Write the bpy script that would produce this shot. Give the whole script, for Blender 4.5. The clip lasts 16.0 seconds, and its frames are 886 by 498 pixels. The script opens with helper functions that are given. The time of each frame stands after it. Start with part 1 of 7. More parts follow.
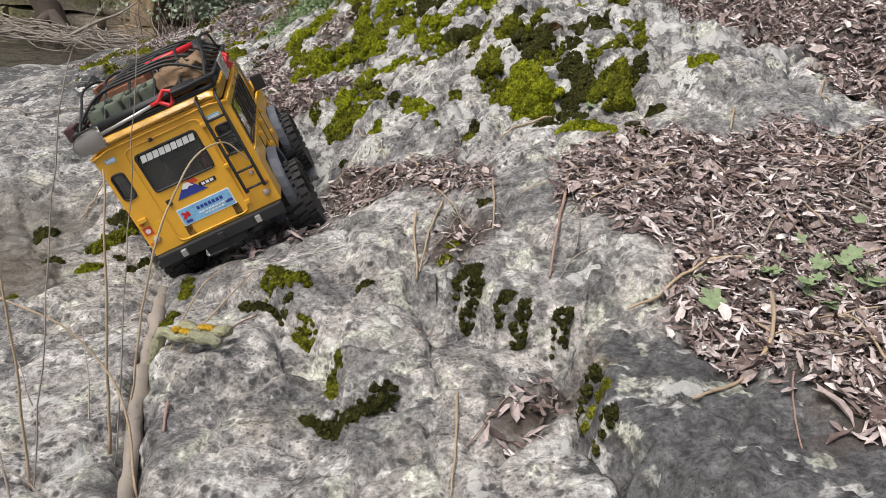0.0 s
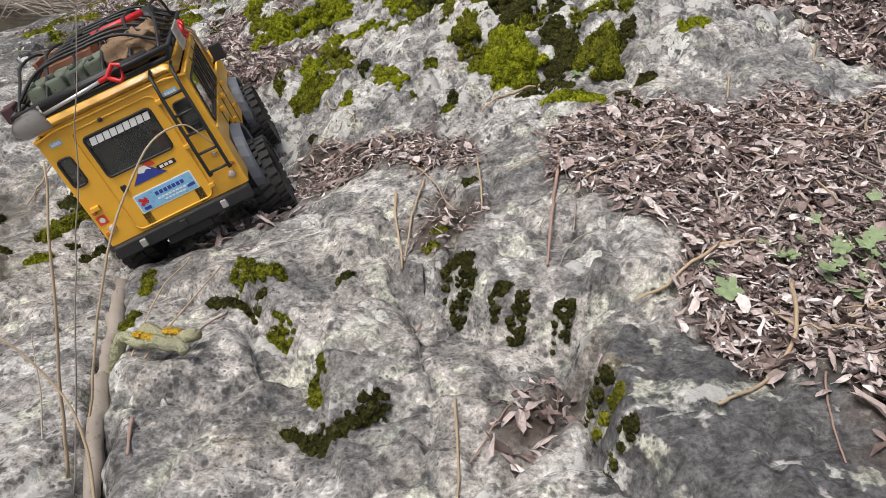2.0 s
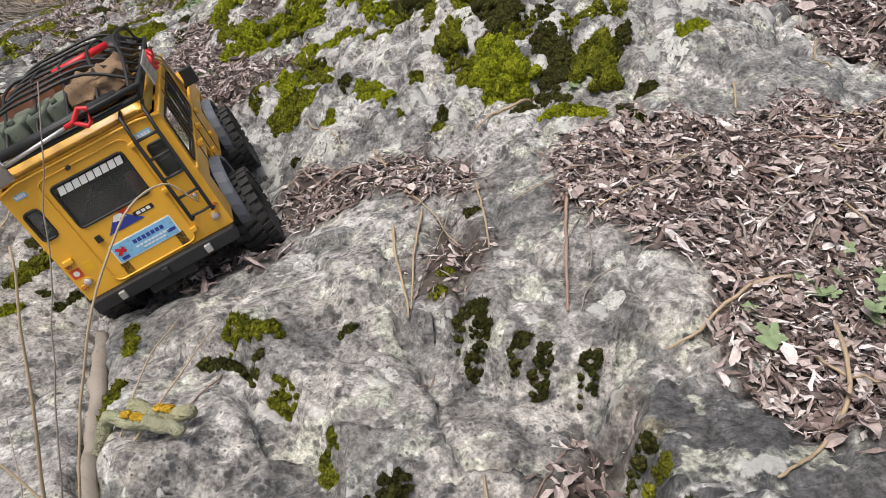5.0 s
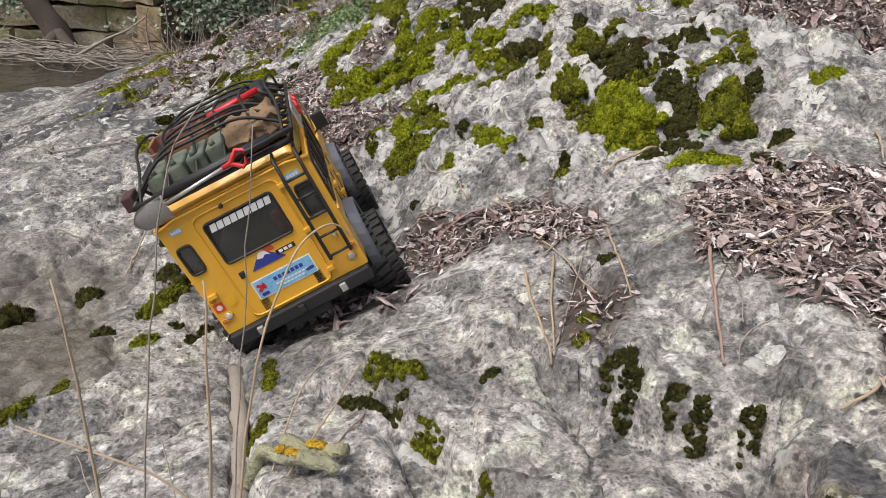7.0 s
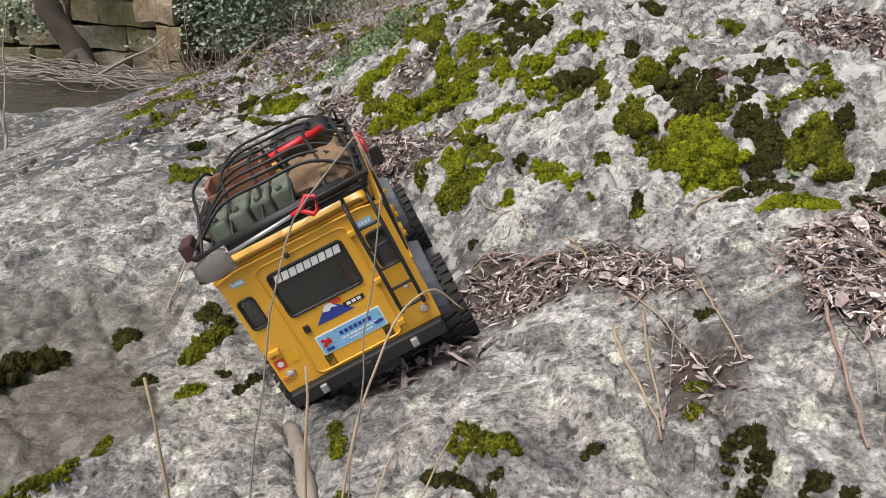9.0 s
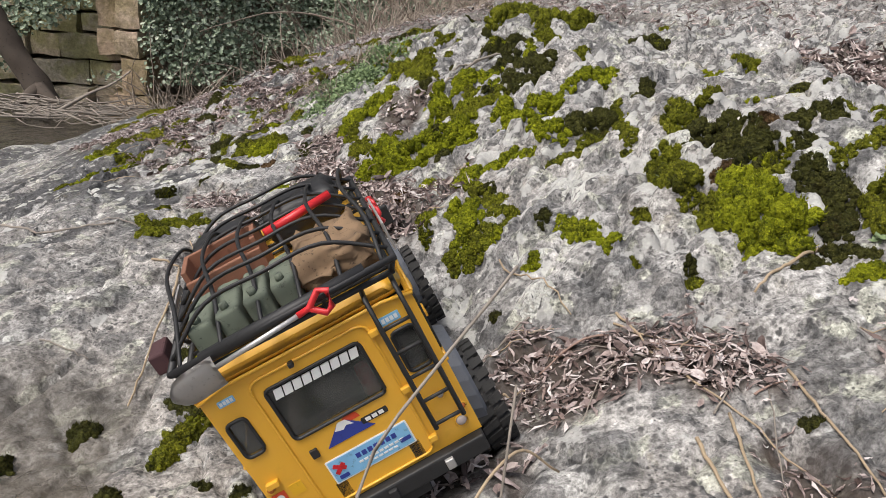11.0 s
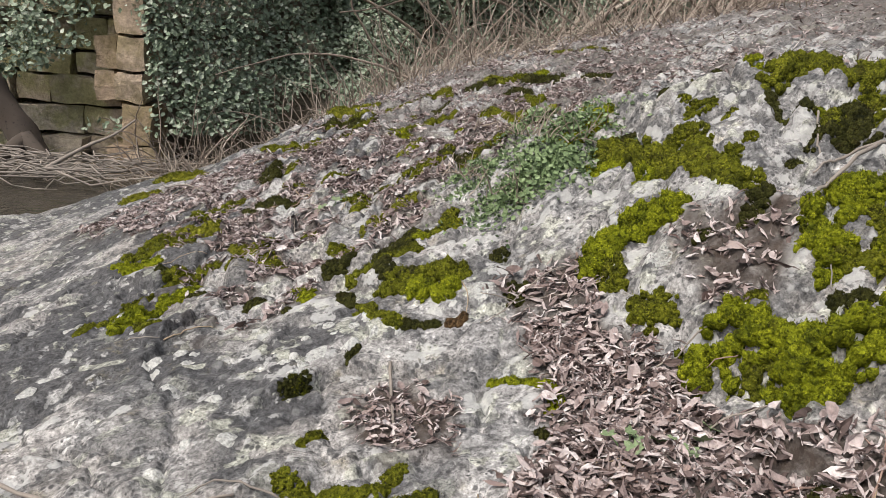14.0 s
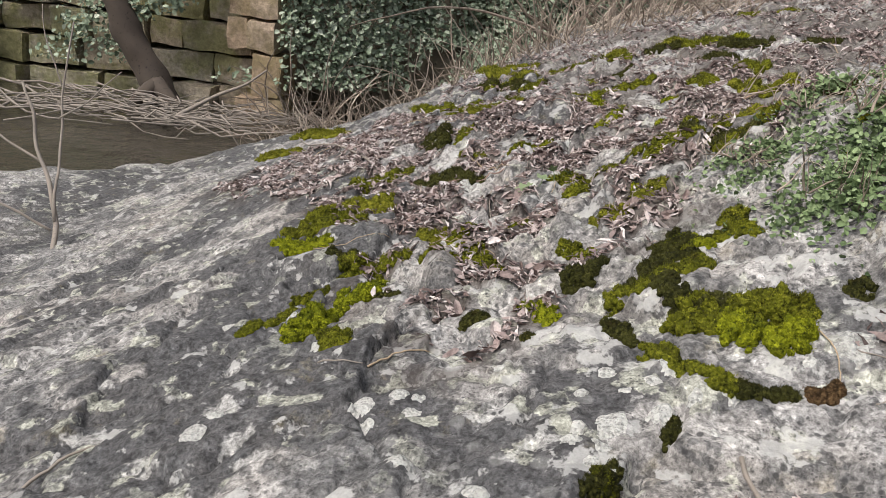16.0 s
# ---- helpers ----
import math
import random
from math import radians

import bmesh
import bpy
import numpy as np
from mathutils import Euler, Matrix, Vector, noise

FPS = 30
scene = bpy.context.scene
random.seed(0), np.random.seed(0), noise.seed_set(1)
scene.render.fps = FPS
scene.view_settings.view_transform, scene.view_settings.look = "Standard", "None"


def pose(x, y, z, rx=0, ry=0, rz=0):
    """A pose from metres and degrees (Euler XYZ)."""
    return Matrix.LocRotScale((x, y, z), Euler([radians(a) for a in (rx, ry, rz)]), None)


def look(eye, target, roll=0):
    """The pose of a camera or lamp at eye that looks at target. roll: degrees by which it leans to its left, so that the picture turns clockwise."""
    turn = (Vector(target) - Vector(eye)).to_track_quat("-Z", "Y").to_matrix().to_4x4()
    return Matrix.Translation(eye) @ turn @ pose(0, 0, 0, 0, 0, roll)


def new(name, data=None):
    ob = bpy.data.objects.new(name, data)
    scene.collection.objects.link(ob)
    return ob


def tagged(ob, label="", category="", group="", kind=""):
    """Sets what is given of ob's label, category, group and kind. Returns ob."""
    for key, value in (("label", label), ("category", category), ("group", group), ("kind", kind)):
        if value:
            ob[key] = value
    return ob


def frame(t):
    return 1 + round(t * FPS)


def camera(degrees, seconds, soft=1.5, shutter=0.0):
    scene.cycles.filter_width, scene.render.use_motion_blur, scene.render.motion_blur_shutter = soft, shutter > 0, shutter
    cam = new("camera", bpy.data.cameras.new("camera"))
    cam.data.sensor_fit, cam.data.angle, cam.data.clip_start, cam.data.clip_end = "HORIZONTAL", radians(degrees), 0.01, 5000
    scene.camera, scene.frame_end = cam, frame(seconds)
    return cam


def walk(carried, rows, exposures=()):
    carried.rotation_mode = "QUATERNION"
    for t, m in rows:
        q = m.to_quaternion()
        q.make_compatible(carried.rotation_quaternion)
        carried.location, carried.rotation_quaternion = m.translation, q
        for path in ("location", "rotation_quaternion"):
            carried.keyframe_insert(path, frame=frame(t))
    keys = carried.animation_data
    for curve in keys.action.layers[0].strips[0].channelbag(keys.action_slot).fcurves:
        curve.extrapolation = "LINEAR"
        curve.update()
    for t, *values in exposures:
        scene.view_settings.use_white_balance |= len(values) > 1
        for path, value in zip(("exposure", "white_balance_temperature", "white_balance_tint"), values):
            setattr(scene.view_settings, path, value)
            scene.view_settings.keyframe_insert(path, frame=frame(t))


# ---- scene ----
cam = camera(62.8, 16.0, soft=0.85)
METRES, EYE, TILT, LEAN, TURN = 1.9, 0.6, -22.0, -6.0, 0.0
ROWS = [
    (0.0, 0.0, 0.0, 0.0, 0.0, 0.0, -0.0),
    (0.5, -0.0017, 0.0023, 0.002, -0.86, -0.73, 0.48),
    (1.0, -0.0042, 0.0067, 0.0063, -1.52, -1.38, 0.81),
    (1.5, -0.0111, 0.0233, 0.0096, -2.12, -2.11, 0.97),
    (2.0, -0.011, 0.033, 0.0115, -2.77, -2.81, 1.21),
    (2.5, -0.0048, 0.0334, 0.0125, -3.59, -3.31, 1.6),
    (3.0, 0.0001, 0.0395, 0.0163, -4.25, -3.65, 2.21),
    (3.5, -0.0045, 0.0489, 0.0248, -4.57, -4.03, 2.96),
    (6.0, -0.037, 0.0669, 0.043, -4.46, -3.61, 4.36),
    (6.5, -0.0453, 0.0693, 0.0429, -1.86, -1.8, 3.36),
    (7.0, -0.06, 0.0645, 0.0418, 0.67, -0.26, 2.49),
    (7.5, -0.0786, 0.0634, 0.0479, 2.32, 0.57, 2.09),
    (8.0, -0.0902, 0.0791, 0.0576, 3.11, 0.94, 1.69),
    (10.5, -0.1088, 0.1253, 0.067, -1.8, 2.25, 2.85),
    (11.0, -0.1283, 0.1729, 0.0935, -0.97, 3.3, 3.01),
    (11.5, -0.1738, 0.2629, 0.1339, 0.28, 4.14, 3.28),
    (12.0, -0.2093, 0.3242, 0.1735, -1.3, 4.05, 3.62),
    (12.5, -0.2766, 0.4124, 0.2015, -4.5, 4.07, 4.15),
    (13.0, -0.3427, 0.4967, 0.2417, -5.28, 4.33, 4.32),
    (13.5, -0.3519, 0.5377, 0.2561, -4.26, 5.35, 3.88),
    (14.0, -0.3639, 0.552, 0.2639, -2.65, 6.07, 3.17),
    (14.5, -0.3986, 0.5918, 0.2761, -1.29, 6.3, 2.08),
    (15.0, -0.4282, 0.665, 0.2772, 0.36, 5.35, 0.72),
    (15.5, -0.4586, 0.6966, 0.2919, 2.31, 4.06, -0.66),
    (16.0, -0.4901, 0.7294, 0.3104, 4.19, 3.52, -1.75),
]
walk(cam, [(t, pose(0, 0, EYE, TILT, LEAN, TURN) @ pose(METRES * x, METRES * y, METRES * z, 90 + pitch, roll, yaw)) for t, x, y, z, yaw, pitch, roll in ROWS])

# ---- world and light ----
world = bpy.data.worlds.new("overcast_sky")
scene.world = world
world.use_nodes = True
wn = world.node_tree.nodes
sky = wn.new("ShaderNodeTexSky")
sky.sky_type, sky.sun_disc = "NISHITA", False
sky.sun_elevation, sky.sun_rotation = radians(58), radians(-131)
sky.air_density, sky.dust_density, sky.ozone_density = 1.0, 6.0, 1.0
soften = wn.new("ShaderNodeHueSaturation")
soften.inputs["Saturation"].default_value = 0.75
world.node_tree.links.new(sky.outputs[0], soften.inputs["Color"])
world.node_tree.links.new(soften.outputs[0], wn["Background"].inputs[0])
wn["Background"].inputs[1].default_value = 0.086
sun = new("sun", bpy.data.lights.new("sun", "SUN"))
sun.data.energy, sun.data.angle, sun.data.color = 1.8, radians(24), (1.0, 0.975, 0.95)
sun.matrix_world = look((-4.0, -3.5, 8.5), (0, 0, 0))
scene.view_settings.exposure = 0.60

# ---- materials ----


class Nodes:
    """Short hand for building a node material."""

    def __init__(self, name):
        self.mat = bpy.data.materials.new(name)
        self.mat.use_nodes = True
        self.tree = self.mat.node_tree
        self.bsdf = self.tree.nodes["Principled BSDF"]

    def add(self, kind, **values):
        n = self.tree.nodes.new("ShaderNode" + kind)
        for k, v in values.items():
            n.inputs[k.replace("_", " ")].default_value = v
        return n

    def link(self, a, b):
        self.tree.links.new(a, b)

    def place(self):
        return self.add("TexCoord").outputs["Object"]

    def noise(self, size, detail=4.0, rough=0.6, at=None):
        n = self.add("TexNoise", Scale=1.0 / size, Detail=detail, Roughness=rough)
        self.link(at if at else self.place(), n.inputs["Vector"])
        return n.outputs["Fac"]

    def cells(self, size, feature="F1", at=None, randomness=1.0):
        n = self.add("TexVoronoi", Scale=1.0 / size, Randomness=randomness)
        n.feature = feature
        self.link(at if at else self.place(), n.inputs["Vector"])
        return n

    def ramp(self, fac, stops):
        n = self.add("ValToRGB")
        el = n.color_ramp.elements
        while len(el) < len(stops):
            el.new(0.5)
        for e, (p, c) in zip(el, stops):
            e.position = p
            e.color = (c, c, c, 1) if isinstance(c, (int, float)) else (*c, 1)
        self.link(fac, n.inputs["Fac"])
        return n.outputs["Color"]

    def mix(self, fac, a, b, mode="MIX"):
        n = self.tree.nodes.new("ShaderNodeMix")
        n.data_type, n.blend_type = "RGBA", mode
        for v, s in ((fac, n.inputs[0]), (a, n.inputs[6]), (b, n.inputs[7])):
            if isinstance(v, (int, float)):
                s.default_value = v
            elif isinstance(v, tuple):
                s.default_value = (*v, 1)
            else:
                self.link(v, s)
        return n.outputs[2]

    def times(self, a, b, op="MULTIPLY"):
        n = self.add("Math")
        n.operation = op
        for v, s in ((a, n.inputs[0]), (b, n.inputs[1])):
            if isinstance(v, (int, float)):
                s.default_value = v
            else:
                self.link(v, s)
        return n.outputs[0]

    def bump(self, h, strength=0.5, distance=0.01, after=None):
        n = self.add("Bump", Strength=strength, Distance=distance)
        self.link(h, n.inputs["Height"])
        if after:
            self.link(after, n.inputs["Normal"])
        return n.outputs["Normal"]

    def done(self, color=None, rough=None, metal=None, normal=None, **others):
        for v, key in ((color, "Base Color"), (rough, "Roughness"), (metal, "Metallic"), (normal, "Normal")):
            if v is None:
                continue
            s = self.bsdf.inputs[key]
            if isinstance(v, (int, float)):
                s.default_value = v
            elif isinstance(v, tuple):
                s.default_value = (*v, 1)
            else:
                self.link(v, s)
        for k, v in others.items():
            self.bsdf.inputs[k.replace("_", " ")].default_value = v
        return self.mat


def rock_material():
    n = Nodes("weathered_limestone")
    at = n.place()

    def attr(name):
        k = n.add("Attribute")
        k.attribute_name = name
        return k.outputs["Fac"]
    broad_ = n.noise(0.42, 5, 0.62, at)
    mid = n.noise(0.085, 5, 0.56, at)
    fine = n.noise(0.012, 3, 0.6, at)
    grit = n.noise(0.0042, 4, 0.75, at)
    grey = n.ramp(mid, [(0.30, (0.095, 0.092, 0.09)), (0.42, (0.215, 0.209, 0.203)), (0.54, (0.31, 0.301, 0.291)), (0.70, (0.43, 0.42, 0.405))])
    warm = n.ramp(broad_, [(0.42, 0.0), (0.62, 1.0)])
    c = n.mix(n.times(warm, 0.40), grey, (0.34, 0.305, 0.268))
    # dark algae films with torn edges
    film = n.ramp(n.noise(0.15, 6, 0.62, at), [(0.50, 0.0), (0.60, 1.0)])
    c = n.mix(n.times(film, 0.5), c, (0.11, 0.109, 0.108))
    stain = n.ramp(n.times(attr("stain"), n.times(mid, 0.9), "ADD"), [(0.72, 0.0), (0.98, 1.0)])
    c = n.mix(n.times(stain, 0.85), c, (0.055, 0.055, 0.058))
    ochre = n.ramp(n.noise(0.07, 5, 0.65, at), [(0.60, 0.0), (0.70, 1.0)])
    c = n.mix(n.times(ochre, 0.25), c, (0.34, 0.28, 0.12))
    # rosettes of grey-green and of dark lichen with crisp, lobed edges
    for size, lo, tint, amount in ((0.045, 0.585, (0.40, 0.405, 0.34), 0.7), (0.032, 0.605, (0.085, 0.086, 0.088), 0.65), (0.11, 0.55, (0.095, 0.095, 0.096), 0.6), (0.022, 0.60, (0.07, 0.07, 0.072), 0.6), (0.06, 0.635, (0.46, 0.452, 0.43), 0.6)):
        shift = n.mix(1.0, at, (size * 31, size * 17, 0.0), "ADD")
        rosette = n.ramp(n.noise(size, 4, 0.55, shift), [(lo - 0.012, 0.0), (lo + 0.012, 1.0)])
        c = n.mix(n.times(rosette, amount), c, tint)
    # grain at two sizes
    c = n.mix(0.8, c, n.ramp(fine, [(0.30, 0.12), (0.48, 0.47), (0.56, 0.55), (0.72, 0.92)]), "OVERLAY")
    c = n.mix(0.75, c, n.ramp(grit, [(0.32, 0.10), (0.5, 0.5), (0.68, 0.9)]), "OVERLAY")
    # black specks and pits
    for size, amount, lo in ((0.013, 0.85, 0.46), (0.0055, 0.8, 0.48)):
        specks = n.cells(size, at=at)
        dots = n.ramp(specks.outputs["Distance"], [(0.18, 1.0), (0.30, 0.0)])
        where = n.ramp(n.noise(size * 6, 4, 0.65, at), [(lo, 0.0), (lo + 0.08, 1.0)])
        c = n.mix(n.times(n.times(dots, where), amount), c, (0.042, 0.042, 0.043))
    # crusts of pale lichen, thicker on the knolls
    much = attr("lichen")
    patch = n.noise(0.05, 5, 0.6, at)
    crust = n.ramp(n.times(patch, n.times(much, 0.065), "ADD"), [(0.612, 0.0), (0.640, 1.0)])
    spot = n.cells(0.034, at=n.mix(0.03, at, n.add("TexNoise", Scale=60.0, Detail=4.0).outputs["Color"], "ADD"))
    spots = n.ramp(spot.outputs["Distance"], [(0.20, 1.0), (0.27, 0.0)])
    sparse = n.ramp(n.noise(0.15, 4, 0.6, at), [(0.46, 0.0), (0.56, 1.0)])
    pale = n.times(crust, n.times(n.times(spots, sparse), much), "MAXIMUM")
    tone = n.mix(n.noise(0.02, 5, 0.7, at), (0.30, 0.30, 0.285), (0.66, 0.655, 0.63))
    c = n.mix(n.times(pale, 0.66), c, tone)
    # soil where litter lies
    earth = n.mix(n.noise(0.012, 5, 0.75, at), (0.022, 0.017, 0.014), (0.10, 0.075, 0.06))
    edge = n.times(attr("soil"), n.ramp(n.noise(0.05, 5, 0.7, at), [(0.3, 0.45), (0.6, 1.0)]))
    c = n.mix(edge, c, earth)
    wet = attr("wet")
    c = n.mix(n.times(wet, 0.75), c, (0.10, 0.085, 0.065))
    rough = n.mix(wet, n.ramp(mid, [(0.3, 0.72), (0.7, 0.95)]), (0.16, 0.16, 0.16))
    b = n.bump(mid, 0.5, 0.008)
    b = n.bump(fine, 0.55, 0.003, b)
    b = n.bump(grit, 0.8, 0.0015, b)
    b = n.bump(pale, 0.25, 0.001, b)
    return n.done(c, rough, normal=b, Specular_IOR_Level=0.25)


def moss_material(name, dark, light, tip):
    n = Nodes(name)
    at = n.place()
    wide = n.noise(0.055, 4, 0.65, at)
    a = n.noise(0.016, 4, 0.65, at)
    f = n.noise(0.0028, 4, 0.75, at)
    c = n.mix(n.ramp(wide, [(0.36, 0.0), (0.58, 1.0)]), dark, light)
    own = n.add("NewGeometry").outputs["Random Per Island"]
    c = n.mix(n.ramp(own, [(0.25, 0.0), (0.95, 0.8)]), c, light)
    c = n.mix(n.times(n.ramp(f, [(0.46, 0.0), (0.66, 1.0)]), n.ramp(n.times(a, n.times(own, 0.2), "ADD"), [(0.46, 0.1), (0.72, 1.0)])), c, tip)
    old = n.ramp(n.noise(0.03, 6, 0.72, n.mix(1.0, at, (3.1, 1.7, 0.4), "ADD")), [(0.57, 0.0), (0.68, 0.8)])
    c = n.mix(old, c, tuple(0.6 * d + e for d, e in zip(dark, (0.035, 0.022, 0.006))))
    deep = n.ramp(n.noise(0.006, 4, 0.7, at), [(0.36, 1.0), (0.5, 0.0)])
    c = n.mix(n.times(deep, 0.85), c, tuple(0.6 * v for v in dark))
    b = n.bump(n.cells(0.004, at=at).outputs["Distance"], 0.8, 0.004)
    b = n.bump(f, 0.9, 0.003, b)
    return n.done(c, 0.95, normal=b, Specular_IOR_Level=0.12)


def random_tint(name, stops, rough=0.75, grain=0.01, per_object=False, spec=0.35):
    n = Nodes(name)
    if per_object:
        r = n.add("ObjectInfo").outputs["Random"]
    else:
        r = n.add("NewGeometry").outputs["Random Per Island"]
    c = n.ramp(r, stops)
    g = n.noise(grain, 4, 0.6)
    c = n.mix(0.45, c, n.ramp(g, [(0.3, 0.25), (0.7, 0.75)]), "OVERLAY")
    return n.done(c, rough, normal=n.bump(g, 0.4, grain * 0.2), Specular_IOR_Level=spec)


def plain(name, color, rough=0.5, metal=0.0, vary=0.15, grain=0.004, **others):
    n = Nodes(name)
    g = n.noise(grain, 4, 0.65)
    wide = n.noise(grain * 9, 3, 0.6)
    low = tuple(v * (1 - vary) for v in color)
    high = tuple(min(1.0, v * (1 + vary)) for v in color)
    c = n.mix(wide, low, high)
    c = n.mix(n.ramp(g, [(0.58, 0.0), (0.75, 1.0)]), c, tuple(v * (1 - vary) for v in low))
    return n.done(c, n.times(n.times(wide, 0.25), rough - 0.12, "ADD"), metal, n.bump(g, 0.15, grain * 0.15), **others)


ROCK = rock_material()
BRIGHT = moss_material("bright_moss", (0.035, 0.048, 0.005), (0.20, 0.225, 0.010), (0.47, 0.49, 0.025))
OLIVE = moss_material("olive_moss", (0.026, 0.030, 0.006), (0.135, 0.145, 0.011), (0.34, 0.34, 0.03))
DARK = moss_material("dark_moss", (0.018, 0.02, 0.007), (0.05, 0.052, 0.012), (0.12, 0.115, 0.03))
YELLOW = moss_material("yellow_moss", (0.06, 0.065, 0.008), (0.20, 0.20, 0.02), (0.36, 0.36, 0.04))
BROWN = moss_material("brown_moss", (0.04, 0.025, 0.012), (0.10, 0.06, 0.03), (0.2, 0.13, 0.06))
LEAF = random_tint("dry_leaves", [(0.0, (0.05, 0.035, 0.031)), (0.15, (0.15, 0.107, 0.096)), (0.5, (0.32, 0.255, 0.238)),
                                  (0.8, (0.48, 0.41, 0.39)), (1.0, (0.68, 0.63, 0.61))], 0.7, 0.004)
LEAF_ONE = random_tint("dry_leaf", [(0.0, (0.06, 0.038, 0.033)), (0.25, (0.16, 0.112, 0.098)), (0.55, (0.30, 0.225, 0.20)),
                                    (0.85, (0.44, 0.365, 0.335)), (1.0, (0.66, 0.62, 0.61))], 0.65, 0.004, True)
STRAW = plain("dry_stalk", (0.36, 0.275, 0.18), 0.7, vary=0.3, grain=0.006)
REDDISH = plain("reddish_twig", (0.30, 0.20, 0.16), 0.75, vary=0.3, grain=0.006)
GREY = plain("grey_twig", (0.26, 0.225, 0.19), 0.8, vary=0.35, grain=0.006)

# ---- the rock outcrop ----
WATER = -0.30
SWELLS = [
    (-1.20, 1.87, -0.008), (-1.20, 2.25, -0.006), (-0.82, 1.49, 0.020), (-0.82, 1.87, 0.037), (-0.82, 2.25, -0.008),
    (-0.82, 2.63, 0.003), (-0.44, 0.73, -0.050), (-0.44, 1.11, -0.066), (-0.44, 1.49, -0.058), (-0.44, 1.87, -0.052),
    (-0.44, 2.25, -0.078), (-0.44, 2.63, 0.028), (-0.06, 0.35, -0.066), (-0.06, 0.73, -0.001), (-0.06, 1.11, 0.005),
    (-0.06, 1.49, 0.044), (-0.06, 1.87, 0.030), (-0.06, 2.25, 0.156), (-0.06, 2.63, 0.087), (0.32, 0.35, -0.010),
    (0.32, 0.73, -0.038), (0.32, 1.11, 0.016), (0.70, 1.11, -0.035),
]
DENTS = [
    (-1.00, 3.10, -0.008), (-1.00, 4.90, 0.024), (-0.80, 2.10, 0.012), (-0.80, 3.50, 0.040), (-0.80, 4.90, 0.016), (-0.60, 1.10, -0.024),
    (-0.60, 1.30, -0.014), (-0.60, 2.10, 0.008), (-0.60, 2.30, 0.032), (-0.40, 2.70, 0.011), (-0.40, 2.90, 0.016), (-0.20, 0.70, 0.011),
    (-0.20, 1.30, 0.033), (-0.20, 1.50, 0.009), (-0.20, 1.70, -0.023), (-0.20, 2.10, 0.018), (-0.20, 2.30, 0.017), (0.00, 1.50, -0.016),
    (0.00, 2.10, -0.031), (0.00, 2.30, -0.026), (0.20, 0.70, 0.016), (0.20, 1.10, -0.019), (0.20, 1.30, 0.045), (0.20, 1.70, 0.028),
    (0.40, 1.10, 0.031), (0.40, 1.30, 0.047),
]
PLANE = (0.3198, 0.2303, 0.0331, -0.0193, 0.0116, 0.0035)


def lattice(ix, iy, seed):
    h = np.sin(ix * 127.1 + iy * 311.7 + seed * 74.7) * 43758.5453
    return h - np.floor(h)


def vnoise(x, y, seed=0):
    """Smooth noise from -1 to 1."""
    ix, iy = np.floor(x), np.floor(y)
    fx, fy = x - ix, y - iy
    ux, uy = fx * fx * fx * (fx * (fx * 6 - 15) + 10), fy * fy * fy * (fy * (fy * 6 - 15) + 10)

    def corner(cx, cy):
        a = lattice(ix + cx, iy + cy, seed) * 6.2832
        return np.cos(a) * (fx - cx) + np.sin(a) * (fy - cy)
    low = corner(0, 0) * (1 - ux) + corner(1, 0) * ux
    high = corner(0, 1) * (1 - ux) + corner(1, 1) * ux
    return 1.5 * (low * (1 - uy) + high * uy)


def fbm(x, y, size, octaves=4, seed=0, gain=0.5):
    total, amp, f = 0.0, 1.0, 1.0 / size
    for k in range(octaves):
        total = total + amp * vnoise(x * f + 13.7 * k, y * f + 7.1 * k, seed + k)
        amp, f = amp * gain, f * 2.03
    return total


def smooth(a, b, v):
    u = np.clip((v - a) / (b - a), 0, 1)
    return u * u * (3 - 2 * u)


def along(x, y, line):
    """Distance to a broken line, and on which side (left positive)."""
    best, side = np.full(np.shape(x), 1e9), np.zeros(np.shape(x))
    for (ax, ay), (bx, by) in zip(line, line[1:]):
        dx, dy = bx - ax, by - ay
        u = np.clip(((x - ax) * dx + (y - ay) * dy) / (dx * dx + dy * dy), 0, 1)
        px, py = x - ax - u * dx, y - ay - u * dy
        d = np.hypot(px, py)
        near = d < best
        best = np.where(near, d, best)
        side = np.where(near, np.sign(dx * py - dy * px), side)
    return best, side


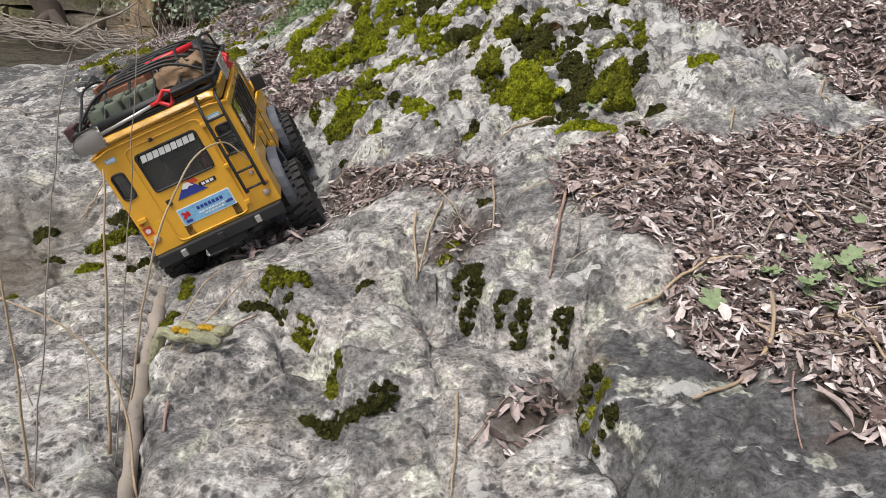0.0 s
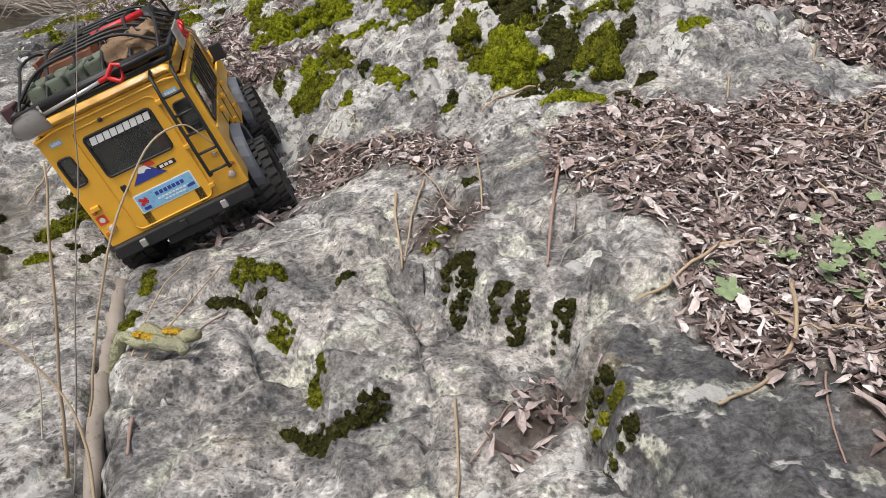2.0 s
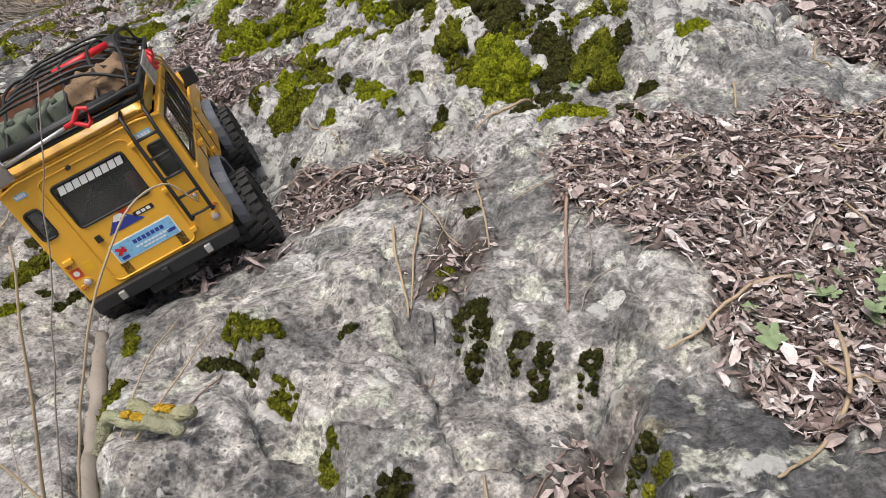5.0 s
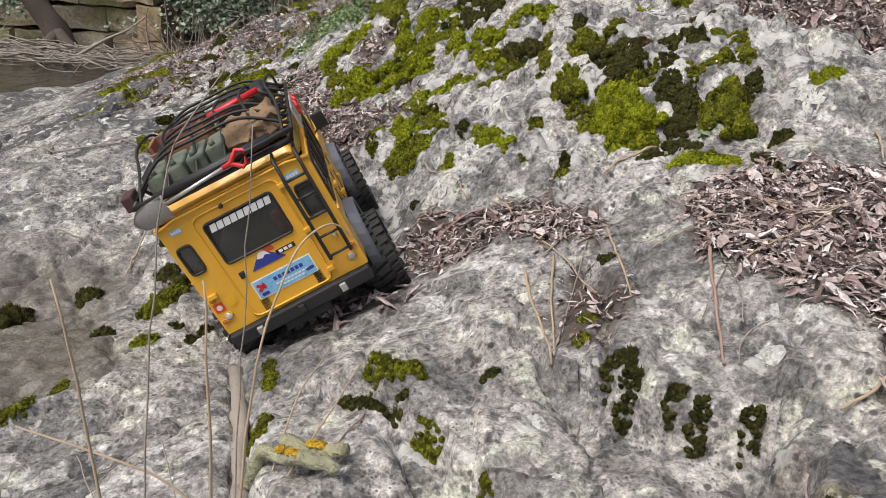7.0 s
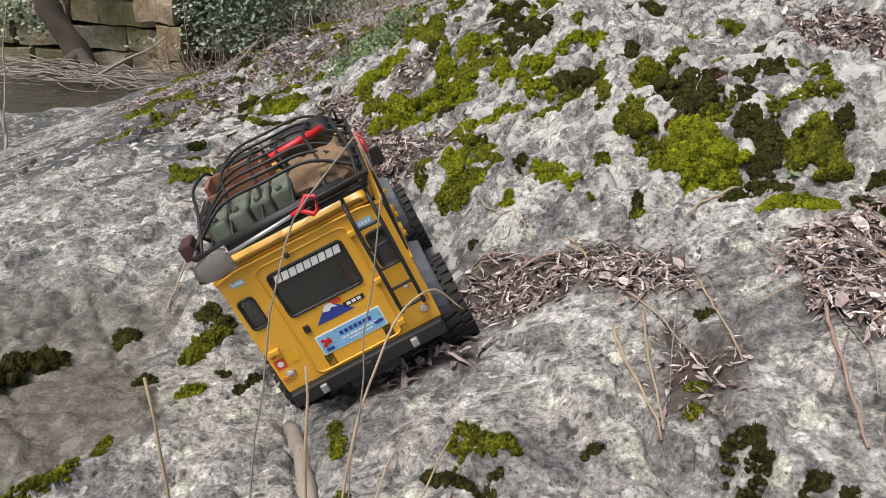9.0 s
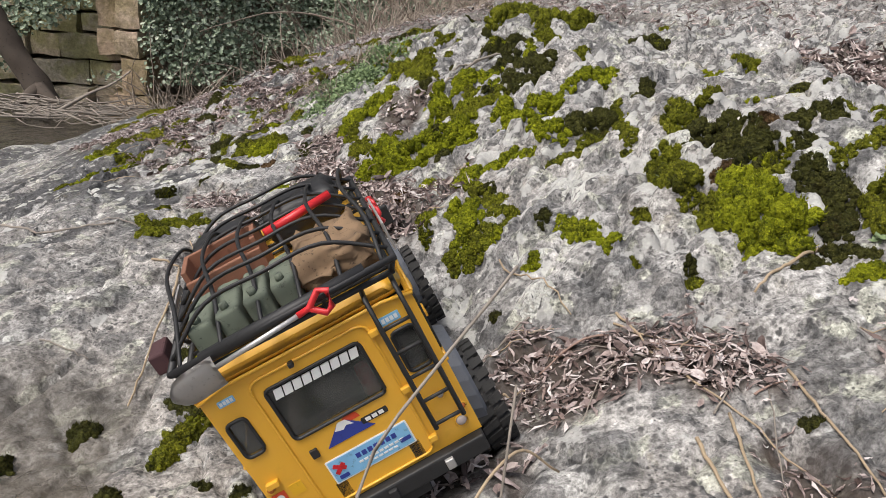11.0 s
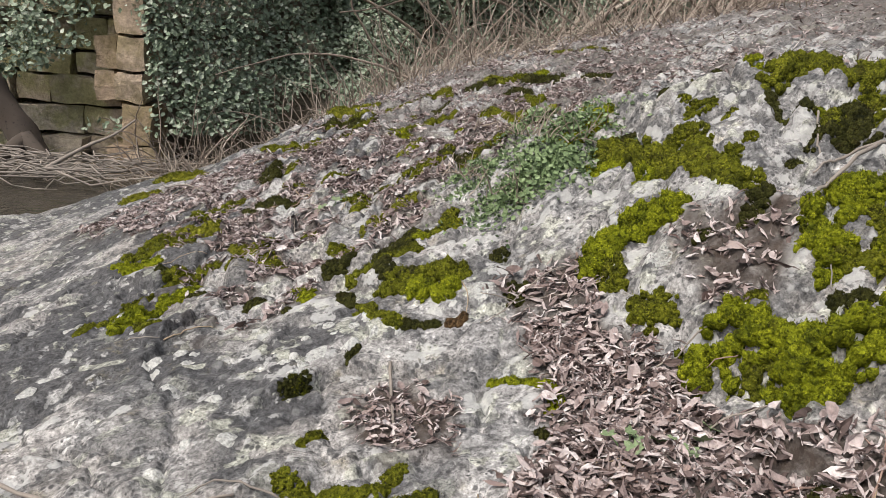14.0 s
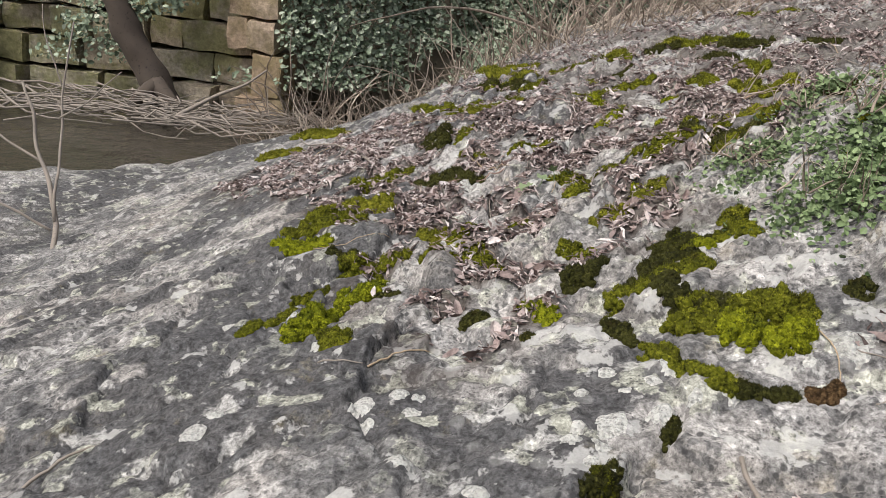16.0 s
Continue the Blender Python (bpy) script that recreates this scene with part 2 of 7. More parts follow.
def broad(x, y):
    """The outcrop's large form: a slope that rises to the right, falling into the river on the left."""
    cx, cy = np.clip(x, -3.0, 1.9), np.clip(y, -0.6, 5.0)
    c = PLANE
    z = c[0] + c[1] * cx + c[2] * cy + c[3] * cx * cx + c[4] * cx * cy + c[5] * cy * cy
    for a, b, h in SWELLS:
        z = z + h * np.exp(-((x - a) ** 2 + (y - b) ** 2) / 0.18)
    for a, b, h in DENTS:
        z = z + h * np.exp(-((x - a) ** 2 + (y - b) ** 2) / 0.03)
    z = z - 0.055 * smooth(-1.1, -1.6, x) * smooth(2.3, 3.0, y)
    # the hollow in which the car stands
    z = z - 0.085 * np.exp(-((x + 0.27) / 0.14) ** 2 - ((y - 1.17) / 0.19) ** 2)
    z = z - 0.022 * np.exp(-((x + 0.14) ** 2 + (y - 0.98) ** 2) / 0.004) - 0.045 * np.exp(-((x + 0.17) ** 2 + (y - 1.25) ** 2) / 0.008)
    z = z - 0.032 * np.exp(-((x + 0.315) ** 2 + (y - 0.953) ** 2) / 0.006) - 0.040 * np.exp(-((x + 0.396) ** 2 + (y - 1.198) ** 2) / 0.008) - 0.012 * np.exp(-((x + 0.16) ** 2 + (y - 1.014) ** 2) / 0.004)
    z = z + 0.008 * np.exp(-((x - -0.149) ** 2 + (y - 0.998) ** 2) / 0.006) + 0.009 * np.exp(-((x - -0.314) ** 2 + (y - 0.962) ** 2) / 0.006) + 0.016 * np.exp(-((x - -0.211) ** 2 + (y - 1.250) ** 2) / 0.006) + 0.019 * np.exp(-((x - -0.368) ** 2 + (y - 1.216) ** 2) / 0.006)
    far_left = smooth(4.2, 6.2, y) * smooth(-0.4, -2.2, x)
    z = z * (1 - far_left) + far_left * (WATER - 0.15)
    # a low shelf along the water
    edge = 4.5 + 0.74 * (x + 2.2)
    shelf = -0.252 - 0.5 * smooth(0.0, 0.35, y - edge) - 0.4 * smooth(-2.9, -3.4, x) - 0.2 * smooth(-0.8, -1.2, y)
    z = np.where((x < -1.2), np.maximum(z - 0.3 * smooth(-2.6, -3.2, x), shelf), z)
    z = z + 0.10 * smooth(2.0, 6.0, x) * np.minimum(np.abs(x), 30) - 0.0
    return z

# Fissures: line, half width, depth, and how much higher the rock stands on the left of the line.
FOOT_FISSURES = [
    ([(-0.62, 0.78), (-0.539, 0.83), (-0.50, 0.86), (-0.42, 0.93), (-0.36, 0.98)], 0.012, 0.012, -0.026),
    ([(-0.186, 0.734), (-0.134, 0.698), (-0.098, 0.646), (-0.072, 0.601), (-0.058, 0.548)], 0.008, 0.026, 0.022),
    ([(0.044, 0.676), (0.076, 0.635), (0.112, 0.611), (0.147, 0.604), (0.160, 0.607)], 0.010, 0.026, 0.034),
    ([(0.155, 0.574), (0.146, 0.545), (0.126, 0.502), (0.099, 0.467), (0.076, 0.446)], 0.012, 0.016, 0.006),
    ([(0.161, 0.564), (0.150, 0.501), (0.147, 0.445), (0.161, 0.412), (0.169, 0.384), (0.176, 0.372)], 0.011, 0.040, 0.026),
    ([(-0.068, 0.510), (-0.031, 0.520), (-0.008, 0.526), (0.020, 0.535)], 0.006, 0.014, 0.004),
]
LEDGE_FISSURES = [
    ([(-0.335, 0.90), (-0.285, 0.744), (-0.262, 0.666), (-0.235, 0.563), (-0.20, 0.43)], 0.020, 0.035, 0.020),
    ([(-0.139, 1.167), (-0.045, 1.109), (0.040, 1.040), (0.118, 0.987)], 0.010, 0.010, 0.012),
    ([(-0.091, 0.872), (-0.055, 0.737), (-0.072, 0.679), (-0.061, 0.599)], 0.006, 0.008, 0.008),
    ([(0.056, 0.873), (0.072, 0.787), (0.055, 0.701), (0.044, 0.676)], 0.012, 0.020, 0.004),
    ([(0.270, 0.632), (0.232, 0.584), (0.191, 0.573)], 0.010, 0.014, 0.008),
    ([(-1.185, 2.246), (-1.103, 2.294), (-1.022, 2.397)], 0.012, 0.014, -0.010),
]
SLOPE_FISSURES = [
    ([(-1.480, 2.0), (-1.280, 2.213)], 0.010, 0.010, -0.008),
    ([(-0.717, 2.130), (-0.734, 2.070)], 0.010, 0.020, 0.0),
    ([(-0.769, 2.365), (-0.723, 2.309), (-0.683, 2.287)], 0.010, 0.016, 0.016),
    ([(-0.505, 1.195), (-0.450, 1.250), (-0.404, 1.282)], 0.010, 0.016, -0.012),
    ([(-0.744, 1.441), (-0.734, 1.512), (-0.734, 1.657)], 0.010, 0.014, -0.008),
    ([(-0.243, 1.379), (-0.187, 1.346), (-0.135, 1.289)], 0.010, 0.012, 0.010),
]
SLAB_FISSURES = [
    ([(-0.170, 1.295), (-0.132, 1.089), (-0.071, 1.072)], 0.012, 0.008, 0.006),
    ([(-0.874, 1.776), (-0.668, 1.829)], 0.012, 0.012, 0.010),
    ([(-0.543, 1.797), (-0.517, 1.845)], 0.010, 0.020, 0.0),
    ([(-1.274, 2.219), (-1.194, 2.338), (-1.041, 2.302)], 0.012, 0.012, -0.008),
    ([(-0.814, 2.003), (-0.747, 2.058), (-0.628, 2.040)], 0.010, 0.018, 0.008),
]
FISSURES = FOOT_FISSURES + LEDGE_FISSURES + SLOPE_FISSURES + SLAB_FISSURES


def plates(x, y, size, seed):
    """Broken plates: each point's own level, its share of the way in from the crack, and the plate's lean."""
    x, y = x / size, y / size
    ix, iy = np.floor(x), np.floor(y)
    first, second = np.full(np.shape(x), 9.0), np.full(np.shape(x), 9.0)
    level, lean = np.zeros(np.shape(x)), np.zeros(np.shape(x))
    for ox in (-1, 0, 1):
        for oy in (-1, 0, 1):
            cx, cy = ix + ox, iy + oy
            dx, dy = x - cx - lattice(cx, cy, seed), y - cy - lattice(cx, cy, seed + 1)
            d = np.hypot(dx, dy)
            closer = d < first
            second = np.where(closer, first, np.minimum(second, d))
            first = np.where(closer, d, first)
            level = np.where(closer, 2 * lattice(cx, cy, seed + 2) - 1, level)
            slant = 0.12 * size * ((lattice(cx, cy, seed + 3) - 0.5) * dx + (lattice(cx, cy, seed + 4) - 0.5) * dy)
            lean = np.where(closer, slant, lean)
    return level, second - first, lean


def relief(x, y):
    """Steps, fissures and the roughness of weathered limestone."""
    z = np.zeros(np.shape(x))
    wx = x + 0.012 * vnoise(x * 22, y * 22, 31) + 0.004 * vnoise(x * 90, y * 90, 33)
    wy = y + 0.012 * vnoise(x * 22 + 50, y * 22, 32) + 0.004 * vnoise(x * 90, y * 90 + 40, 34)
    for line, half, depth, step in FISSURES:
        p = np.array(line)
        near = (x > p[:, 0].min() - 0.3) & (x < p[:, 0].max() + 0.3) & (y > p[:, 1].min() - 0.3) & (y < p[:, 1].max() + 0.3)
        d, side = along(wx[near], wy[near], line)
        z[near] += 0.7 * step * side * smooth(0.0, 0.009, d) * np.exp(-(d / 0.07) ** 1.5) - 0.8 * depth * np.exp(-(d / (0.6 * half)) ** 2)
    knoll = smooth(-0.55, -0.2, x) * smooth(0.95, 1.25, y) * (1 - smooth(3.2, 5, y))
    slope = smooth(2.2, 2.6, y) * smooth(-1.4, -1.05, x)
    rough = 0.22 + 0.78 * np.maximum(knoll, 0.75 * slope)
    z = z + 0.012 * fbm(x, y, 0.55, 3, 3)
    # weathered plates of rock, each a little higher or lower than the next and parted by cracks
    level, gap, lean = plates(wx, wy * 0.8, 0.15, 211)
    z = z + (0.006 + 0.010 * rough) * level + lean * 0.7 - (0.006 + 0.012 * rough) * np.exp(-(gap / 0.05) ** 2)
    level, gap, lean = plates(wx + 3, wy, 0.062, 223)
    z = z + rough * (0.012 * level - 0.012 * np.exp(-(gap / 0.12) ** 2)) + 0.0018 * level
    # lumps of rock with creases between them
    ridge = 1 - np.abs(fbm(wx, wy, 0.20, 3, 11))
    z = z + rough * 0.030 * (ridge - 0.7)
    lump = np.abs(fbm(wx, wy, 0.085, 2, 17))
    z = z + rough * 0.030 * (lump - 0.35)
    # bedding ridges that cross the slab
    u = wx * 0.5 - wy * 0.86
    bed = fbm(u * 6, wx * 0.9, 0.35, 3, 23)
    z = z + 0.009 * (1 - rough) * np.abs(bed)
    # pits and grain
    z = z + 0.0032 * fbm(x, y, 0.045, 3, 41) - 0.004 * smooth(0.35, 0.8, fbm(x, y, 0.03, 2, 47))
    bound = smooth(5.0, 7.5, np.hypot(x, y - 2))
    return z * (1 - bound) + bound * 0.12 * fbm(x, y, 2.0, 4, 5) * smooth(-2.6, -1.0, x)


def height(x, y):
    x, y = np.asarray(x, float), np.asarray(y, float)
    return broad(x, y) + relief(x, y)


def spaced(lo, fine_lo, fine_hi, hi, step, grow):
    """Grid lines: even between fine_lo and fine_hi, then wider and wider out to lo and hi."""
    mid = list(np.arange(fine_lo, fine_hi, step))
    out, s, v = [], step, mid[-1]
    while v < hi:
        s *= grow
        v += s
        out.append(v)
    down, s, v = [], step, mid[0]
    while v > lo:
        s *= grow
        v -= s
        down.append(v)
    return np.array(down[::-1] + mid + out)


def sheet(name, gx, gy, zs):
    X, Y = np.meshgrid(gx, gy)
    nx, ny = len(gx), len(gy)
    co = np.stack([X, Y, zs(X, Y)], -1).reshape(-1, 3).astype(np.float32)
    i = (np.arange(ny - 1)[:, None] * nx + np.arange(nx - 1)[None, :]).reshape(-1)
    quads = np.stack([i, i + 1, i + nx + 1, i + nx], 1).astype(np.int32)
    me = bpy.data.meshes.new(name)
    me.vertices.add(len(co))
    me.vertices.foreach_set("co", co.ravel())
    me.loops.add(quads.size)
    me.loops.foreach_set("vertex_index", quads.ravel())
    me.polygons.add(len(quads))
    me.polygons.foreach_set("loop_start", np.arange(0, quads.size, 4, dtype=np.int32))
    me.polygons.foreach_set("use_smooth", np.ones(len(quads), bool))
    me.update()
    me.validate()
    return me, X, Y

GX = spaced(-60, -1.55, 0.62, 60, 0.0048, 1.035)
GY = spaced(-40, 0.30, 2.75, 90, 0.0050, 1.035)


def inside(x, y, poly):
    hit = np.zeros(np.shape(x), bool)
    for (ax, ay), (bx, by) in zip(poly, poly[1:] + poly[:1]):
        cross = (ay > y) != (by > y)
        hit ^= cross & (x < (bx - ax) * (y - ay) / (by - ay + 1e-12) + ax)
    return hit


def spread(x, y, poly, soft=0.025):
    """One inside the outline, falling to nought a little way outside it."""
    p, out = np.array(poly), np.zeros(np.shape(x))
    near = (x > p[:, 0].min() - 0.2) & (x < p[:, 0].max() + 0.2) & (y > p[:, 1].min() - 0.2) & (y < p[:, 1].max() + 0.2)
    x, y = x[near], y[near]
    jx, jy = x + 0.02 * vnoise(x * 25, y * 25, 61), y + 0.02 * vnoise(x * 25, y * 25, 62)
    d, _ = along(jx, jy, poly + poly[:1])
    out[near] = np.where(inside(jx, jy, poly), 1.0, np.clip(1 - d / soft, 0, 1))
    return out


LITTER_A = [(0.178, 0.839), (0.206, 0.947), (0.280, 0.954), (0.371, 0.898), (0.479, 0.910), (0.574, 0.862), (0.326, 0.401), (0.316, 0.441), (0.294, 0.473), (0.265, 0.522), (0.250, 0.544), (0.244, 0.576), (0.276, 0.660), (0.257, 0.726), (0.212, 0.767)]
LITTER_B = [(0.582, 1.963), (0.984, 1.695), (0.651, 1.042), (0.620, 1.245), (0.556, 1.389), (0.528, 1.664)]
LITTER_C = [(-0.136, 1.046), (-0.124, 1.114), (-0.062, 1.049), (0.003, 1.028), (0.042, 1.023), (0.088, 0.986), (0.081, 0.911), (0.044, 0.928), (-0.007, 0.949), (-0.056, 0.957), (-0.105, 0.964)]
LITTER_D = [(0.077, 0.476), (0.095, 0.500), (0.130, 0.544), (0.147, 0.557), (0.117, 0.494), (0.092, 0.473)]
LITTER_E = [(0.309, 0.449), (0.356, 0.468), (0.318, 0.396), (0.291, 0.387)]
LITTER_F = [(-0.576, 1.683), (-0.487, 1.868), (-0.487, 2.070), (-0.386, 1.949), (-0.339, 1.780), (-0.199, 1.646), (-0.149, 1.641), (-0.179, 1.533), (-0.249, 1.506), (-0.247, 1.411), (-0.333, 1.452), (-0.316, 1.274), (-0.393, 1.296), (-0.462, 1.323), (-0.510, 1.435), (-0.600, 1.588)]
LITTER_G = [(0.054, 0.854), (0.081, 0.792), (0.073, 0.749), (0.041, 0.730), (0.022, 0.745)]
LITTER_H = [(-0.225, 0.960), (-0.144, 0.940), (-0.154, 0.890), (-0.234, 0.905)]
LITTER_J = [(-0.506, 2.182), (-0.395, 2.138), (-0.429, 2.052), (-0.355, 1.909), (-0.361, 1.740), (-0.397, 1.710), (-0.564, 1.768), (-0.455, 1.810), (-0.469, 1.961)]
LITTER_K = [(-0.727, 1.957), (-0.672, 2.007), (-0.611, 1.962), (-0.624, 1.855), (-0.672, 1.850)]
LITTER_L = [(-0.297, 2.092), (-0.197, 2.013), (-0.230, 1.950), (-0.283, 1.909), (-0.299, 2.000)]
LITTER_M = [(-1.748, 3.638), (-1.396, 4.273), (-0.728, 3.507), (-0.197, 3.895), (0.355, 4.211), (0.002, 3.396), (-0.534, 2.672), (-0.715, 2.542), (-0.937, 2.262), (-0.991, 2.390), (-1.141, 2.687), (-1.297, 3.133)]
LITTER = [LITTER_A, LITTER_B, LITTER_C, LITTER_D, LITTER_E, LITTER_F, LITTER_G, LITTER_H, LITTER_J, LITTER_K, LITTER_L]

ground_mesh, X, Y = sheet("ground", GX, GY, height)
GROUND_Z = np.array([v.co.z for v in ground_mesh.vertices]).reshape(X.shape)


def on_ground(x, y):
    """The ground's height, read off its mesh."""
    x, y = np.asarray(x, float), np.asarray(y, float)
    i = np.clip(np.searchsorted(GX, x) - 1, 0, len(GX) - 2)
    j = np.clip(np.searchsorted(GY, y) - 1, 0, len(GY) - 2)
    u, v = (x - GX[i]) / (GX[i + 1] - GX[i]), (y - GY[j]) / (GY[j + 1] - GY[j])
    low = GROUND_Z[j, i] * (1 - u) + GROUND_Z[j, i + 1] * u
    high = GROUND_Z[j + 1, i] * (1 - u) + GROUND_Z[j + 1, i + 1] * u
    return low * (1 - v) + high * v


soil = np.zeros(X.shape)
for poly in LITTER:
    soil = np.maximum(soil, spread(X, Y, poly))
soil = np.maximum(soil, 0.75 * smooth(2.7, 3.3, Y) * smooth(-1.0, -0.5, X) * smooth(-0.3, 0.1, fbm(X, Y, 0.3, 3, 78)))
soil = np.maximum(soil, 0.8 * smooth(0.9, 1.4, X + 0.1 * vnoise(X * 3, Y * 3, 8)))
soil = np.maximum(soil, 0.85 * spread(X, Y, LITTER_M, 0.1) * smooth(-0.15, 0.2, fbm(X, Y, 0.12, 3, 77)))
stain = spread(X, Y, [(0.19, 0.52), (0.30, 0.50), (0.40, 0.46), (0.55, 0.40), (0.55, 0.28), (0.17, 0.30), (0.165, 0.42)], 0.06) + 0.75 * smooth(-0.15, 0.15, fbm(X, Y, 0.35, 4, 131)) * smooth(1.5, 1.9, Y) * smooth(-0.5, -0.9, X)
knolls = smooth(-0.6, -0.2, X) * smooth(0.95, 1.3, Y) + 0.5 * smooth(2.15, 2.5, Y) * smooth(-1.3, -0.9, X) + 0.30 * smooth(1.75, 2.0, Y) * smooth(-1.2, -0.95, X)
wet = smooth(0.05, -0.06, (np.hypot((X + 0.60) / 1.3, (Y - 0.94) / 1.1) - 0.09)) + smooth(WATER + 0.05, WATER, GROUND_Z) + 0.8 * smooth(0.06, 0.0, np.abs(X + 0.72) - 0.12) * smooth(0.2, 0.0, np.abs(Y - 1.06) - 0.12)
for name, values in (("soil", soil), ("stain", np.clip(stain, 0, 1)), ("lichen", np.clip(knolls, 0, 1)), ("wet", np.clip(wet, 0, 1))):
    a = ground_mesh.attributes.new(name, "FLOAT", "POINT")
    a.data.foreach_set("value", values.ravel().astype(np.float32))
ground_mesh.materials.append(ROCK)
ground = tagged(new("ground", ground_mesh), "grey weathered limestone outcrop with fissures and pale lichen", "rock", kind="structure")


def part(name, bm, material, parent=None, label="", smooth_faces=False):
    me = bpy.data.meshes.new(name)
    if smooth_faces:
        for f in bm.faces:
            f.smooth = True
    bm.to_mesh(me)
    bm.free()
    for m in (material if isinstance(material, (list, tuple)) else [material]):
        me.materials.append(m)
    ob = new(name, me)
    ob.parent = parent
    if label:
        ob["label"] = label
    return ob


def from_arrays(name, co, faces, material, smooth_faces=False):
    me = bpy.data.meshes.new(name)
    me.from_pydata([tuple(c) for c in co], [], [tuple(f) for f in faces])
    if smooth_faces:
        me.polygons.foreach_set("use_smooth", np.ones(len(me.polygons), bool))
    for m in (material if isinstance(material, (list, tuple)) else [material]):
        me.materials.append(m)
    me.update()
    return me


# ---- moss ----
MOSS_LABELS = {"bright_moss": "bright green cushion of moss on the rock", "olive_moss": "olive green mat of moss on the rock",
               "dark_moss": "dark green clump of moss on the rock", "yellow_moss": "yellow-green mat of moss on the rock",
               "brown_moss": "dried brown clump of moss on the rock"}
moss_rng = np.random.default_rng(5)


def dome_template():
    """A hemisphere that reaches a little below its rim."""
    dirs, faces, n = [(0.0, 0.0, 1.0)], [], 9
    for k, polar in enumerate((28, 55, 80, 112)):
        for i in range(n):
            a = 2 * math.pi * (i + 0.5 * (k % 2)) / n
            dirs.append((math.sin(radians(polar)) * math.cos(a), math.sin(radians(polar)) * math.sin(a), math.cos(radians(polar))))
    faces += [(0, 1 + i, 1 + (i + 1) % n) for i in range(n)]
    for k in range(3):
        u, v = 1 + k * n, 1 + (k + 1) * n
        for i in range(n):
            j = (i + 1) % n
            faces += [(u + i, v + i, v + j), (u + i, v + j, u + j)]
    return np.array(dirs), np.array(faces)


DOME, DOME_FACES = dome_template()


def moss(line, half, thick, material):
    """A mat of moss along a line over the rock: many small cushions grown together, bristling with short shoots."""
    if len(line) == 1:
        line = [line[0], (line[0][0] + 0.003, line[0][1])]
    half = max(half, 0.006)
    pts = np.array(line)
    lo, hi = pts.min(0) - half * 1.4, pts.max(0) + half * 1.4
    size = float(np.clip(half * 0.42, 0.0038, 0.0125)) * (1 + 0.3 * max(0.0, pts[:, 1].mean() - 2.0))
    many = int(min(2600, 12 + 2.6 * np.prod(hi - lo) / size ** 2))
    q = moss_rng.uniform(lo, hi, (many, 2))
    d, _ = along(q[:, 0], q[:, 1], line)
    inner = 1 - d / half + 0.40 * fbm(q[:, 0], q[:, 1], half * 1.1, 3, 71, 0.6) - (0.55 if half > 0.018 else 0.0) * smooth(0.25, 0.75, fbm(q[:, 0], q[:, 1], 0.028, 2, 74))
    q, inner = q[inner > 0.05], np.clip(inner[inner > 0.05], 0, 1)
    if not len(q):
        q, inner = pts[:1] + 0.0, np.array([0.5])
    r = size * moss_rng.uniform(0.6, 1.25, len(q)) * (0.65 + 0.35 * inner)
    h = np.minimum(thick * 0.75 + 0.002, 1.3 * r) * moss_rng.uniform(0.7, 1.2, len(q))
    lift = np.clip(thick - 0.010, 0, 0.02) * np.sqrt(inner)
    x, y = q[:, 0], q[:, 1]
    near = [on_ground(x + u * r, y + v * r) for u, v in ((0, 0), (0.7, 0), (-0.7, 0), (0, 0.7), (0, -0.7))]
    z = 0.5 * np.mean(near, 0) + 0.5 * near[0] + lift - 0.15 * h
    gx, gy = np.clip((near[1] - near[2]) / (1.4 * r), -1.2, 1.2), np.clip((near[3] - near[4]) / (1.4 * r), -1.2, 1.2)
    up = np.stack([-0.7 * gx, -0.7 * gy, np.ones(len(q))], 1)
    up /= np.linalg.norm(up, axis=1, keepdims=True)
    e1 = np.cross(up, [0.0, 1.0, 0.0])
    e1 /= np.linalg.norm(e1, axis=1, keepdims=True)
    e2 = np.cross(up, e1)
    wob = 1 + moss_rng.normal(0, 0.13, (len(q), len(DOME)))
    foot = np.stack([x, y, z], 1)
    co = foot[:, None] + (DOME[None, :, 0, None] * e1[:, None] + DOME[None, :, 1, None] * e2[:, None]) * (r[:, None] * wob)[..., None] + up[:, None] * (DOME[None, :, 2] * (h[:, None] + 0.3 * lift[:, None]) * wob)[..., None]
    faces = (DOME_FACES[None] + (np.arange(len(q)) * len(DOME))[:, None, None]).reshape(-1, 3)
    co = co.reshape(-1, 3)
    outward = (co.reshape(len(q), -1, 3) - foot[:, None]).reshape(-1, 3)
    outward /= np.linalg.norm(outward, axis=1, keepdims=True) + 1e-9
    n = int(min(7000, len(co) * 1.1))
    pick = moss_rng.integers(0, len(co), n)
    root = co[pick] + moss_rng.normal(0, size * 0.22, (n, 3)) * (1, 1, 0.3) - 0.0006 * outward[pick]
    tall = max(0.0018, size * 0.30) * moss_rng.uniform(0.6, 1.4, (n, 1))
    turn = moss_rng.uniform(0, 6.283, n)
    side = np.stack([np.cos(turn), np.sin(turn), 0 * turn], 1) * tall * 0.24
    tip = root + tall * (0.7 * outward[pick] + np.array([0, 0, 0.45]) + moss_rng.normal(0, 0.3, (n, 3)))
    base = len(co)
    tri = np.stack([base + np.arange(n), base + n + np.arange(n), base + 2 * n + np.arange(n)], 1)
    everything = np.concatenate([co, root - side, root + side, tip], 0)
    centre = co.mean(0)
    me = from_arrays("moss_cushion", (everything - centre).tolist(), np.concatenate([faces, tri]).tolist(), material, True)
    ob = new("moss_cushion", me)
    ob.location = centre
    return tagged(ob, MOSS_LABELS[material.name], "moss", "moss on the rocks")


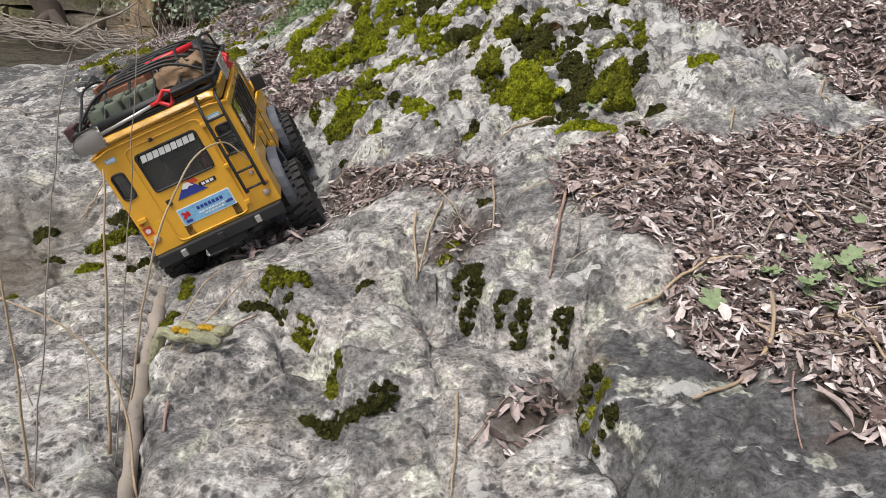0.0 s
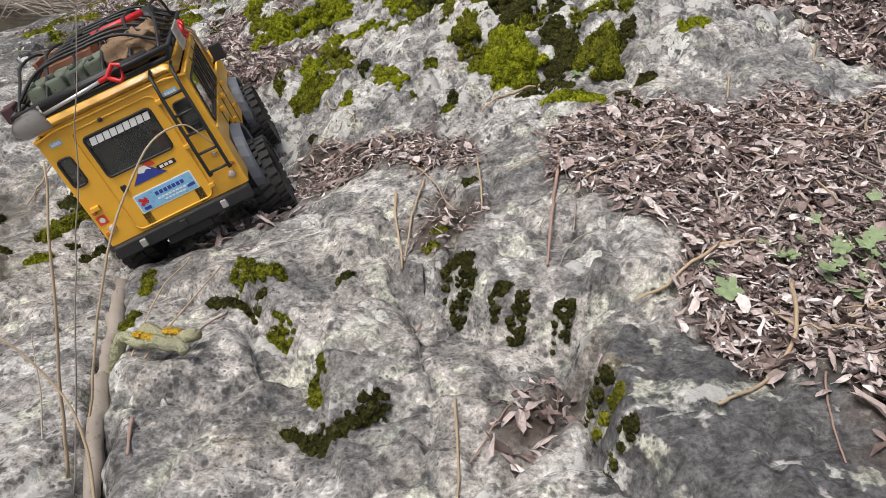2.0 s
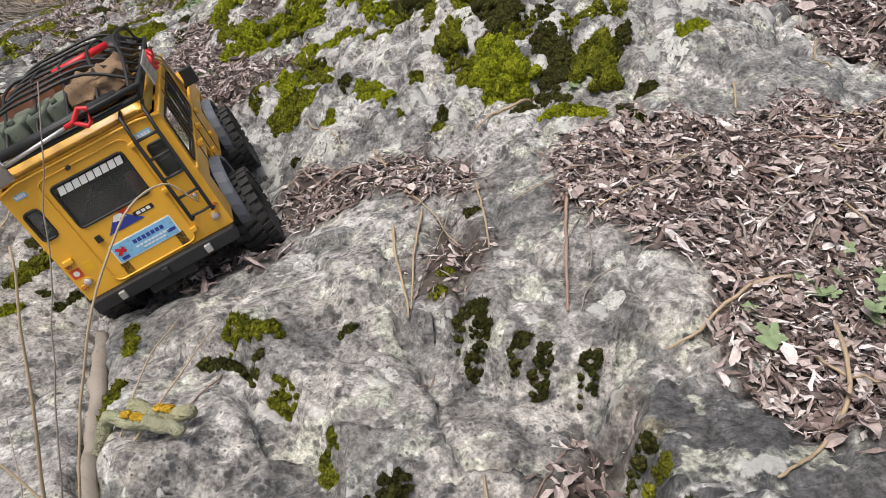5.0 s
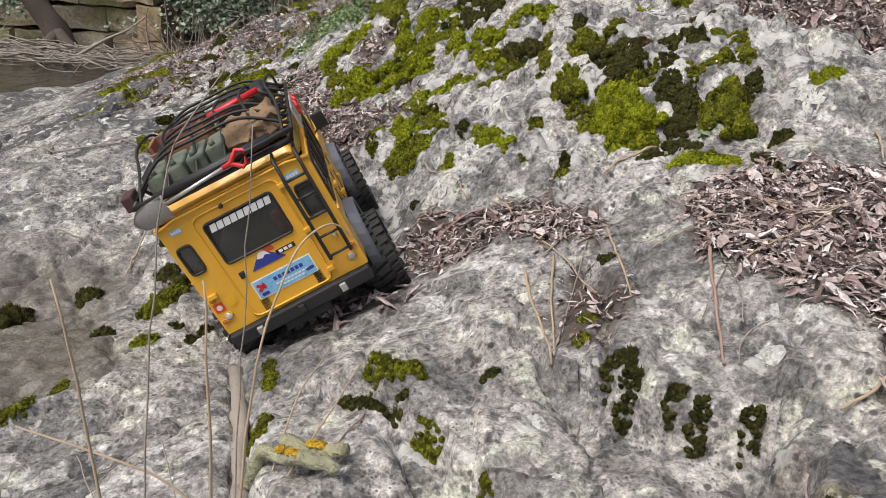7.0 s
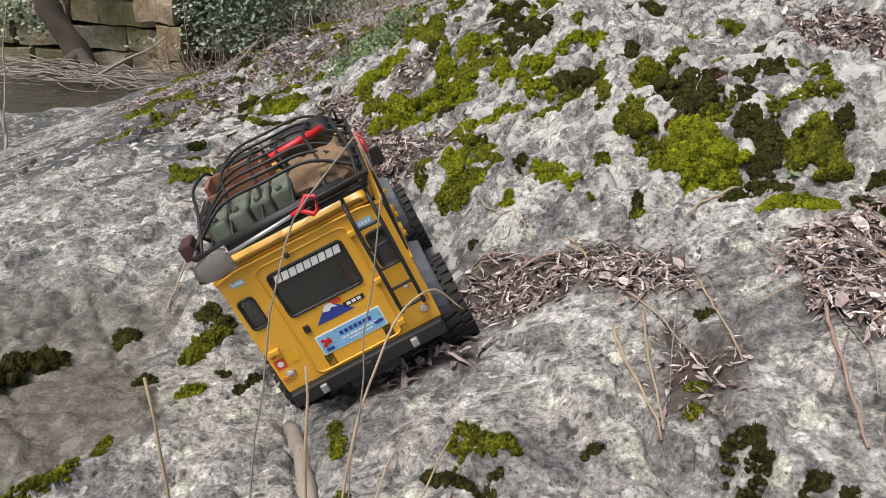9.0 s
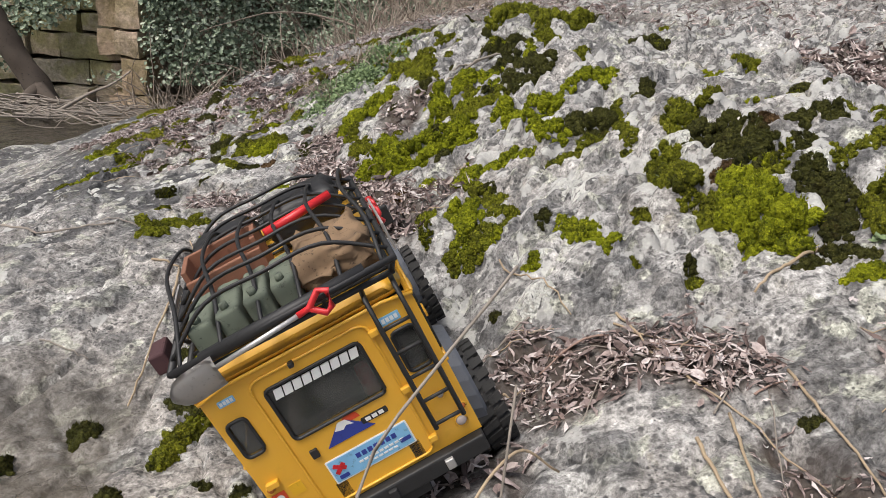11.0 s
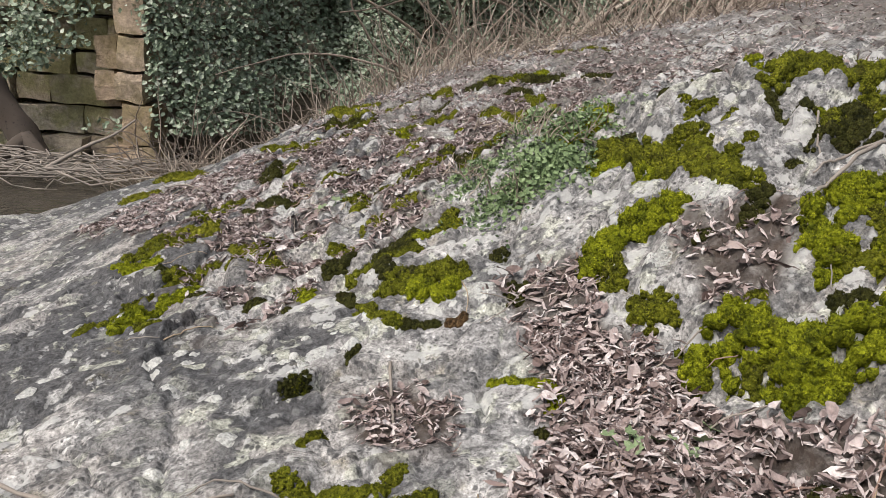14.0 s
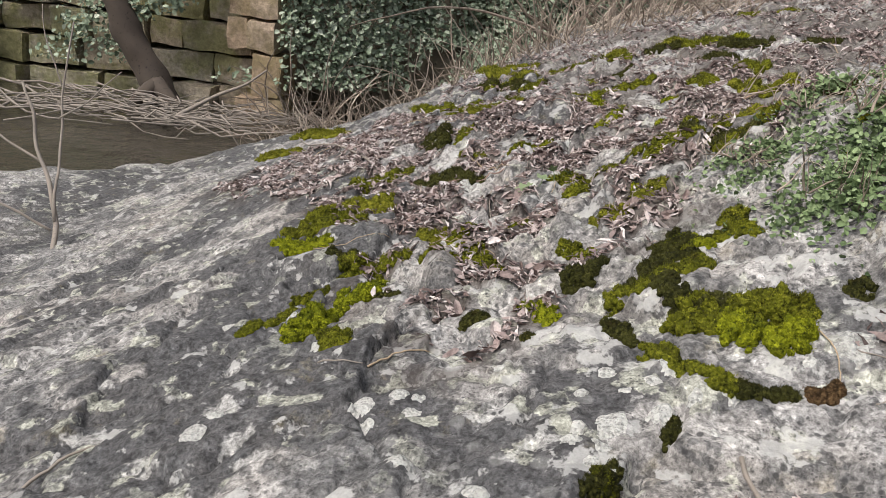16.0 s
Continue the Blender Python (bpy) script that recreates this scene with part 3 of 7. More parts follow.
moss([(-0.183, 1.923), (-0.132, 1.891), (-0.089, 1.872)], 0.0138, 0.013, OLIVE)
moss([(-0.067, 1.802), (-0.026, 1.715), (0.015, 1.714)], 0.0181, 0.017, BRIGHT)
moss([(-0.024, 1.642), (0.016, 1.600)], 0.0155, 0.014, BRIGHT)
moss([(-0.162, 1.627), (-0.120, 1.604), (-0.081, 1.613), (-0.040, 1.606)], 0.0120, 0.011, BRIGHT)
moss([(-0.171, 1.451), (-0.151, 1.402), (-0.160, 1.357)], 0.0172, 0.016, BRIGHT)
moss([(-0.127, 1.339)], 0.0120, 0.011, BRIGHT)
moss([(-0.114, 1.535)], 0.0103, 0.007, DARK)
moss([(-0.087, 1.229)], 0.0086, 0.008, BRIGHT)
moss([(-0.039, 1.290), (-0.019, 1.240), (0.003, 1.192)], 0.0112, 0.010, BRIGHT)
moss([(-0.065, 1.303)], 0.0086, 0.006, DARK)
moss([(0.042, 1.227)], 0.0095, 0.009, OLIVE)
moss([(-0.218, 1.396)], 0.0086, 0.008, OLIVE)
moss([(-0.155, 1.324)], 0.0077, 0.007, OLIVE)
moss([(-0.134, 1.182)], 0.0060, 0.004, DARK)
moss([(0.064, 1.089)], 0.0069, 0.007, OLIVE)
moss([(0.018, 1.146)], 0.0069, 0.006, OLIVE)
moss([(0.039, 1.624), (0.072, 1.572)], 0.0241, 0.017, DARK)
moss([(0.108, 1.632), (0.072, 1.414)], 0.0103, 0.009, OLIVE)
moss([(0.101, 1.344), (0.090, 1.233)], 0.0189, 0.018, OLIVE)
moss([(0.176, 1.715)], 0.0181, 0.013, DARK)
moss([(0.143, 1.355), (0.181, 1.366), (0.171, 1.222)], 0.0198, 0.014, DARK)
moss([(0.177, 1.465)], 0.0112, 0.008, DARK)
moss([(0.144, 1.246)], 0.0112, 0.008, BROWN)
moss([(0.181, 1.203)], 0.0129, 0.012, OLIVE)
moss([(0.203, 1.219)], 0.0069, 0.007, OLIVE)
moss([(0.197, 1.268)], 0.0095, 0.007, BROWN)
moss([(0.242, 1.261), (0.270, 1.255)], 0.0155, 0.011, DARK)
moss([(0.224, 1.222)], 0.0112, 0.008, DARK)
moss([(0.253, 1.192), (0.275, 1.181), (0.324, 1.180), (0.330, 1.233), (0.336, 1.349)], 0.0103, 0.010, OLIVE)
moss([(0.145, 1.215), (0.153, 1.148), (0.174, 1.118)], 0.0258, 0.024, BRIGHT)
moss([(0.116, 1.198)], 0.0181, 0.016, OLIVE)
moss([(0.093, 1.217)], 0.0103, 0.010, OLIVE)
moss([(0.219, 1.183), (0.235, 1.140), (0.218, 1.102)], 0.0172, 0.012, DARK)
moss([(0.274, 1.107), (0.266, 1.056)], 0.0267, 0.025, OLIVE)
moss([(0.306, 1.120)], 0.0155, 0.011, DARK)
moss([(0.147, 1.134), (0.175, 1.110)], 0.0129, 0.012, BRIGHT)
moss([(0.169, 1.066), (0.200, 1.078), (0.220, 1.045)], 0.0095, 0.007, DARK)
moss([(0.200, 1.023), (0.228, 1.012), (0.255, 0.999)], 0.0112, 0.010, BRIGHT)
moss([(0.281, 0.992), (0.295, 0.970)], 0.0093, 0.007, DARK)
moss([(0.319, 1.026)], 0.0095, 0.007, DARK)
moss([(0.075, 1.131)], 0.0069, 0.005, DARK)
moss([(-0.296, 2.473), (-0.218, 2.124)], 0.0240, 0.019, OLIVE)
moss([(-0.226, 2.319), (-0.240, 2.321)], 0.0155, 0.015, OLIVE)
moss([(-0.134, 1.981)], 0.0120, 0.011, OLIVE)
moss([(-0.020, 2.118), (0.025, 1.885)], 0.0198, 0.014, DARK)
moss([(0.118, 2.007)], 0.0181, 0.017, OLIVE)
moss([(0.051, 1.766), (0.097, 1.768)], 0.0155, 0.015, BRIGHT)
moss([(-0.075, 1.933)], 0.0112, 0.011, BRIGHT)
moss([(-0.119, 1.942)], 0.0112, 0.011, OLIVE)
moss([(-0.062, 2.187)], 0.0146, 0.014, OLIVE)
moss([(-0.011, 1.871)], 0.0138, 0.010, DARK)
moss([(-0.684, 2.272), (-0.623, 2.258), (-0.589, 2.251)], 0.0198, 0.018, OLIVE)
moss([(-0.788, 1.813), (-0.708, 1.771), (-0.668, 1.814)], 0.0086, 0.008, OLIVE)
moss([(-0.510, 1.092), (-0.511, 1.142), (-0.493, 1.169)], 0.0146, 0.014, OLIVE)
moss([(-0.487, 0.980), (-0.465, 0.991)], 0.0070, 0.007, BRIGHT)
moss([(-0.533, 1.229), (-0.496, 1.185)], 0.0163, 0.012, DARK)
moss([(-0.630, 1.159)], 0.0189, 0.013, DARK)
moss([(-0.549, 1.024)], 0.0120, 0.008, DARK)
moss([(-0.747, 1.016), (-0.730, 1.055), (-0.707, 1.086)], 0.0249, 0.017, DARK)
moss([(-0.449, 1.027)], 0.0069, 0.005, DARK)
moss([(-0.422, 0.998)], 0.0046, 0.006, DARK)
moss([(-0.408, 1.014)], 0.0069, 0.005, DARK)
moss([(-0.583, 0.771), (-0.557, 0.792), (-0.541, 0.809), (-0.539, 0.894)], 0.0046, 0.006, OLIVE)
moss([(-0.157, 0.737), (-0.133, 0.715), (-0.113, 0.715)], 0.0052, 0.006, OLIVE)
moss([(-0.180, 0.720), (-0.150, 0.705), (-0.130, 0.690)], 0.0046, 0.006, DARK)
moss([(-0.275, 0.822), (-0.265, 0.777)], 0.0052, 0.006, OLIVE)
moss([(-0.253, 0.696), (-0.255, 0.678)], 0.0046, 0.006, OLIVE)
moss([(-0.051, 0.707)], 0.0046, 0.006, DARK)
moss([(0.031, 0.727)], 0.0046, 0.006, OLIVE)
moss([(0.063, 0.681)], 0.0075, 0.005, DARK)
moss([(0.050, 0.682)], 0.0075, 0.005, DARK)
moss([(0.079, 0.860)], 0.0058, 0.006, DARK)
moss([(0.061, 0.663)], 0.0075, 0.005, DARK)
moss([(0.041, 0.752)], 0.0029, 0.006, OLIVE)
moss([(-0.076, 0.524), (-0.046, 0.505), (-0.020, 0.523), (-0.008, 0.529)], 0.0041, 0.006, DARK)
moss([(0.108, 0.621)], 0.0075, 0.005, DARK)
moss([(0.061, 0.665)], 0.0075, 0.005, DARK)
moss([(0.145, 0.612)], 0.0075, 0.005, DARK)
moss([(0.157, 0.494)], 0.0041, 0.006, YELLOW)
moss([(0.153, 0.512)], 0.0021, 0.005, DARK)
moss([(0.149, 0.442)], 0.0028, 0.005, DARK)
moss([(-0.111, 0.663), (-0.098, 0.652)], 0.0064, 0.006, OLIVE)
moss([(-0.062, 0.581), (-0.060, 0.564)], 0.0017, 0.006, OLIVE)
moss([(-0.055, 0.512)], 0.0023, 0.006, DARK)
moss([(0.092, 0.638)], 0.0075, 0.005, DARK)
moss([(-0.335, 1.900), (-0.309, 1.902), (-0.291, 1.860), (-0.267, 1.835)], 0.0232, 0.022, BRIGHT)
moss([(-0.276, 1.807), (-0.226, 1.811), (-0.187, 1.809)], 0.0241, 0.022, BRIGHT)
moss([(-0.300, 1.835), (-0.277, 1.798)], 0.0138, 0.013, OLIVE)
moss([(-0.167, 1.816), (-0.128, 1.821)], 0.0206, 0.019, BRIGHT)
moss([(-0.182, 1.766)], 0.0138, 0.010, DARK)
moss([(-0.394, 2.136), (-0.368, 2.148), (-0.322, 2.163), (-0.301, 2.138)], 0.0249, 0.023, BRIGHT)
moss([(-0.386, 2.087)], 0.0189, 0.017, OLIVE)
moss([(-0.366, 2.013), (-0.346, 1.984)], 0.0172, 0.016, OLIVE)
moss([(-0.274, 2.381), (-0.248, 2.311), (-0.231, 2.232)], 0.0103, 0.010, OLIVE)
moss([(-0.208, 2.305), (-0.215, 2.259)], 0.0155, 0.014, OLIVE)
moss([(-0.204, 2.176)], 0.0112, 0.011, OLIVE)
moss([(-0.231, 2.139), (-0.196, 2.106)], 0.0112, 0.010, OLIVE)
moss([(-0.138, 2.003)], 0.0189, 0.017, BRIGHT)
moss([(-0.192, 1.968), (-0.186, 1.925)], 0.0198, 0.018, BRIGHT)
moss([(-0.136, 1.903)], 0.0155, 0.015, BRIGHT)
moss([(-0.106, 1.868)], 0.0112, 0.010, OLIVE)
moss([(-0.128, 1.948), (-0.114, 1.915)], 0.0129, 0.012, OLIVE)
moss([(-0.090, 1.898)], 0.0129, 0.009, DARK)
moss([(-0.217, 2.049), (-0.237, 2.032)], 0.0163, 0.011, DARK)
moss([(-0.285, 2.042)], 0.0103, 0.007, DARK)
moss([(-0.032, 2.419), (0.057, 2.472), (0.085, 2.349), (0.213, 2.400)], 0.0270, 0.021, OLIVE)
moss([(-0.059, 2.369), (-0.065, 2.246)], 0.0120, 0.008, DARK)
moss([(0.077, 2.321), (0.071, 2.180)], 0.0155, 0.014, OLIVE)
moss([(-0.039, 2.004)], 0.0232, 0.016, DARK)
moss([(-0.084, 2.176)], 0.0120, 0.008, DARK)
moss([(-0.016, 2.188)], 0.0129, 0.009, DARK)
moss([(-0.162, 2.216)], 0.0086, 0.008, OLIVE)
moss([(-0.154, 2.097)], 0.0077, 0.006, DARK)
moss([(-0.136, 2.351)], 0.0086, 0.008, OLIVE)
moss([(-0.177, 2.403)], 0.0086, 0.008, OLIVE)
moss([(-0.198, 1.882), (-0.195, 1.840)], 0.0086, 0.006, DARK)
moss([(-0.274, 1.913)], 0.0086, 0.008, OLIVE)
moss([(-0.503, 2.158)], 0.0163, 0.011, DARK)
moss([(-0.551, 1.988), (-0.518, 1.967), (-0.487, 1.942)], 0.0060, 0.006, BRIGHT)
moss([(-0.487, 1.916), (-0.492, 1.904)], 0.0095, 0.009, BRIGHT)
moss([(-0.511, 1.871)], 0.0077, 0.005, DARK)
moss([(-0.813, 2.007), (-0.787, 2.032)], 0.0077, 0.005, DARK)
moss([(-0.775, 1.885), (-0.757, 1.897)], 0.0069, 0.006, OLIVE)
moss([(-0.718, 1.743), (-0.686, 1.744), (-0.642, 1.764)], 0.0120, 0.011, OLIVE)
moss([(-0.253, 1.658)], 0.0138, 0.009, BROWN)
moss([(-0.706, 2.367), (-0.686, 2.300), (-0.655, 2.279), (-0.624, 2.269)], 0.0138, 0.010, DARK)
moss([(-0.647, 2.255), (-0.623, 2.217), (-0.599, 2.200)], 0.0189, 0.018, BRIGHT)
moss([(-0.724, 2.233), (-0.699, 2.179), (-0.677, 2.140)], 0.0120, 0.011, OLIVE)
moss([(-0.666, 2.139), (-0.616, 2.133)], 0.0086, 0.006, DARK)
moss([(-0.606, 2.247), (-0.575, 2.240)], 0.0129, 0.012, OLIVE)
moss([(-0.591, 2.130)], 0.0138, 0.010, BROWN)
moss([(-0.793, 2.431), (-0.763, 2.446)], 0.0170, 0.010, DARK)
moss([(-0.651, 2.417)], 0.0103, 0.007, DARK)
moss([(-0.645, 2.533)], 0.0080, 0.005, DARK)
moss([(-0.923, 2.367), (-0.909, 2.378)], 0.0112, 0.008, DARK)
moss([(-0.759, 2.295), (-0.746, 2.259)], 0.0112, 0.008, DARK)
moss([(-0.853, 2.304)], 0.0069, 0.005, DARK)
moss([(-0.735, 2.082), (-0.725, 2.104)], 0.0052, 0.004, DARK)
moss([(-0.802, 2.022)], 0.0086, 0.008, OLIVE)
moss([(-0.512, 2.264)], 0.0129, 0.009, DARK)
moss([(-0.794, 2.539), (-0.764, 2.514)], 0.0110, 0.009, OLIVE)
moss([(-0.664, 2.488), (-0.638, 2.472)], 0.0130, 0.010, DARK)
moss([(-0.771, 2.898), (-0.703, 2.868)], 0.0240, 0.012, OLIVE)
moss([(-0.956, 4.856), (-0.785, 4.676)], 0.0360, 0.012, YELLOW)
moss([(-1.634, 4.415), (-1.502, 4.235)], 0.0400, 0.012, YELLOW)
moss([(-1.699, 4.063), (-1.599, 3.990)], 0.0280, 0.012, YELLOW)
moss([(-1.261, 2.894), (-1.200, 2.844)], 0.0190, 0.012, OLIVE)
moss([(-0.629, 4.487), (-0.534, 4.356)], 0.0300, 0.010, OLIVE)
moss([(-0.980, 3.817), (-0.881, 3.850)], 0.0280, 0.012, YELLOW)
moss([(-1.215, 3.186), (-1.112, 3.217)], 0.0260, 0.012, OLIVE)
moss([(-1.668, 4.358), (-1.529, 4.290)], 0.0450, 0.014, YELLOW)
moss([(-1.741, 4.118), (-1.624, 4.075)], 0.0250, 0.012, YELLOW)
moss([(-1.028, 4.965), (-0.793, 4.357)], 0.0330, 0.015, YELLOW)
moss([(-0.695, 4.450), (-0.609, 4.354)], 0.0270, 0.012, OLIVE)
moss([(-0.539, 4.347), (-0.467, 4.357)], 0.0320, 0.012, OLIVE)
moss([(-0.687, 3.643), (-0.477, 3.709)], 0.0190, 0.012, OLIVE)
moss([(-0.702, 2.874), (-0.758, 2.812)], 0.0210, 0.014, OLIVE)
moss([(-0.582, 2.961), (-0.546, 2.917)], 0.0130, 0.012, OLIVE)
moss([(-0.518, 2.801), (-0.455, 2.805)], 0.0170, 0.014, OLIVE)
moss([(-0.972, 3.198), (-0.940, 3.193)], 0.0160, 0.010, OLIVE)
moss([(-0.850, 3.196), (-0.794, 3.175)], 0.0160, 0.010, OLIVE)
moss([(-0.885, 2.697), (-0.848, 2.690)], 0.0140, 0.012, OLIVE)
moss([(-0.932, 2.694), (-0.965, 2.634)], 0.0110, 0.012, OLIVE)
moss([(-1.003, 2.571), (-0.908, 2.544)], 0.0090, 0.010, OLIVE)
moss([(-0.655, 2.466), (-0.630, 2.452)], 0.0140, 0.014, DARK)
moss([(-0.673, 2.514), (-0.655, 2.512)], 0.0120, 0.012, DARK)
moss([(-1.230, 2.852), (-1.196, 2.849)], 0.0160, 0.012, OLIVE)
moss([(-1.167, 2.670), (-1.133, 2.645)], 0.0130, 0.012, DARK)
moss([(-1.059, 2.487), (-1.034, 2.480)], 0.0070, 0.008, DARK)
moss([(-0.923, 3.615), (-0.875, 3.657)], 0.0220, 0.012, YELLOW)
moss([(-1.061, 4.000), (-0.966, 3.946)], 0.0170, 0.010, OLIVE)
moss([(0.138, 5.152), (0.337, 4.758)], 0.0160, 0.010, OLIVE)

# small tufts in the creases of the knolls and over the broken slope
tuft_rng = np.random.default_rng(15)
for x0, x1, y0, y1, count in ((-0.35, 0.45, 1.10, 1.75, 30), (-0.30, 0.45, 1.75, 2.60, 40), (-1.25, -0.25, 2.35, 3.40, 75), (-0.75, -0.30, 1.15, 2.1, 14), (-1.3, 0.2, 3.3, 4.6, 50)):
    for _ in range(count):
        x, y = tuft_rng.uniform(x0, x1), tuft_rng.uniform(y0, y1)
        if fbm(np.array(x), np.array(y), 0.3, 2, 88) < tuft_rng.uniform(-0.5, 0.15):
            continue
        s, a = tuft_rng.uniform(0.006, 0.021) * (1 + 0.25 * max(0, y - 2)), tuft_rng.uniform(0, 3.14)
        l = s * tuft_rng.uniform(0.5, 3.0)
        moss([(x - l * math.cos(a), y - l * math.sin(a)), (x + 0.4 * s, y - 0.3 * s), (x + l * math.cos(a), y + l * math.sin(a))], s, 0.55 * s, (BRIGHT, OLIVE, OLIVE, DARK, DARK, YELLOW if y > 2.6 else BRIGHT)[tuft_rng.integers(0, 6)])

# ---- fallen leaves ----
leaf_rng = np.random.default_rng(9)


def leaf_shape(length, width, curl, fold, bend):
    """A lance-shaped dry leaf: a strip of four rings, folded along its rib and curled."""
    co, faces = [], []
    for k, (u, w) in enumerate(((0.0, 0.08), (0.22, 0.75), (0.5, 1.0), (0.78, 0.66), (1.0, 0.04))):
        a = curl * (u - 0.5)
        x = length * (math.sin(a) / curl if abs(curl) > 1e-3 else u - 0.5)
        z = length * ((1 - math.cos(a)) / curl if abs(curl) > 1e-3 else 0)
        y0 = bend * length * (u - 0.5) ** 2
        h = width * w / 2
        co += [(x, y0 - h, z + fold * h), (x, y0, z), (x, y0 + h, z + fold * h)]
        if k:
            b = 3 * k
            faces += [(b - 3, b, b + 1, b - 2), (b - 2, b + 1, b + 2, b - 1)]
    return np.array(co), faces


def crumpled(length, width, curl, fold, bend, amount):
    """The same leaf twisted about its rib and crumpled."""
    co, faces = leaf_shape(length, width, curl, fold, bend)
    twist = leaf_rng.normal(0, 0.9)
    for p in co:
        a = twist * p[0]
        p[1], p[2] = p[1] * math.cos(a) - p[2] * math.sin(a), p[1] * math.sin(a) + p[2] * math.cos(a)
    return co + leaf_rng.normal(0, amount, co.shape), faces


SHAPES = [crumpled(1.0, leaf_rng.uniform(0.11, 0.24), leaf_rng.uniform(-1.2, 1.8) + 0.05, leaf_rng.uniform(-0.6, 0.9), leaf_rng.uniform(-0.6, 0.6), 0.028) for _ in range(16)]
SHAPES += [crumpled(0.5, leaf_rng.uniform(0.14, 0.26), leaf_rng.uniform(-1.5, 1.5) + 0.05, leaf_rng.uniform(-0.8, 0.9), leaf_rng.uniform(-0.5, 0.5), 0.035) for _ in range(8)]
SHAPES += [crumpled(1.0, leaf_rng.uniform(0.34, 0.5), leaf_rng.uniform(0.3, 1.6), leaf_rng.uniform(0.1, 0.8), 0.2, 0.04) for _ in range(3)]


def scatter(poly, count, patchy=False):
    p = np.array(poly)
    out = np.zeros((0, 2))
    while len(out) < count:
        q = leaf_rng.uniform(p.min(0) - 0.02, p.max(0) + 0.02, (count * 3, 2))
        w = spread(q[:, 0], q[:, 1], poly, 0.03)
        if patchy:
            w = w * smooth(-0.22, 0.22, fbm(q[:, 0], q[:, 1], 0.12, 3, 77))
        out = np.concatenate([out, q[leaf_rng.random(len(q)) < w ** 1.5]])
    return out[:count]


def leaf_poses(q, size, pile):
    e = 0.006
    zs = on_ground(q[:, 0], q[:, 1])
    gx, gy = (on_ground(q[:, 0] + e, q[:, 1]) - zs) / e, (on_ground(q[:, 0], q[:, 1] + e) - zs) / e
    for (x, y), z, sx, sy in zip(q, zs, gx, gy):
        up = Vector((-0.6 * sx, -0.6 * sy, 1)).normalized()
        tilt = up.to_track_quat("Z", "Y").to_matrix().to_4x4()
        s = size * leaf_rng.uniform(0.5, 1.35)
        turn = Euler((leaf_rng.normal(0, 0.38), leaf_rng.normal(0, 0.32), leaf_rng.uniform(0, 6.283))).to_matrix().to_4x4()
        yield Matrix.Translation((x, y, z + 0.003 + pile * leaf_rng.random() ** 1.5)) @ tilt @ turn @ Matrix.Scale(s, 4)


def litter(poly, count, size, pile, label, singles=0, patchy=False):
    """A drift of fallen leaves; the first ones are leaves of their own, the rest one mesh."""
    q = scatter(poly, count, patchy)
    co, faces, base = [], [], 0
    poses = list(leaf_poses(q, size, pile))
    for m in poses[singles:]:
        c, f = SHAPES[leaf_rng.integers(0, len(SHAPES))]
        mm = np.array(m)
        co.append(c @ mm[:3, :3].T + mm[:3, 3])
        faces += [tuple(i + base for i in face) for face in f]
        base += len(c)
    me = from_arrays("leaf_litter", np.concatenate(co).tolist(), faces, LEAF)
    drift = tagged(new("leaf_litter", me), label, "fallen leaves", kind="stuff")
    for m in poses[:singles]:
        ob = new("leaf", LEAF_MESHES[int(leaf_rng.integers(0, len(LEAF_MESHES)))])
        ob.parent = drift
        ob.matrix_basis = m
    return drift


LEAF_MESHES = [from_arrays("leaf", c.tolist(), f, LEAF_ONE) for c, f in SHAPES]
litter(LITTER_A, 11000, 0.0185, 0.012, "thick drift of dry mauve-brown willow leaves on rock", 300)
litter(LITTER_B, 8000, 0.026, 0.012, "dry brown leaves carpeting the slope above the rocks", 100)
litter(LITTER_C, 900, 0.0175, 0.005, "dry leaves caught along a ledge in the rock", 60)
litter(LITTER_D, 60, 0.020, 0.006, "few curled leaves lodged in a fissure")
litter(LITTER_E, 30, 0.030, 0.006, "loose long leaves at the edge of dark rock")
litter(LITTER_F, 6000, 0.023, 0.010, "drift of dry leaves in a hollow between rocks", 250)
litter(LITTER_G, 130, 0.013, 0.003, "crumbled dry leaves caught among stalks on the rock", 20)
litter(LITTER_H, 60, 0.030, 0.006, "dry leaves in a fissure beside a branch")
litter(LITTER_J, 1000, 0.024, 0.010, "drift of curled dry leaves below the moss", 100)
litter(LITTER_K, 380, 0.016, 0.004, "dark damp leaves in a hollow of the slab", 30)
litter(LITTER_L, 220, 0.022, 0.006, "dry leaves between mossy rocks", 30)
litter(LITTER_M, 19000, 0.025, 0.006, "thin litter of dry leaves over the broken slope", 0, True)
litter([(0.75, 0.3), (2.2, 0.2), (4.0, 3.0), (3.5, 7.0), (-0.2, 6.2), (0.2, 4.2), (0.45, 3.0), (0.6, 2.0), (0.8, 1.5)], 17000, 0.030, 0.012, "dry leaves covering the hillside")

litter([(-0.9, 3.1), (-0.45, 2.75), (0.3, 2.7), (0.6, 3.4), (0.6, 5.2), (-0.6, 5.6), (-1.2, 4.6)], 11000, 0.028, 0.006, "dry leaves between pale stones on the upper slope", 0, True)

# ---- twigs and stalks ----


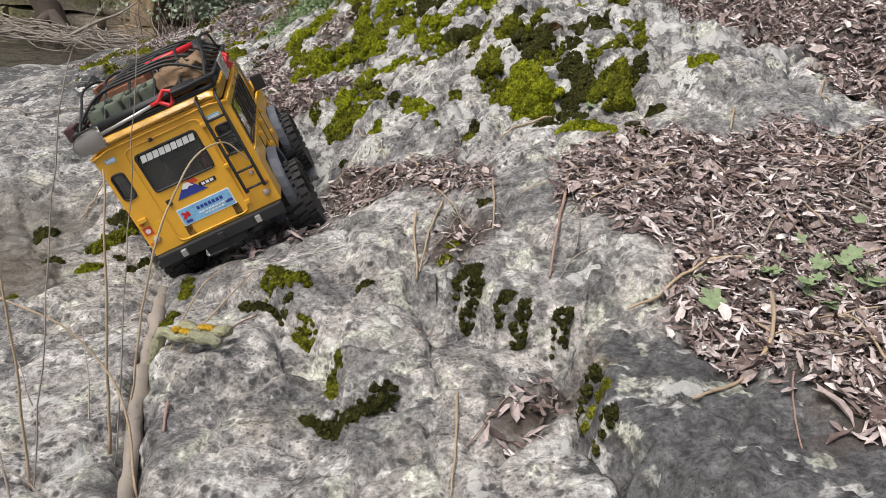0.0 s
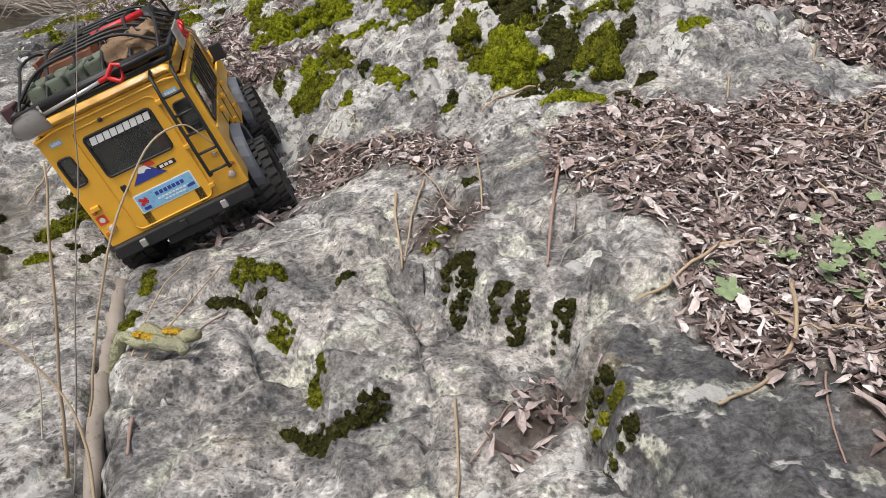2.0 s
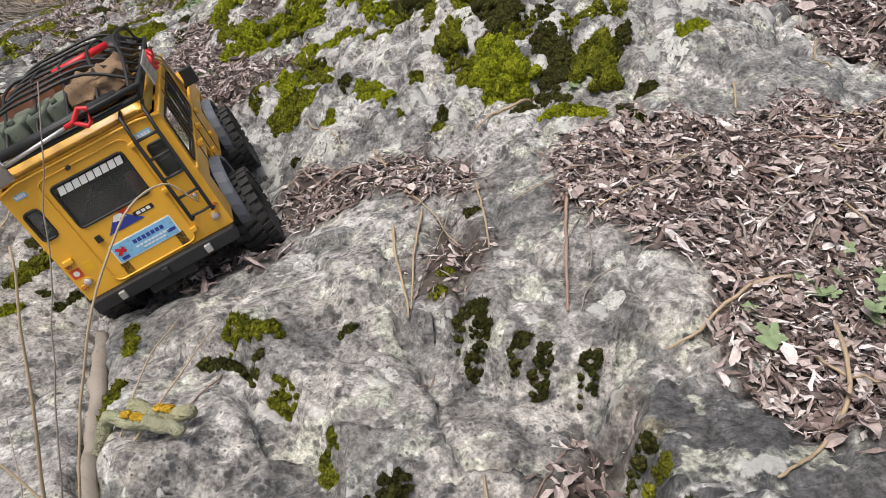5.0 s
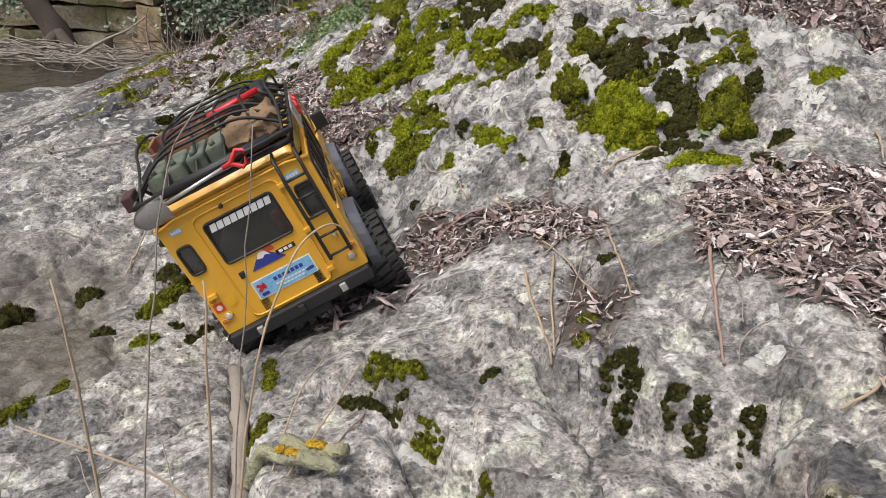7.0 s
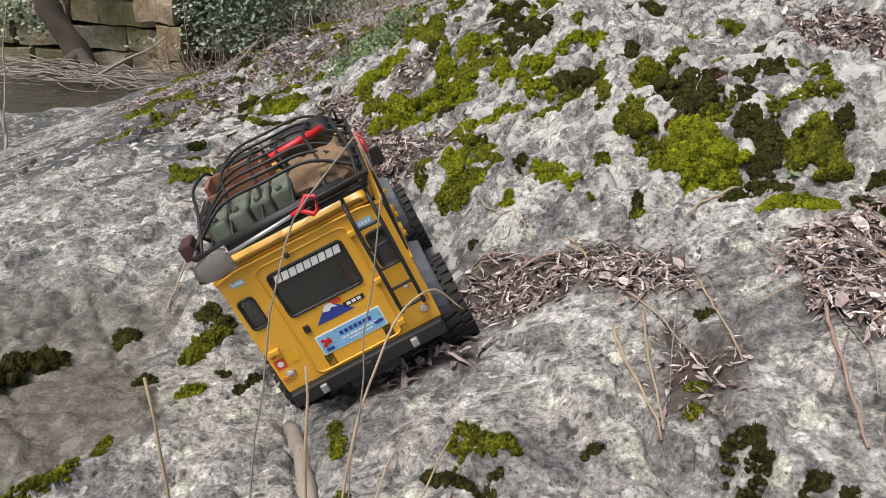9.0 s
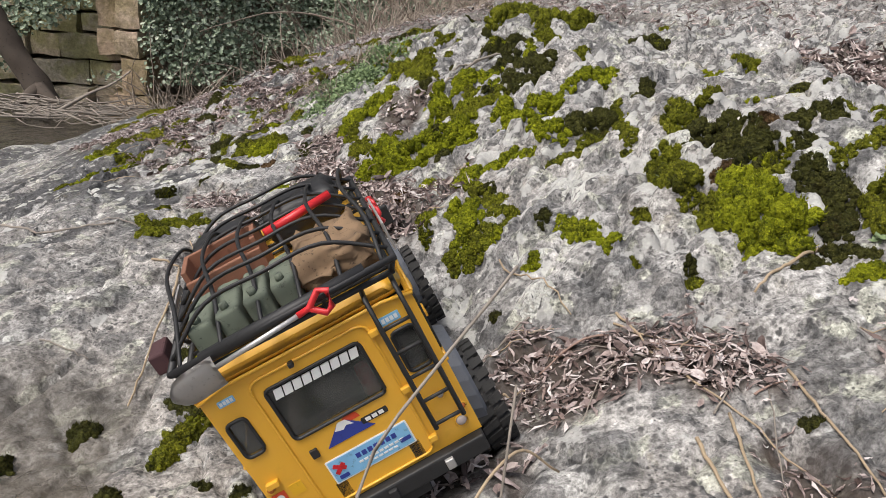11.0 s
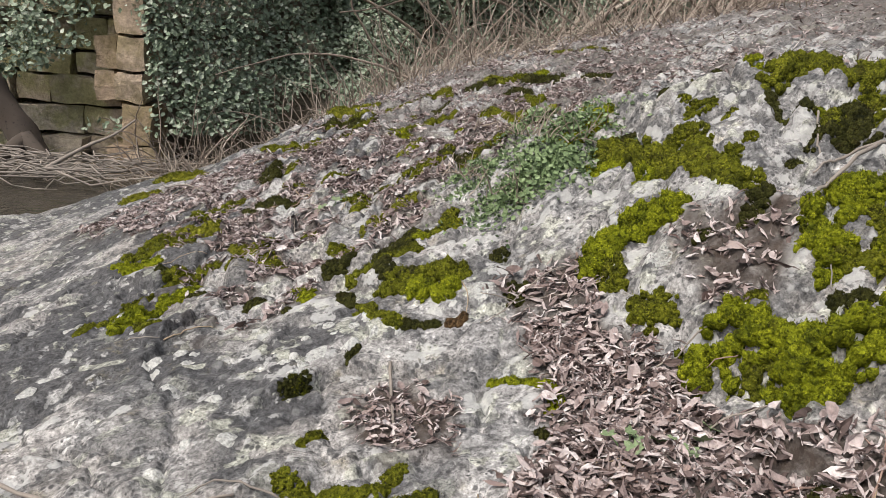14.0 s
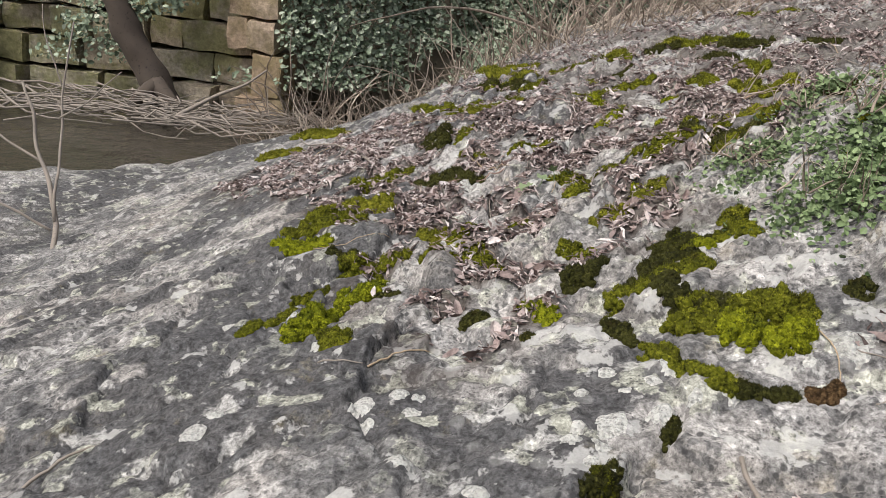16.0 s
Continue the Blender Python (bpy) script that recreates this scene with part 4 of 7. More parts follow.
def tube(pts, radii, sides=6):
    """A bmesh tube along points, with a radius at each."""
    bm = bmesh.new()
    rings = []
    n = len(pts)
    for i, p in enumerate(pts):
        d = (Vector(pts[min(i + 1, n - 1)]) - Vector(pts[max(i - 1, 0)])).normalized()
        side = d.orthogonal().normalized() if abs(d.z) > 0.95 else d.cross(Vector((0, 0, 1))).normalized()
        up = side.cross(d)
        rings.append([bm.verts.new(Vector(p) + radii[i] * (math.cos(a) * side + math.sin(a) * up)) for a in (2 * math.pi * k / sides for k in range(sides))])
    for a, b in zip(rings, rings[1:]):
        for k in range(sides):
            bm.faces.new((a[k], a[(k + 1) % sides], b[(k + 1) % sides], b[k]))
    bm.faces.new(rings[0][::-1])
    bm.faces.new(rings[-1])
    bmesh.ops.recalc_face_normals(bm, faces=bm.faces)
    return bm


def curve_points(line, steps):
    """Points along a smooth curve through the line's corners."""
    p = [Vector(v) for v in line]
    p = [p[0] * 2 - p[1]] + p + [p[-1] * 2 - p[-2]]
    out = []
    for a, b, c, d in zip(p, p[1:], p[2:], p[3:]):
        for k in range(steps):
            t = k / steps
            out.append(0.5 * (2 * b + (c - a) * t + (2 * a - 5 * b + 4 * c - d) * t * t + (3 * b - a - 3 * c + d) * t ** 3))
    return out + [p[-2]]


TWIG_LABELS = {"dry_stalk": "straw-coloured dry plant stalk lying on rock", "reddish_twig": "thin reddish dry twig lying on rock", "grey_twig": "thin weathered grey twig lying on rock"}


def twig(line, radius, material):
    radius = radius * 1.05
    flat = curve_points([(x, y, 0) for x, y in line], 7)
    pts = []
    for i, p in enumerate(flat):
        j = 0.5 * radius
        x, y = p.x + j * vnoise(np.array(i * 0.7), np.array(p.x * 40), 91), p.y + j * vnoise(np.array(i * 0.7), np.array(p.y * 40), 92)
        pts.append([float(x), float(y), float(on_ground(x, y))])
    zs = [p[2] for p in pts]
    for i, p in enumerate(pts):
        p[2] = max(zs[max(0, i - 3):i + 4]) * 0.6 + zs[i] * 0.4 + radius * 0.9 + 0.009 * float(spread(np.array([p[0]]), np.array([p[1]]), LITTER_A)[0])
    n = len(pts)
    radii = [max(0.0006, radius * (1 - 0.45 * i / n) * (1 + 0.08 * math.sin(i * 2.3))) for i in range(n)]
    ob = part("twig", tube(pts, radii), material, smooth_faces=True)
    return tagged(ob, TWIG_LABELS[material.name], "twig", "twigs on the rocks")


twig([(-0.003, 0.872), (-0.002, 0.803), (0.006, 0.711)], 0.0018, STRAW)
twig([(0.031, 0.893), (0.017, 0.810), (0.008, 0.716)], 0.0015, STRAW)
twig([(-0.006, 0.997), (0.035, 0.898), (0.069, 0.795)], 0.0012, STRAW)
twig([(0.095, 0.931), (0.092, 0.846), (0.086, 0.772)], 0.0015, STRAW)
twig([(0.177, 0.844), (0.157, 0.760), (0.136, 0.658)], 0.0021, REDDISH)
twig([(0.177, 0.844), (0.177, 0.756), (0.170, 0.711)], 0.0007, GREY)
twig([(0.195, 0.707), (0.163, 0.689), (0.147, 0.656)], 0.0009, GREY)
twig([(0.320, 0.629), (0.268, 0.623), (0.201, 0.596)], 0.0020, STRAW)
twig([(0.316, 0.576), (0.290, 0.510), (0.254, 0.477), (0.216, 0.457)], 0.0019, STRAW)
twig([(0.288, 0.464), (0.276, 0.432), (0.263, 0.389)], 0.0009, REDDISH)
twig([(0.194, 1.092), (0.146, 1.064), (0.108, 1.040)], 0.0022, STRAW)
twig([(0.120, 0.561), (0.080, 0.501), (0.054, 0.459)], 0.0008, REDDISH)
twig([(0.048, 0.524), (0.046, 0.459), (0.042, 0.407)], 0.0012, STRAW)
twig([(0.027, 0.665), (0.017, 0.639), (0.009, 0.629)], 0.0006, REDDISH)
twig([(-0.161, 0.696), (-0.173, 0.662), (-0.187, 0.630)], 0.0009, REDDISH)
twig([(0.358, 0.791), (0.385, 0.732), (0.399, 0.672)], 0.0014, STRAW)
twig([(0.447, 0.827), (0.461, 0.787), (0.482, 0.780)], 0.0015, STRAW)
twig([(0.560, 0.876), (0.534, 0.905), (0.496, 0.911)], 0.0016, STRAW)
twig([(0.616, 1.161), (0.582, 1.091), (0.556, 1.016)], 0.0015, STRAW)
twig([(0.418, 0.998), (0.392, 0.930)], 0.0017, STRAW)
twig([(0.175, 0.780), (0.139, 0.724)], 0.0007, GREY)
twig([(0.347, 0.456), (0.347, 0.505), (0.336, 0.547)], 0.0012, STRAW)
twig([(0.071, 0.913), (0.036, 0.803), (0.019, 0.746)], 0.0007, GREY)
twig([(-0.203, 0.544), (-0.193, 0.502)], 0.0017, REDDISH)
twig([(-1.380, 2.096), (-1.342, 2.157), (-1.280, 2.213)], 0.0021, GREY)
twig([(-1.031, 2.238), (-1.003, 2.268), (-0.965, 2.281)], 0.0013, STRAW)
twig([(-0.575, 2.826), (-0.478, 3.026), (-0.352, 3.318)], 0.0022, GREY)
twig([(-1.091, 2.245), (-1.037, 2.236)], 0.0010, GREY)
twig([(-0.583, 2.246), (-0.570, 2.170), (-0.575, 2.129)], 0.0010, STRAW)
twig([(-1.220, 3.374), (-1.491, 3.868), (-1.662, 4.296)], 0.0030, GREY)
twig([(-0.628, 1.550), (-0.603, 1.423), (-0.599, 1.309), (-0.593, 1.207)], 0.0022, STRAW)
twig([(-0.021, 1.067), (-0.008, 1.024), (0.002, 0.993)], 0.0016, STRAW)
twig([(-0.042, 2.080), (-0.147, 2.017), (-0.202, 2.002)], 0.0030, GREY)
twig([(0.307, 2.219), (0.646, 2.846), (0.771, 2.756)], 0.0021, GREY)
twig([(-0.761, 1.334), (-0.723, 1.323), (-0.683, 1.307)], 0.0012, GREY)
twig([(-1.104, 1.862), (-0.943, 1.775), (-0.830, 1.792)], 0.0025, GREY)
twig([(-0.674, 1.552), (-0.625, 1.541)], 0.0022, STRAW)
twig([(-0.120, 1.278), (-0.086, 1.174), (-0.057, 1.113)], 0.0013, STRAW)
twig([(-0.392, 1.291), (-0.355, 1.298), (-0.310, 1.290)], 0.0013, GREY)
twig([(-0.462, 1.323), (-0.432, 1.407), (-0.391, 1.437)], 0.0014, STRAW)
twig([(-0.026, 2.284), (-0.080, 2.180), (-0.110, 2.101)], 0.0020, GREY)
twig([(-0.050, 2.072), (-0.115, 2.064), (-0.160, 2.039)], 0.0022, GREY)
twig([(-0.680, 2.056), (-0.676, 1.948), (-0.672, 1.860)], 0.0023, GREY)
twig([(-0.190, 1.931), (-0.199, 1.893)], 0.0011, GREY)
twig([(-0.783, 1.790), (-0.853, 1.810), (-0.877, 1.797)], 0.0012, GREY)


def litter_twigs(poly, count, seed, size=0.05):
    """Loose stalks and twigs lying across a drift of leaves."""
    rng = np.random.default_rng(seed)
    for x, y in scatter(poly, count):
        a, l = rng.uniform(0, 6.283), size * rng.uniform(0.5, 1.6)
        dx, dy, b = l * math.cos(a), l * math.sin(a), rng.normal(0, 0.15)
        twig([(x - dx, y - dy), (x - b * dy, y + b * dx), (x + dx, y + dy)], rng.uniform(0.0007, 0.0016), (STRAW, REDDISH, GREY)[rng.integers(0, 3)])


litter_twigs(LITTER_A, 34, 5)
litter_twigs(LITTER_B, 26, 6, 0.06)
litter_twigs(LITTER_C, 16, 7, 0.03)
litter_twigs(LITTER_F, 22, 8)
litter_twigs(LITTER_J, 10, 9)
litter_twigs(LITTER_M, 40, 10, 0.07)

# ---- the model off-road car ----
PAINT = plain("yellow_paint", (0.76, 0.40, 0.034), 0.42, vary=0.05, grain=0.02, Coat_Weight=0.25)
BLACK = plain("black_plastic", (0.018, 0.018, 0.019), 0.55, vary=0.3)
RUBBER = plain("dusty_rubber", (0.032, 0.031, 0.03), 0.85, vary=0.45, grain=0.003)
FLARE = plain("grey_plastic", (0.11, 0.12, 0.14), 0.5, vary=0.12)
RIM = plain("tan_rim_paint", (0.55, 0.29, 0.09), 0.5, vary=0.1)
STEEL = plain("brushed_steel", (0.55, 0.54, 0.53), 0.45, 0.75, vary=0.15)
RED = plain("red_plastic", (0.55, 0.02, 0.025), 0.4)
CANVAS = plain("olive_canvas", (0.12, 0.14, 0.105), 0.85, vary=0.5, grain=0.005)
CRATE = plain("brown_wood_crate", (0.22, 0.10, 0.06), 0.7, vary=0.3, grain=0.008)
CAMO = plain("mottled_brown_cloth", (0.20, 0.13, 0.075), 0.9, vary=0.8, grain=0.004)
ROPE = plain("beige_cord", (0.45, 0.36, 0.25), 0.85, vary=0.2)
WHITE = plain("white_vinyl", (0.75, 0.75, 0.74), 0.45, vary=0.05)
SKYBLUE = plain("pale_blue_vinyl", (0.22, 0.48, 0.72), 0.4, vary=0.35, grain=0.004)
NAVY = plain("navy_vinyl", (0.03, 0.05, 0.28), 0.4)
SIGNAL = plain("orange_red_vinyl", (0.65, 0.07, 0.02), 0.4)
GOLD = plain("yellow_vinyl", (0.75, 0.42, 0.02), 0.4)
LENS = plain("clear_lamp_lens", (0.50, 0.42, 0.40), 0.15, vary=0.1)
AMBER = plain("amber_lamp_lens", (0.55, 0.16, 0.04), 0.2, vary=0.1)
PLUM = plain("dark_red_cloth", (0.06, 0.025, 0.028), 0.8, vary=0.3)


def tinted_glass():
    n = Nodes("smoked_glass")
    g = n.noise(0.02, 4, 0.6)
    n.done((0.38, 0.39, 0.38), n.ramp(g, [(0.3, 0.04), (0.7, 0.14)]), Transmission_Weight=0.92, IOR=1.45)
    return n.mat


GLASS = tinted_glass()

CAR = Matrix(((0.8599, -0.2174, -0.4621, -0.2510), (0.1873, 0.9760, -0.1106, 0.8705), (0.4750, 0.0085, 0.8799, 0.2505), (0, 0, 0, 1)))
CAR = Matrix.LocRotScale(CAR.translation, CAR.to_quaternion(), (0.93, 0.93, 0.93))


def box(bm, lo, hi, bevel=0.0, segments=2):
    made = bmesh.ops.create_cube(bm, size=1.0)["verts"]
    for v in made:
        v.co = Vector([l + (h - l) * (c + 0.5) for l, h, c in zip(lo, hi, v.co)])
    if bevel:
        edges = list({e for v in made for e in v.link_edges})
        bmesh.ops.bevel(bm, geom=edges, offset=bevel, segments=segments, affect="EDGES", profile=0.5)
    return made


def block(name, lo, hi, material, parent, bevel=0.002, label=""):
    bm = bmesh.new()
    box(bm, lo, hi, bevel)
    return part(name, bm, material, parent, label, bevel > 0.004)


def rod(name, pts, radius, material, parent, sides=8, label=""):
    return part(name, tube(pts, [radius] * len(pts), sides), material, parent, label, True)


def rounded(w, h, r, n=5):
    """Corners of a rounded rectangle, about its middle."""
    out = []
    for cx, cy, a in ((w / 2 - r, h / 2 - r, 0), (-w / 2 + r, h / 2 - r, 90), (-w / 2 + r, -h / 2 + r, 180), (w / 2 - r, -h / 2 + r, 270)):
        out += [(cx + r * math.cos(radians(a + 90 * k / n)), cy + r * math.sin(radians(a + 90 * k / n))) for k in range(n + 1)]
    return out


def slab(name, outline, depth, m, material, parent, label="", bevel=0.0):
    """An outline in the x-y plane given a thickness along z, set at m."""
    bm = bmesh.new()
    f = bm.faces.new([bm.verts.new((x, y, 0)) for x, y in outline])
    ex = bmesh.ops.extrude_face_region(bm, geom=[f])
    bmesh.ops.translate(bm, verts=[v for v in ex["geom"] if isinstance(v, bmesh.types.BMVert)], vec=(0, 0, depth))
    bmesh.ops.recalc_face_normals(bm, faces=bm.faces)
    bm.transform(m)
    return part(name, bm, material, parent, label)


def panel(bm, holes, lo, hi, thick, m):
    """A plate from lo to hi in the x-y plane with square-cut openings, given a thickness, set at m."""
    xs = sorted({lo[0], hi[0], *[v for h in holes for v in (h[0], h[2])]})
    ys = sorted({lo[1], hi[1], *[v for h in holes for v in (h[1], h[3])]})
    grid = {}

    def at(i, j):
        if (i, j) not in grid:
            grid[i, j] = bm.verts.new((xs[i], ys[j], 0))
        return grid[i, j]
    made = []
    for i in range(len(xs) - 1):
        for j in range(len(ys) - 1):
            cx, cy = (xs[i] + xs[i + 1]) / 2, (ys[j] + ys[j + 1]) / 2
            if not any(a < cx < c and b < cy < d for a, b, c, d in holes):
                made.append(bm.faces.new((at(i, j), at(i + 1, j), at(i + 1, j + 1), at(i, j + 1))))
    ex = bmesh.ops.extrude_face_region(bm, geom=made)
    moved = [v for v in ex["geom"] if isinstance(v, bmesh.types.BMVert)]
    bmesh.ops.translate(bm, verts=moved, vec=(0, 0, thick))
    bmesh.ops.recalc_face_normals(bm, faces=bm.faces)
    bmesh.ops.transform(bm, matrix=m, verts=list(grid.values()) + moved)


def gasket(name, w, h, r, m, parent, radius=0.0016):
    pts = [m @ Vector((x, y, 0)) for x, y in rounded(w, h, r)]
    bm = tube(pts + [pts[0], pts[1]], [radius] * (len(pts) + 2), 6)
    return part(name, bm, BLACK, parent, "black rubber window seal", True)


REAR = Matrix(((1, 0, 0, -0.0935), (0, 0, 1, 0.0), (0, 1, 0, 0), (0, 0, 0, 1)))       # x across, y up, z into the car
RIGHT = Matrix(((0, 0, -1, 0.0935), (1, 0, 0, 0), (0, 1, 0, 0), (0, 0, 0, 1)))        # x forward, y up, z inward
LEFT = Matrix(((0, 0, 1, -0.0935), (1, 0, 0, 0), (0, 1, 0, 0), (0, 0, 0, 1)))
W, H = 0.187, 0.152

car = new("model_car")
car.matrix_world = CAR
tagged(car, "yellow four-wheel-drive model car tilted sideways on the rock", "model car")

# shell: rear wall, sides, tub, bonnet, roof
rear_holes = [(0.25 * W, 0.52 * H, 0.70 * W, 0.875 * H), (0.035 * W, 0.56 * H, 0.125 * W, 0.80 * H), (0.835 * W, 0.55 * H, 0.945 * W, 0.82 * H)]
side_holes = [(0.015, 0.082, 0.105, 0.138), (0.122, 0.082, 0.175, 0.138), (0.190, 0.082, 0.245, 0.138)]
bm = bmesh.new()
panel(bm, rear_holes, (0, 0), (W, H), 0.004, REAR)
part("rear_wall", bm, PAINT, car)
arches = [(0.052, -0.001, 0.168, 0.045)]
for m in (RIGHT, LEFT):
    bm = bmesh.new()
    panel(bm, side_holes + arches, (0.0042, 0), (0.285, H), 0.004, m)
    side = part("side_wall", bm, PAINT, car)
    bm = bmesh.new()
    panel(bm, [(0.335, -0.001, 0.445, 0.045)], (0.2852, 0.0), (0.452, 0.078), 0.004, m)
    part("front_wing", bm, PAINT, car)
bm = bmesh.new()
box(bm, (-0.0885, 0.30, 0.078), (0.0885, 0.452, 0.090), 0.006, 3)
box(bm, (-0.055, 0.31, 0.088), (0.055, 0.445, 0.096), 0.004, 2)
part("bonnet", bm, PAINT, car, smooth_faces=True)
block("front_panel", (-0.089, 0.446, 0.0), (0.089, 0.454, 0.080), PAINT, car, 0.002)
block("grille", (-0.045, 0.453, 0.025), (0.045, 0.459, 0.072), BLACK, car, 0.002, "black slatted grille")
block("floor_pan", (-0.088, 0.006, 0.040), (0.088, 0.445, 0.046), BLACK, car, 0.001)
# windscreen frame
tilt = Matrix.Translation((-0.0935, 0.318, 0.088)) @ Euler((radians(118), 0, 0)).to_matrix().to_4x4()
bm = bmesh.new()
panel(bm, [(0.012, 0.008, 0.088, 0.060), (0.099, 0.008, 0.175, 0.060)], (0, 0), (W, 0.072), 0.004, tilt)
part("windscreen_frame", bm, PAINT, car)
slab("windscreen", [(0.006, 0.004), (W - 0.006, 0.004), (W - 0.006, 0.064), (0.006, 0.064)], 0.0015, tilt @ Matrix.Translation((0, 0, 0.0045)), GLASS, car, "clear windscreen")
# roof with a rounded rim and a gutter
bm = bmesh.new()
box(bm, (-0.0915, 0.001, H - 0.002), (0.0915, 0.292, H + 0.018), 0.012, 4)
for v in bm.verts:
    if v.co.z > H + 0.008:
        v.co.x *= 0.93
        v.co.y = 0.146 + (v.co.y - 0.146) * 0.965
part("roof", bm, PAINT, car, smooth_faces=True)
for x in (-0.0945, 0.0945):
    rod("gutter", [(x, 0.0, H - 0.001), (x, 0.29, H - 0.001)], 0.0016, PAINT, car)
rod("gutter", [(-0.0945, -0.001, H - 0.003), (-0.07, -0.0015, H + 0.002), (0.07, -0.0015, H + 0.002), (0.0945, -0.001, H - 0.003)], 0.0016, PAINT, car)
# waist rail, door seams, hinges
for s in (-1, 1):
    rod("waist_rail", [(s * 0.0942, 0.002, 0.077), (s * 0.0942, 0.30, 0.077)], 0.0016, PAINT, car)
    for y in (0.112, 0.182, 0.250):
        rod("door_seam", [(s * 0.0938, y, 0.006), (s * 0.0938, y, H - 0.006)], 0.0007, BLACK, car, 5)
    for y in (0.118, 0.188):
        block("door_handle", (s * 0.0965 - 0.0025, y, 0.062), (s * 0.0965 + 0.0025, y + 0.018, 0.067), PAINT, car, 0.001)
    for y in (0.105, 0.178, 0.252):
        for z in (0.028, 0.066):
            block("hinge", (s * 0.096 - 0.003, y, z), (s * 0.096 + 0.003, y + 0.010, z + 0.006), PAINT, car, 0.001)
    for a, b, c, d in side_holes:
        m = RIGHT if s > 0 else LEFT
        slab("side_window", rounded(c - a + 0.002, d - b + 0.002, 0.004), 0.0015, m @ Matrix.Translation(((a + c) / 2, (b + d) / 2, 0.0012)), GLASS, car, "smoked side window")
        gasket("window_seal", c - a, d - b, 0.004, m @ Matrix.Translation(((a + c) / 2, (b + d) / 2, -0.0006)), car)
# rear door: raised rim, windows, seals
door_u0, door_u1 = 0.205 * W, 0.765 * W
mid = REAR @ Matrix.Translation(((door_u0 + door_u1) / 2, 0.49 * H, -0.0008))
pts = [mid @ Vector((x, y, 0)) for x, y in rounded(door_u1 - door_u0, 0.93 * H, 0.010)]
part("door_rim", tube(pts + [pts[0], pts[1]], [0.0013] * (len(pts) + 2), 6), PAINT, car, smooth_faces=True)
for a, b, c, d in rear_holes:
    m = REAR @ Matrix.Translation(((a + c) / 2, (b + d) / 2, 0.0012))
    pane = slab("rear_window", rounded(c - a + 0.002, d - b + 0.002, 0.005), 0.0015, m, GLASS, car, "smoked rear window")
    gasket("window_seal", c - a, d - b, 0.005, REAR @ Matrix.Translation(((a + c) / 2, (b + d) / 2, -0.0006)), car)


def on_rear(u, v):
    return REAR @ Matrix.Translation((u * W, v * H, 0)) @ Euler((0, math.pi, 0)).to_matrix().to_4x4()


def sticker(u, v, w, h, material, label, lift=0.0006, r=0.001, turn=0.0):
    m = on_rear(u, v) @ Euler((0, 0, turn)).to_matrix().to_4x4()
    return slab("sticker", rounded(w, h, r, 3), lift, m, material, car, label)


def bars(u, v, count, w, h, gap, material, lift, label, slant=0.0):
    total = count * w + (count - 1) * gap
    for k in range(count):
        x = u * W - total / 2 + k * (w + gap) + w / 2
        m = REAR @ Matrix.Translation((x, v * H, 0)) @ Euler((0, math.pi, 0)).to_matrix().to_4x4()
        slab("bar", [(-w / 2 - slant * 0, -h / 2), (w / 2, -h / 2), (w / 2 - slant, h / 2), (-w / 2 - slant, h / 2)], lift, m, material, car, label)


sticker(0.50, 0.218, 0.41 * W, 0.165 * H, WHITE, "white-edged pale blue door sticker", 0.0006)
sticker(0.50, 0.218, 0.395 * W, 0.148 * H, SKYBLUE, "pale blue printed field", 0.0009)
bars(0.535, 0.245, 7, 0.0042, 0.0048, 0.0014, NAVY, 0.0012, "plain dark blue bar")
bars(0.545, 0.200, 9, 0.0036, 0.0022, 0.0012, WHITE, 0.0012, "plain white bar")
bars(0.545, 0.172, 6, 0.0036, 0.0018, 0.0012, WHITE, 0.0012, "plain white bar")
sticker(0.345, 0.235, 0.012, 0.004, RED, "small red mark", 0.0012, 0.0008, 0.6)
sticker(0.345, 0.225, 0.012, 0.004, RED, "small red mark", 0.0014, 0.0008, -0.7)
sticker(0.345, 0.168, 0.009, 0.004, NAVY, "small dark blue mark", 0.0012)
sticker(0.665, 0.19, 0.010, 0.004, NAVY, "small dark blue mark", 0.0012)
# mountain emblem: blue peak, white snow cap, red disc, dark tag
peak = on_rear(0.455, 0.385)
slab("emblem_peak", [(-0.024, -0.002), (0.020, -0.002), (0.003, 0.016), (-0.004, 0.016)], 0.0006, peak, NAVY, car, "blue mountain-shaped sticker")
slab("emblem_snow", [(-0.009, 0.009), (-0.003, 0.011), (0.001, 0.008), (0.008, 0.010), (0.003, 0.0162), (-0.004, 0.0162)], 0.0009, peak, WHITE, car)
slab("emblem_disc", [(0.008 * math.cos(a), 0.008 * math.sin(a)) for a in np.linspace(0, math.pi, 12)], 0.0005, on_rear(0.50, 0.465), SIGNAL, car)
sticker(0.60, 0.425, 0.024, 0.006, BLACK, "small black tag", 0.0007)
bars(0.60, 0.425, 3, 0.0045, 0.0035, 0.0015, WHITE, 0.001, "plain white bar")
# banner on the rear window
bars(0.475, 0.825, 9, 0.0072, 0.0092, 0.0012, WHITE, 0.0008, "plain white bar on the glass", 0.002)
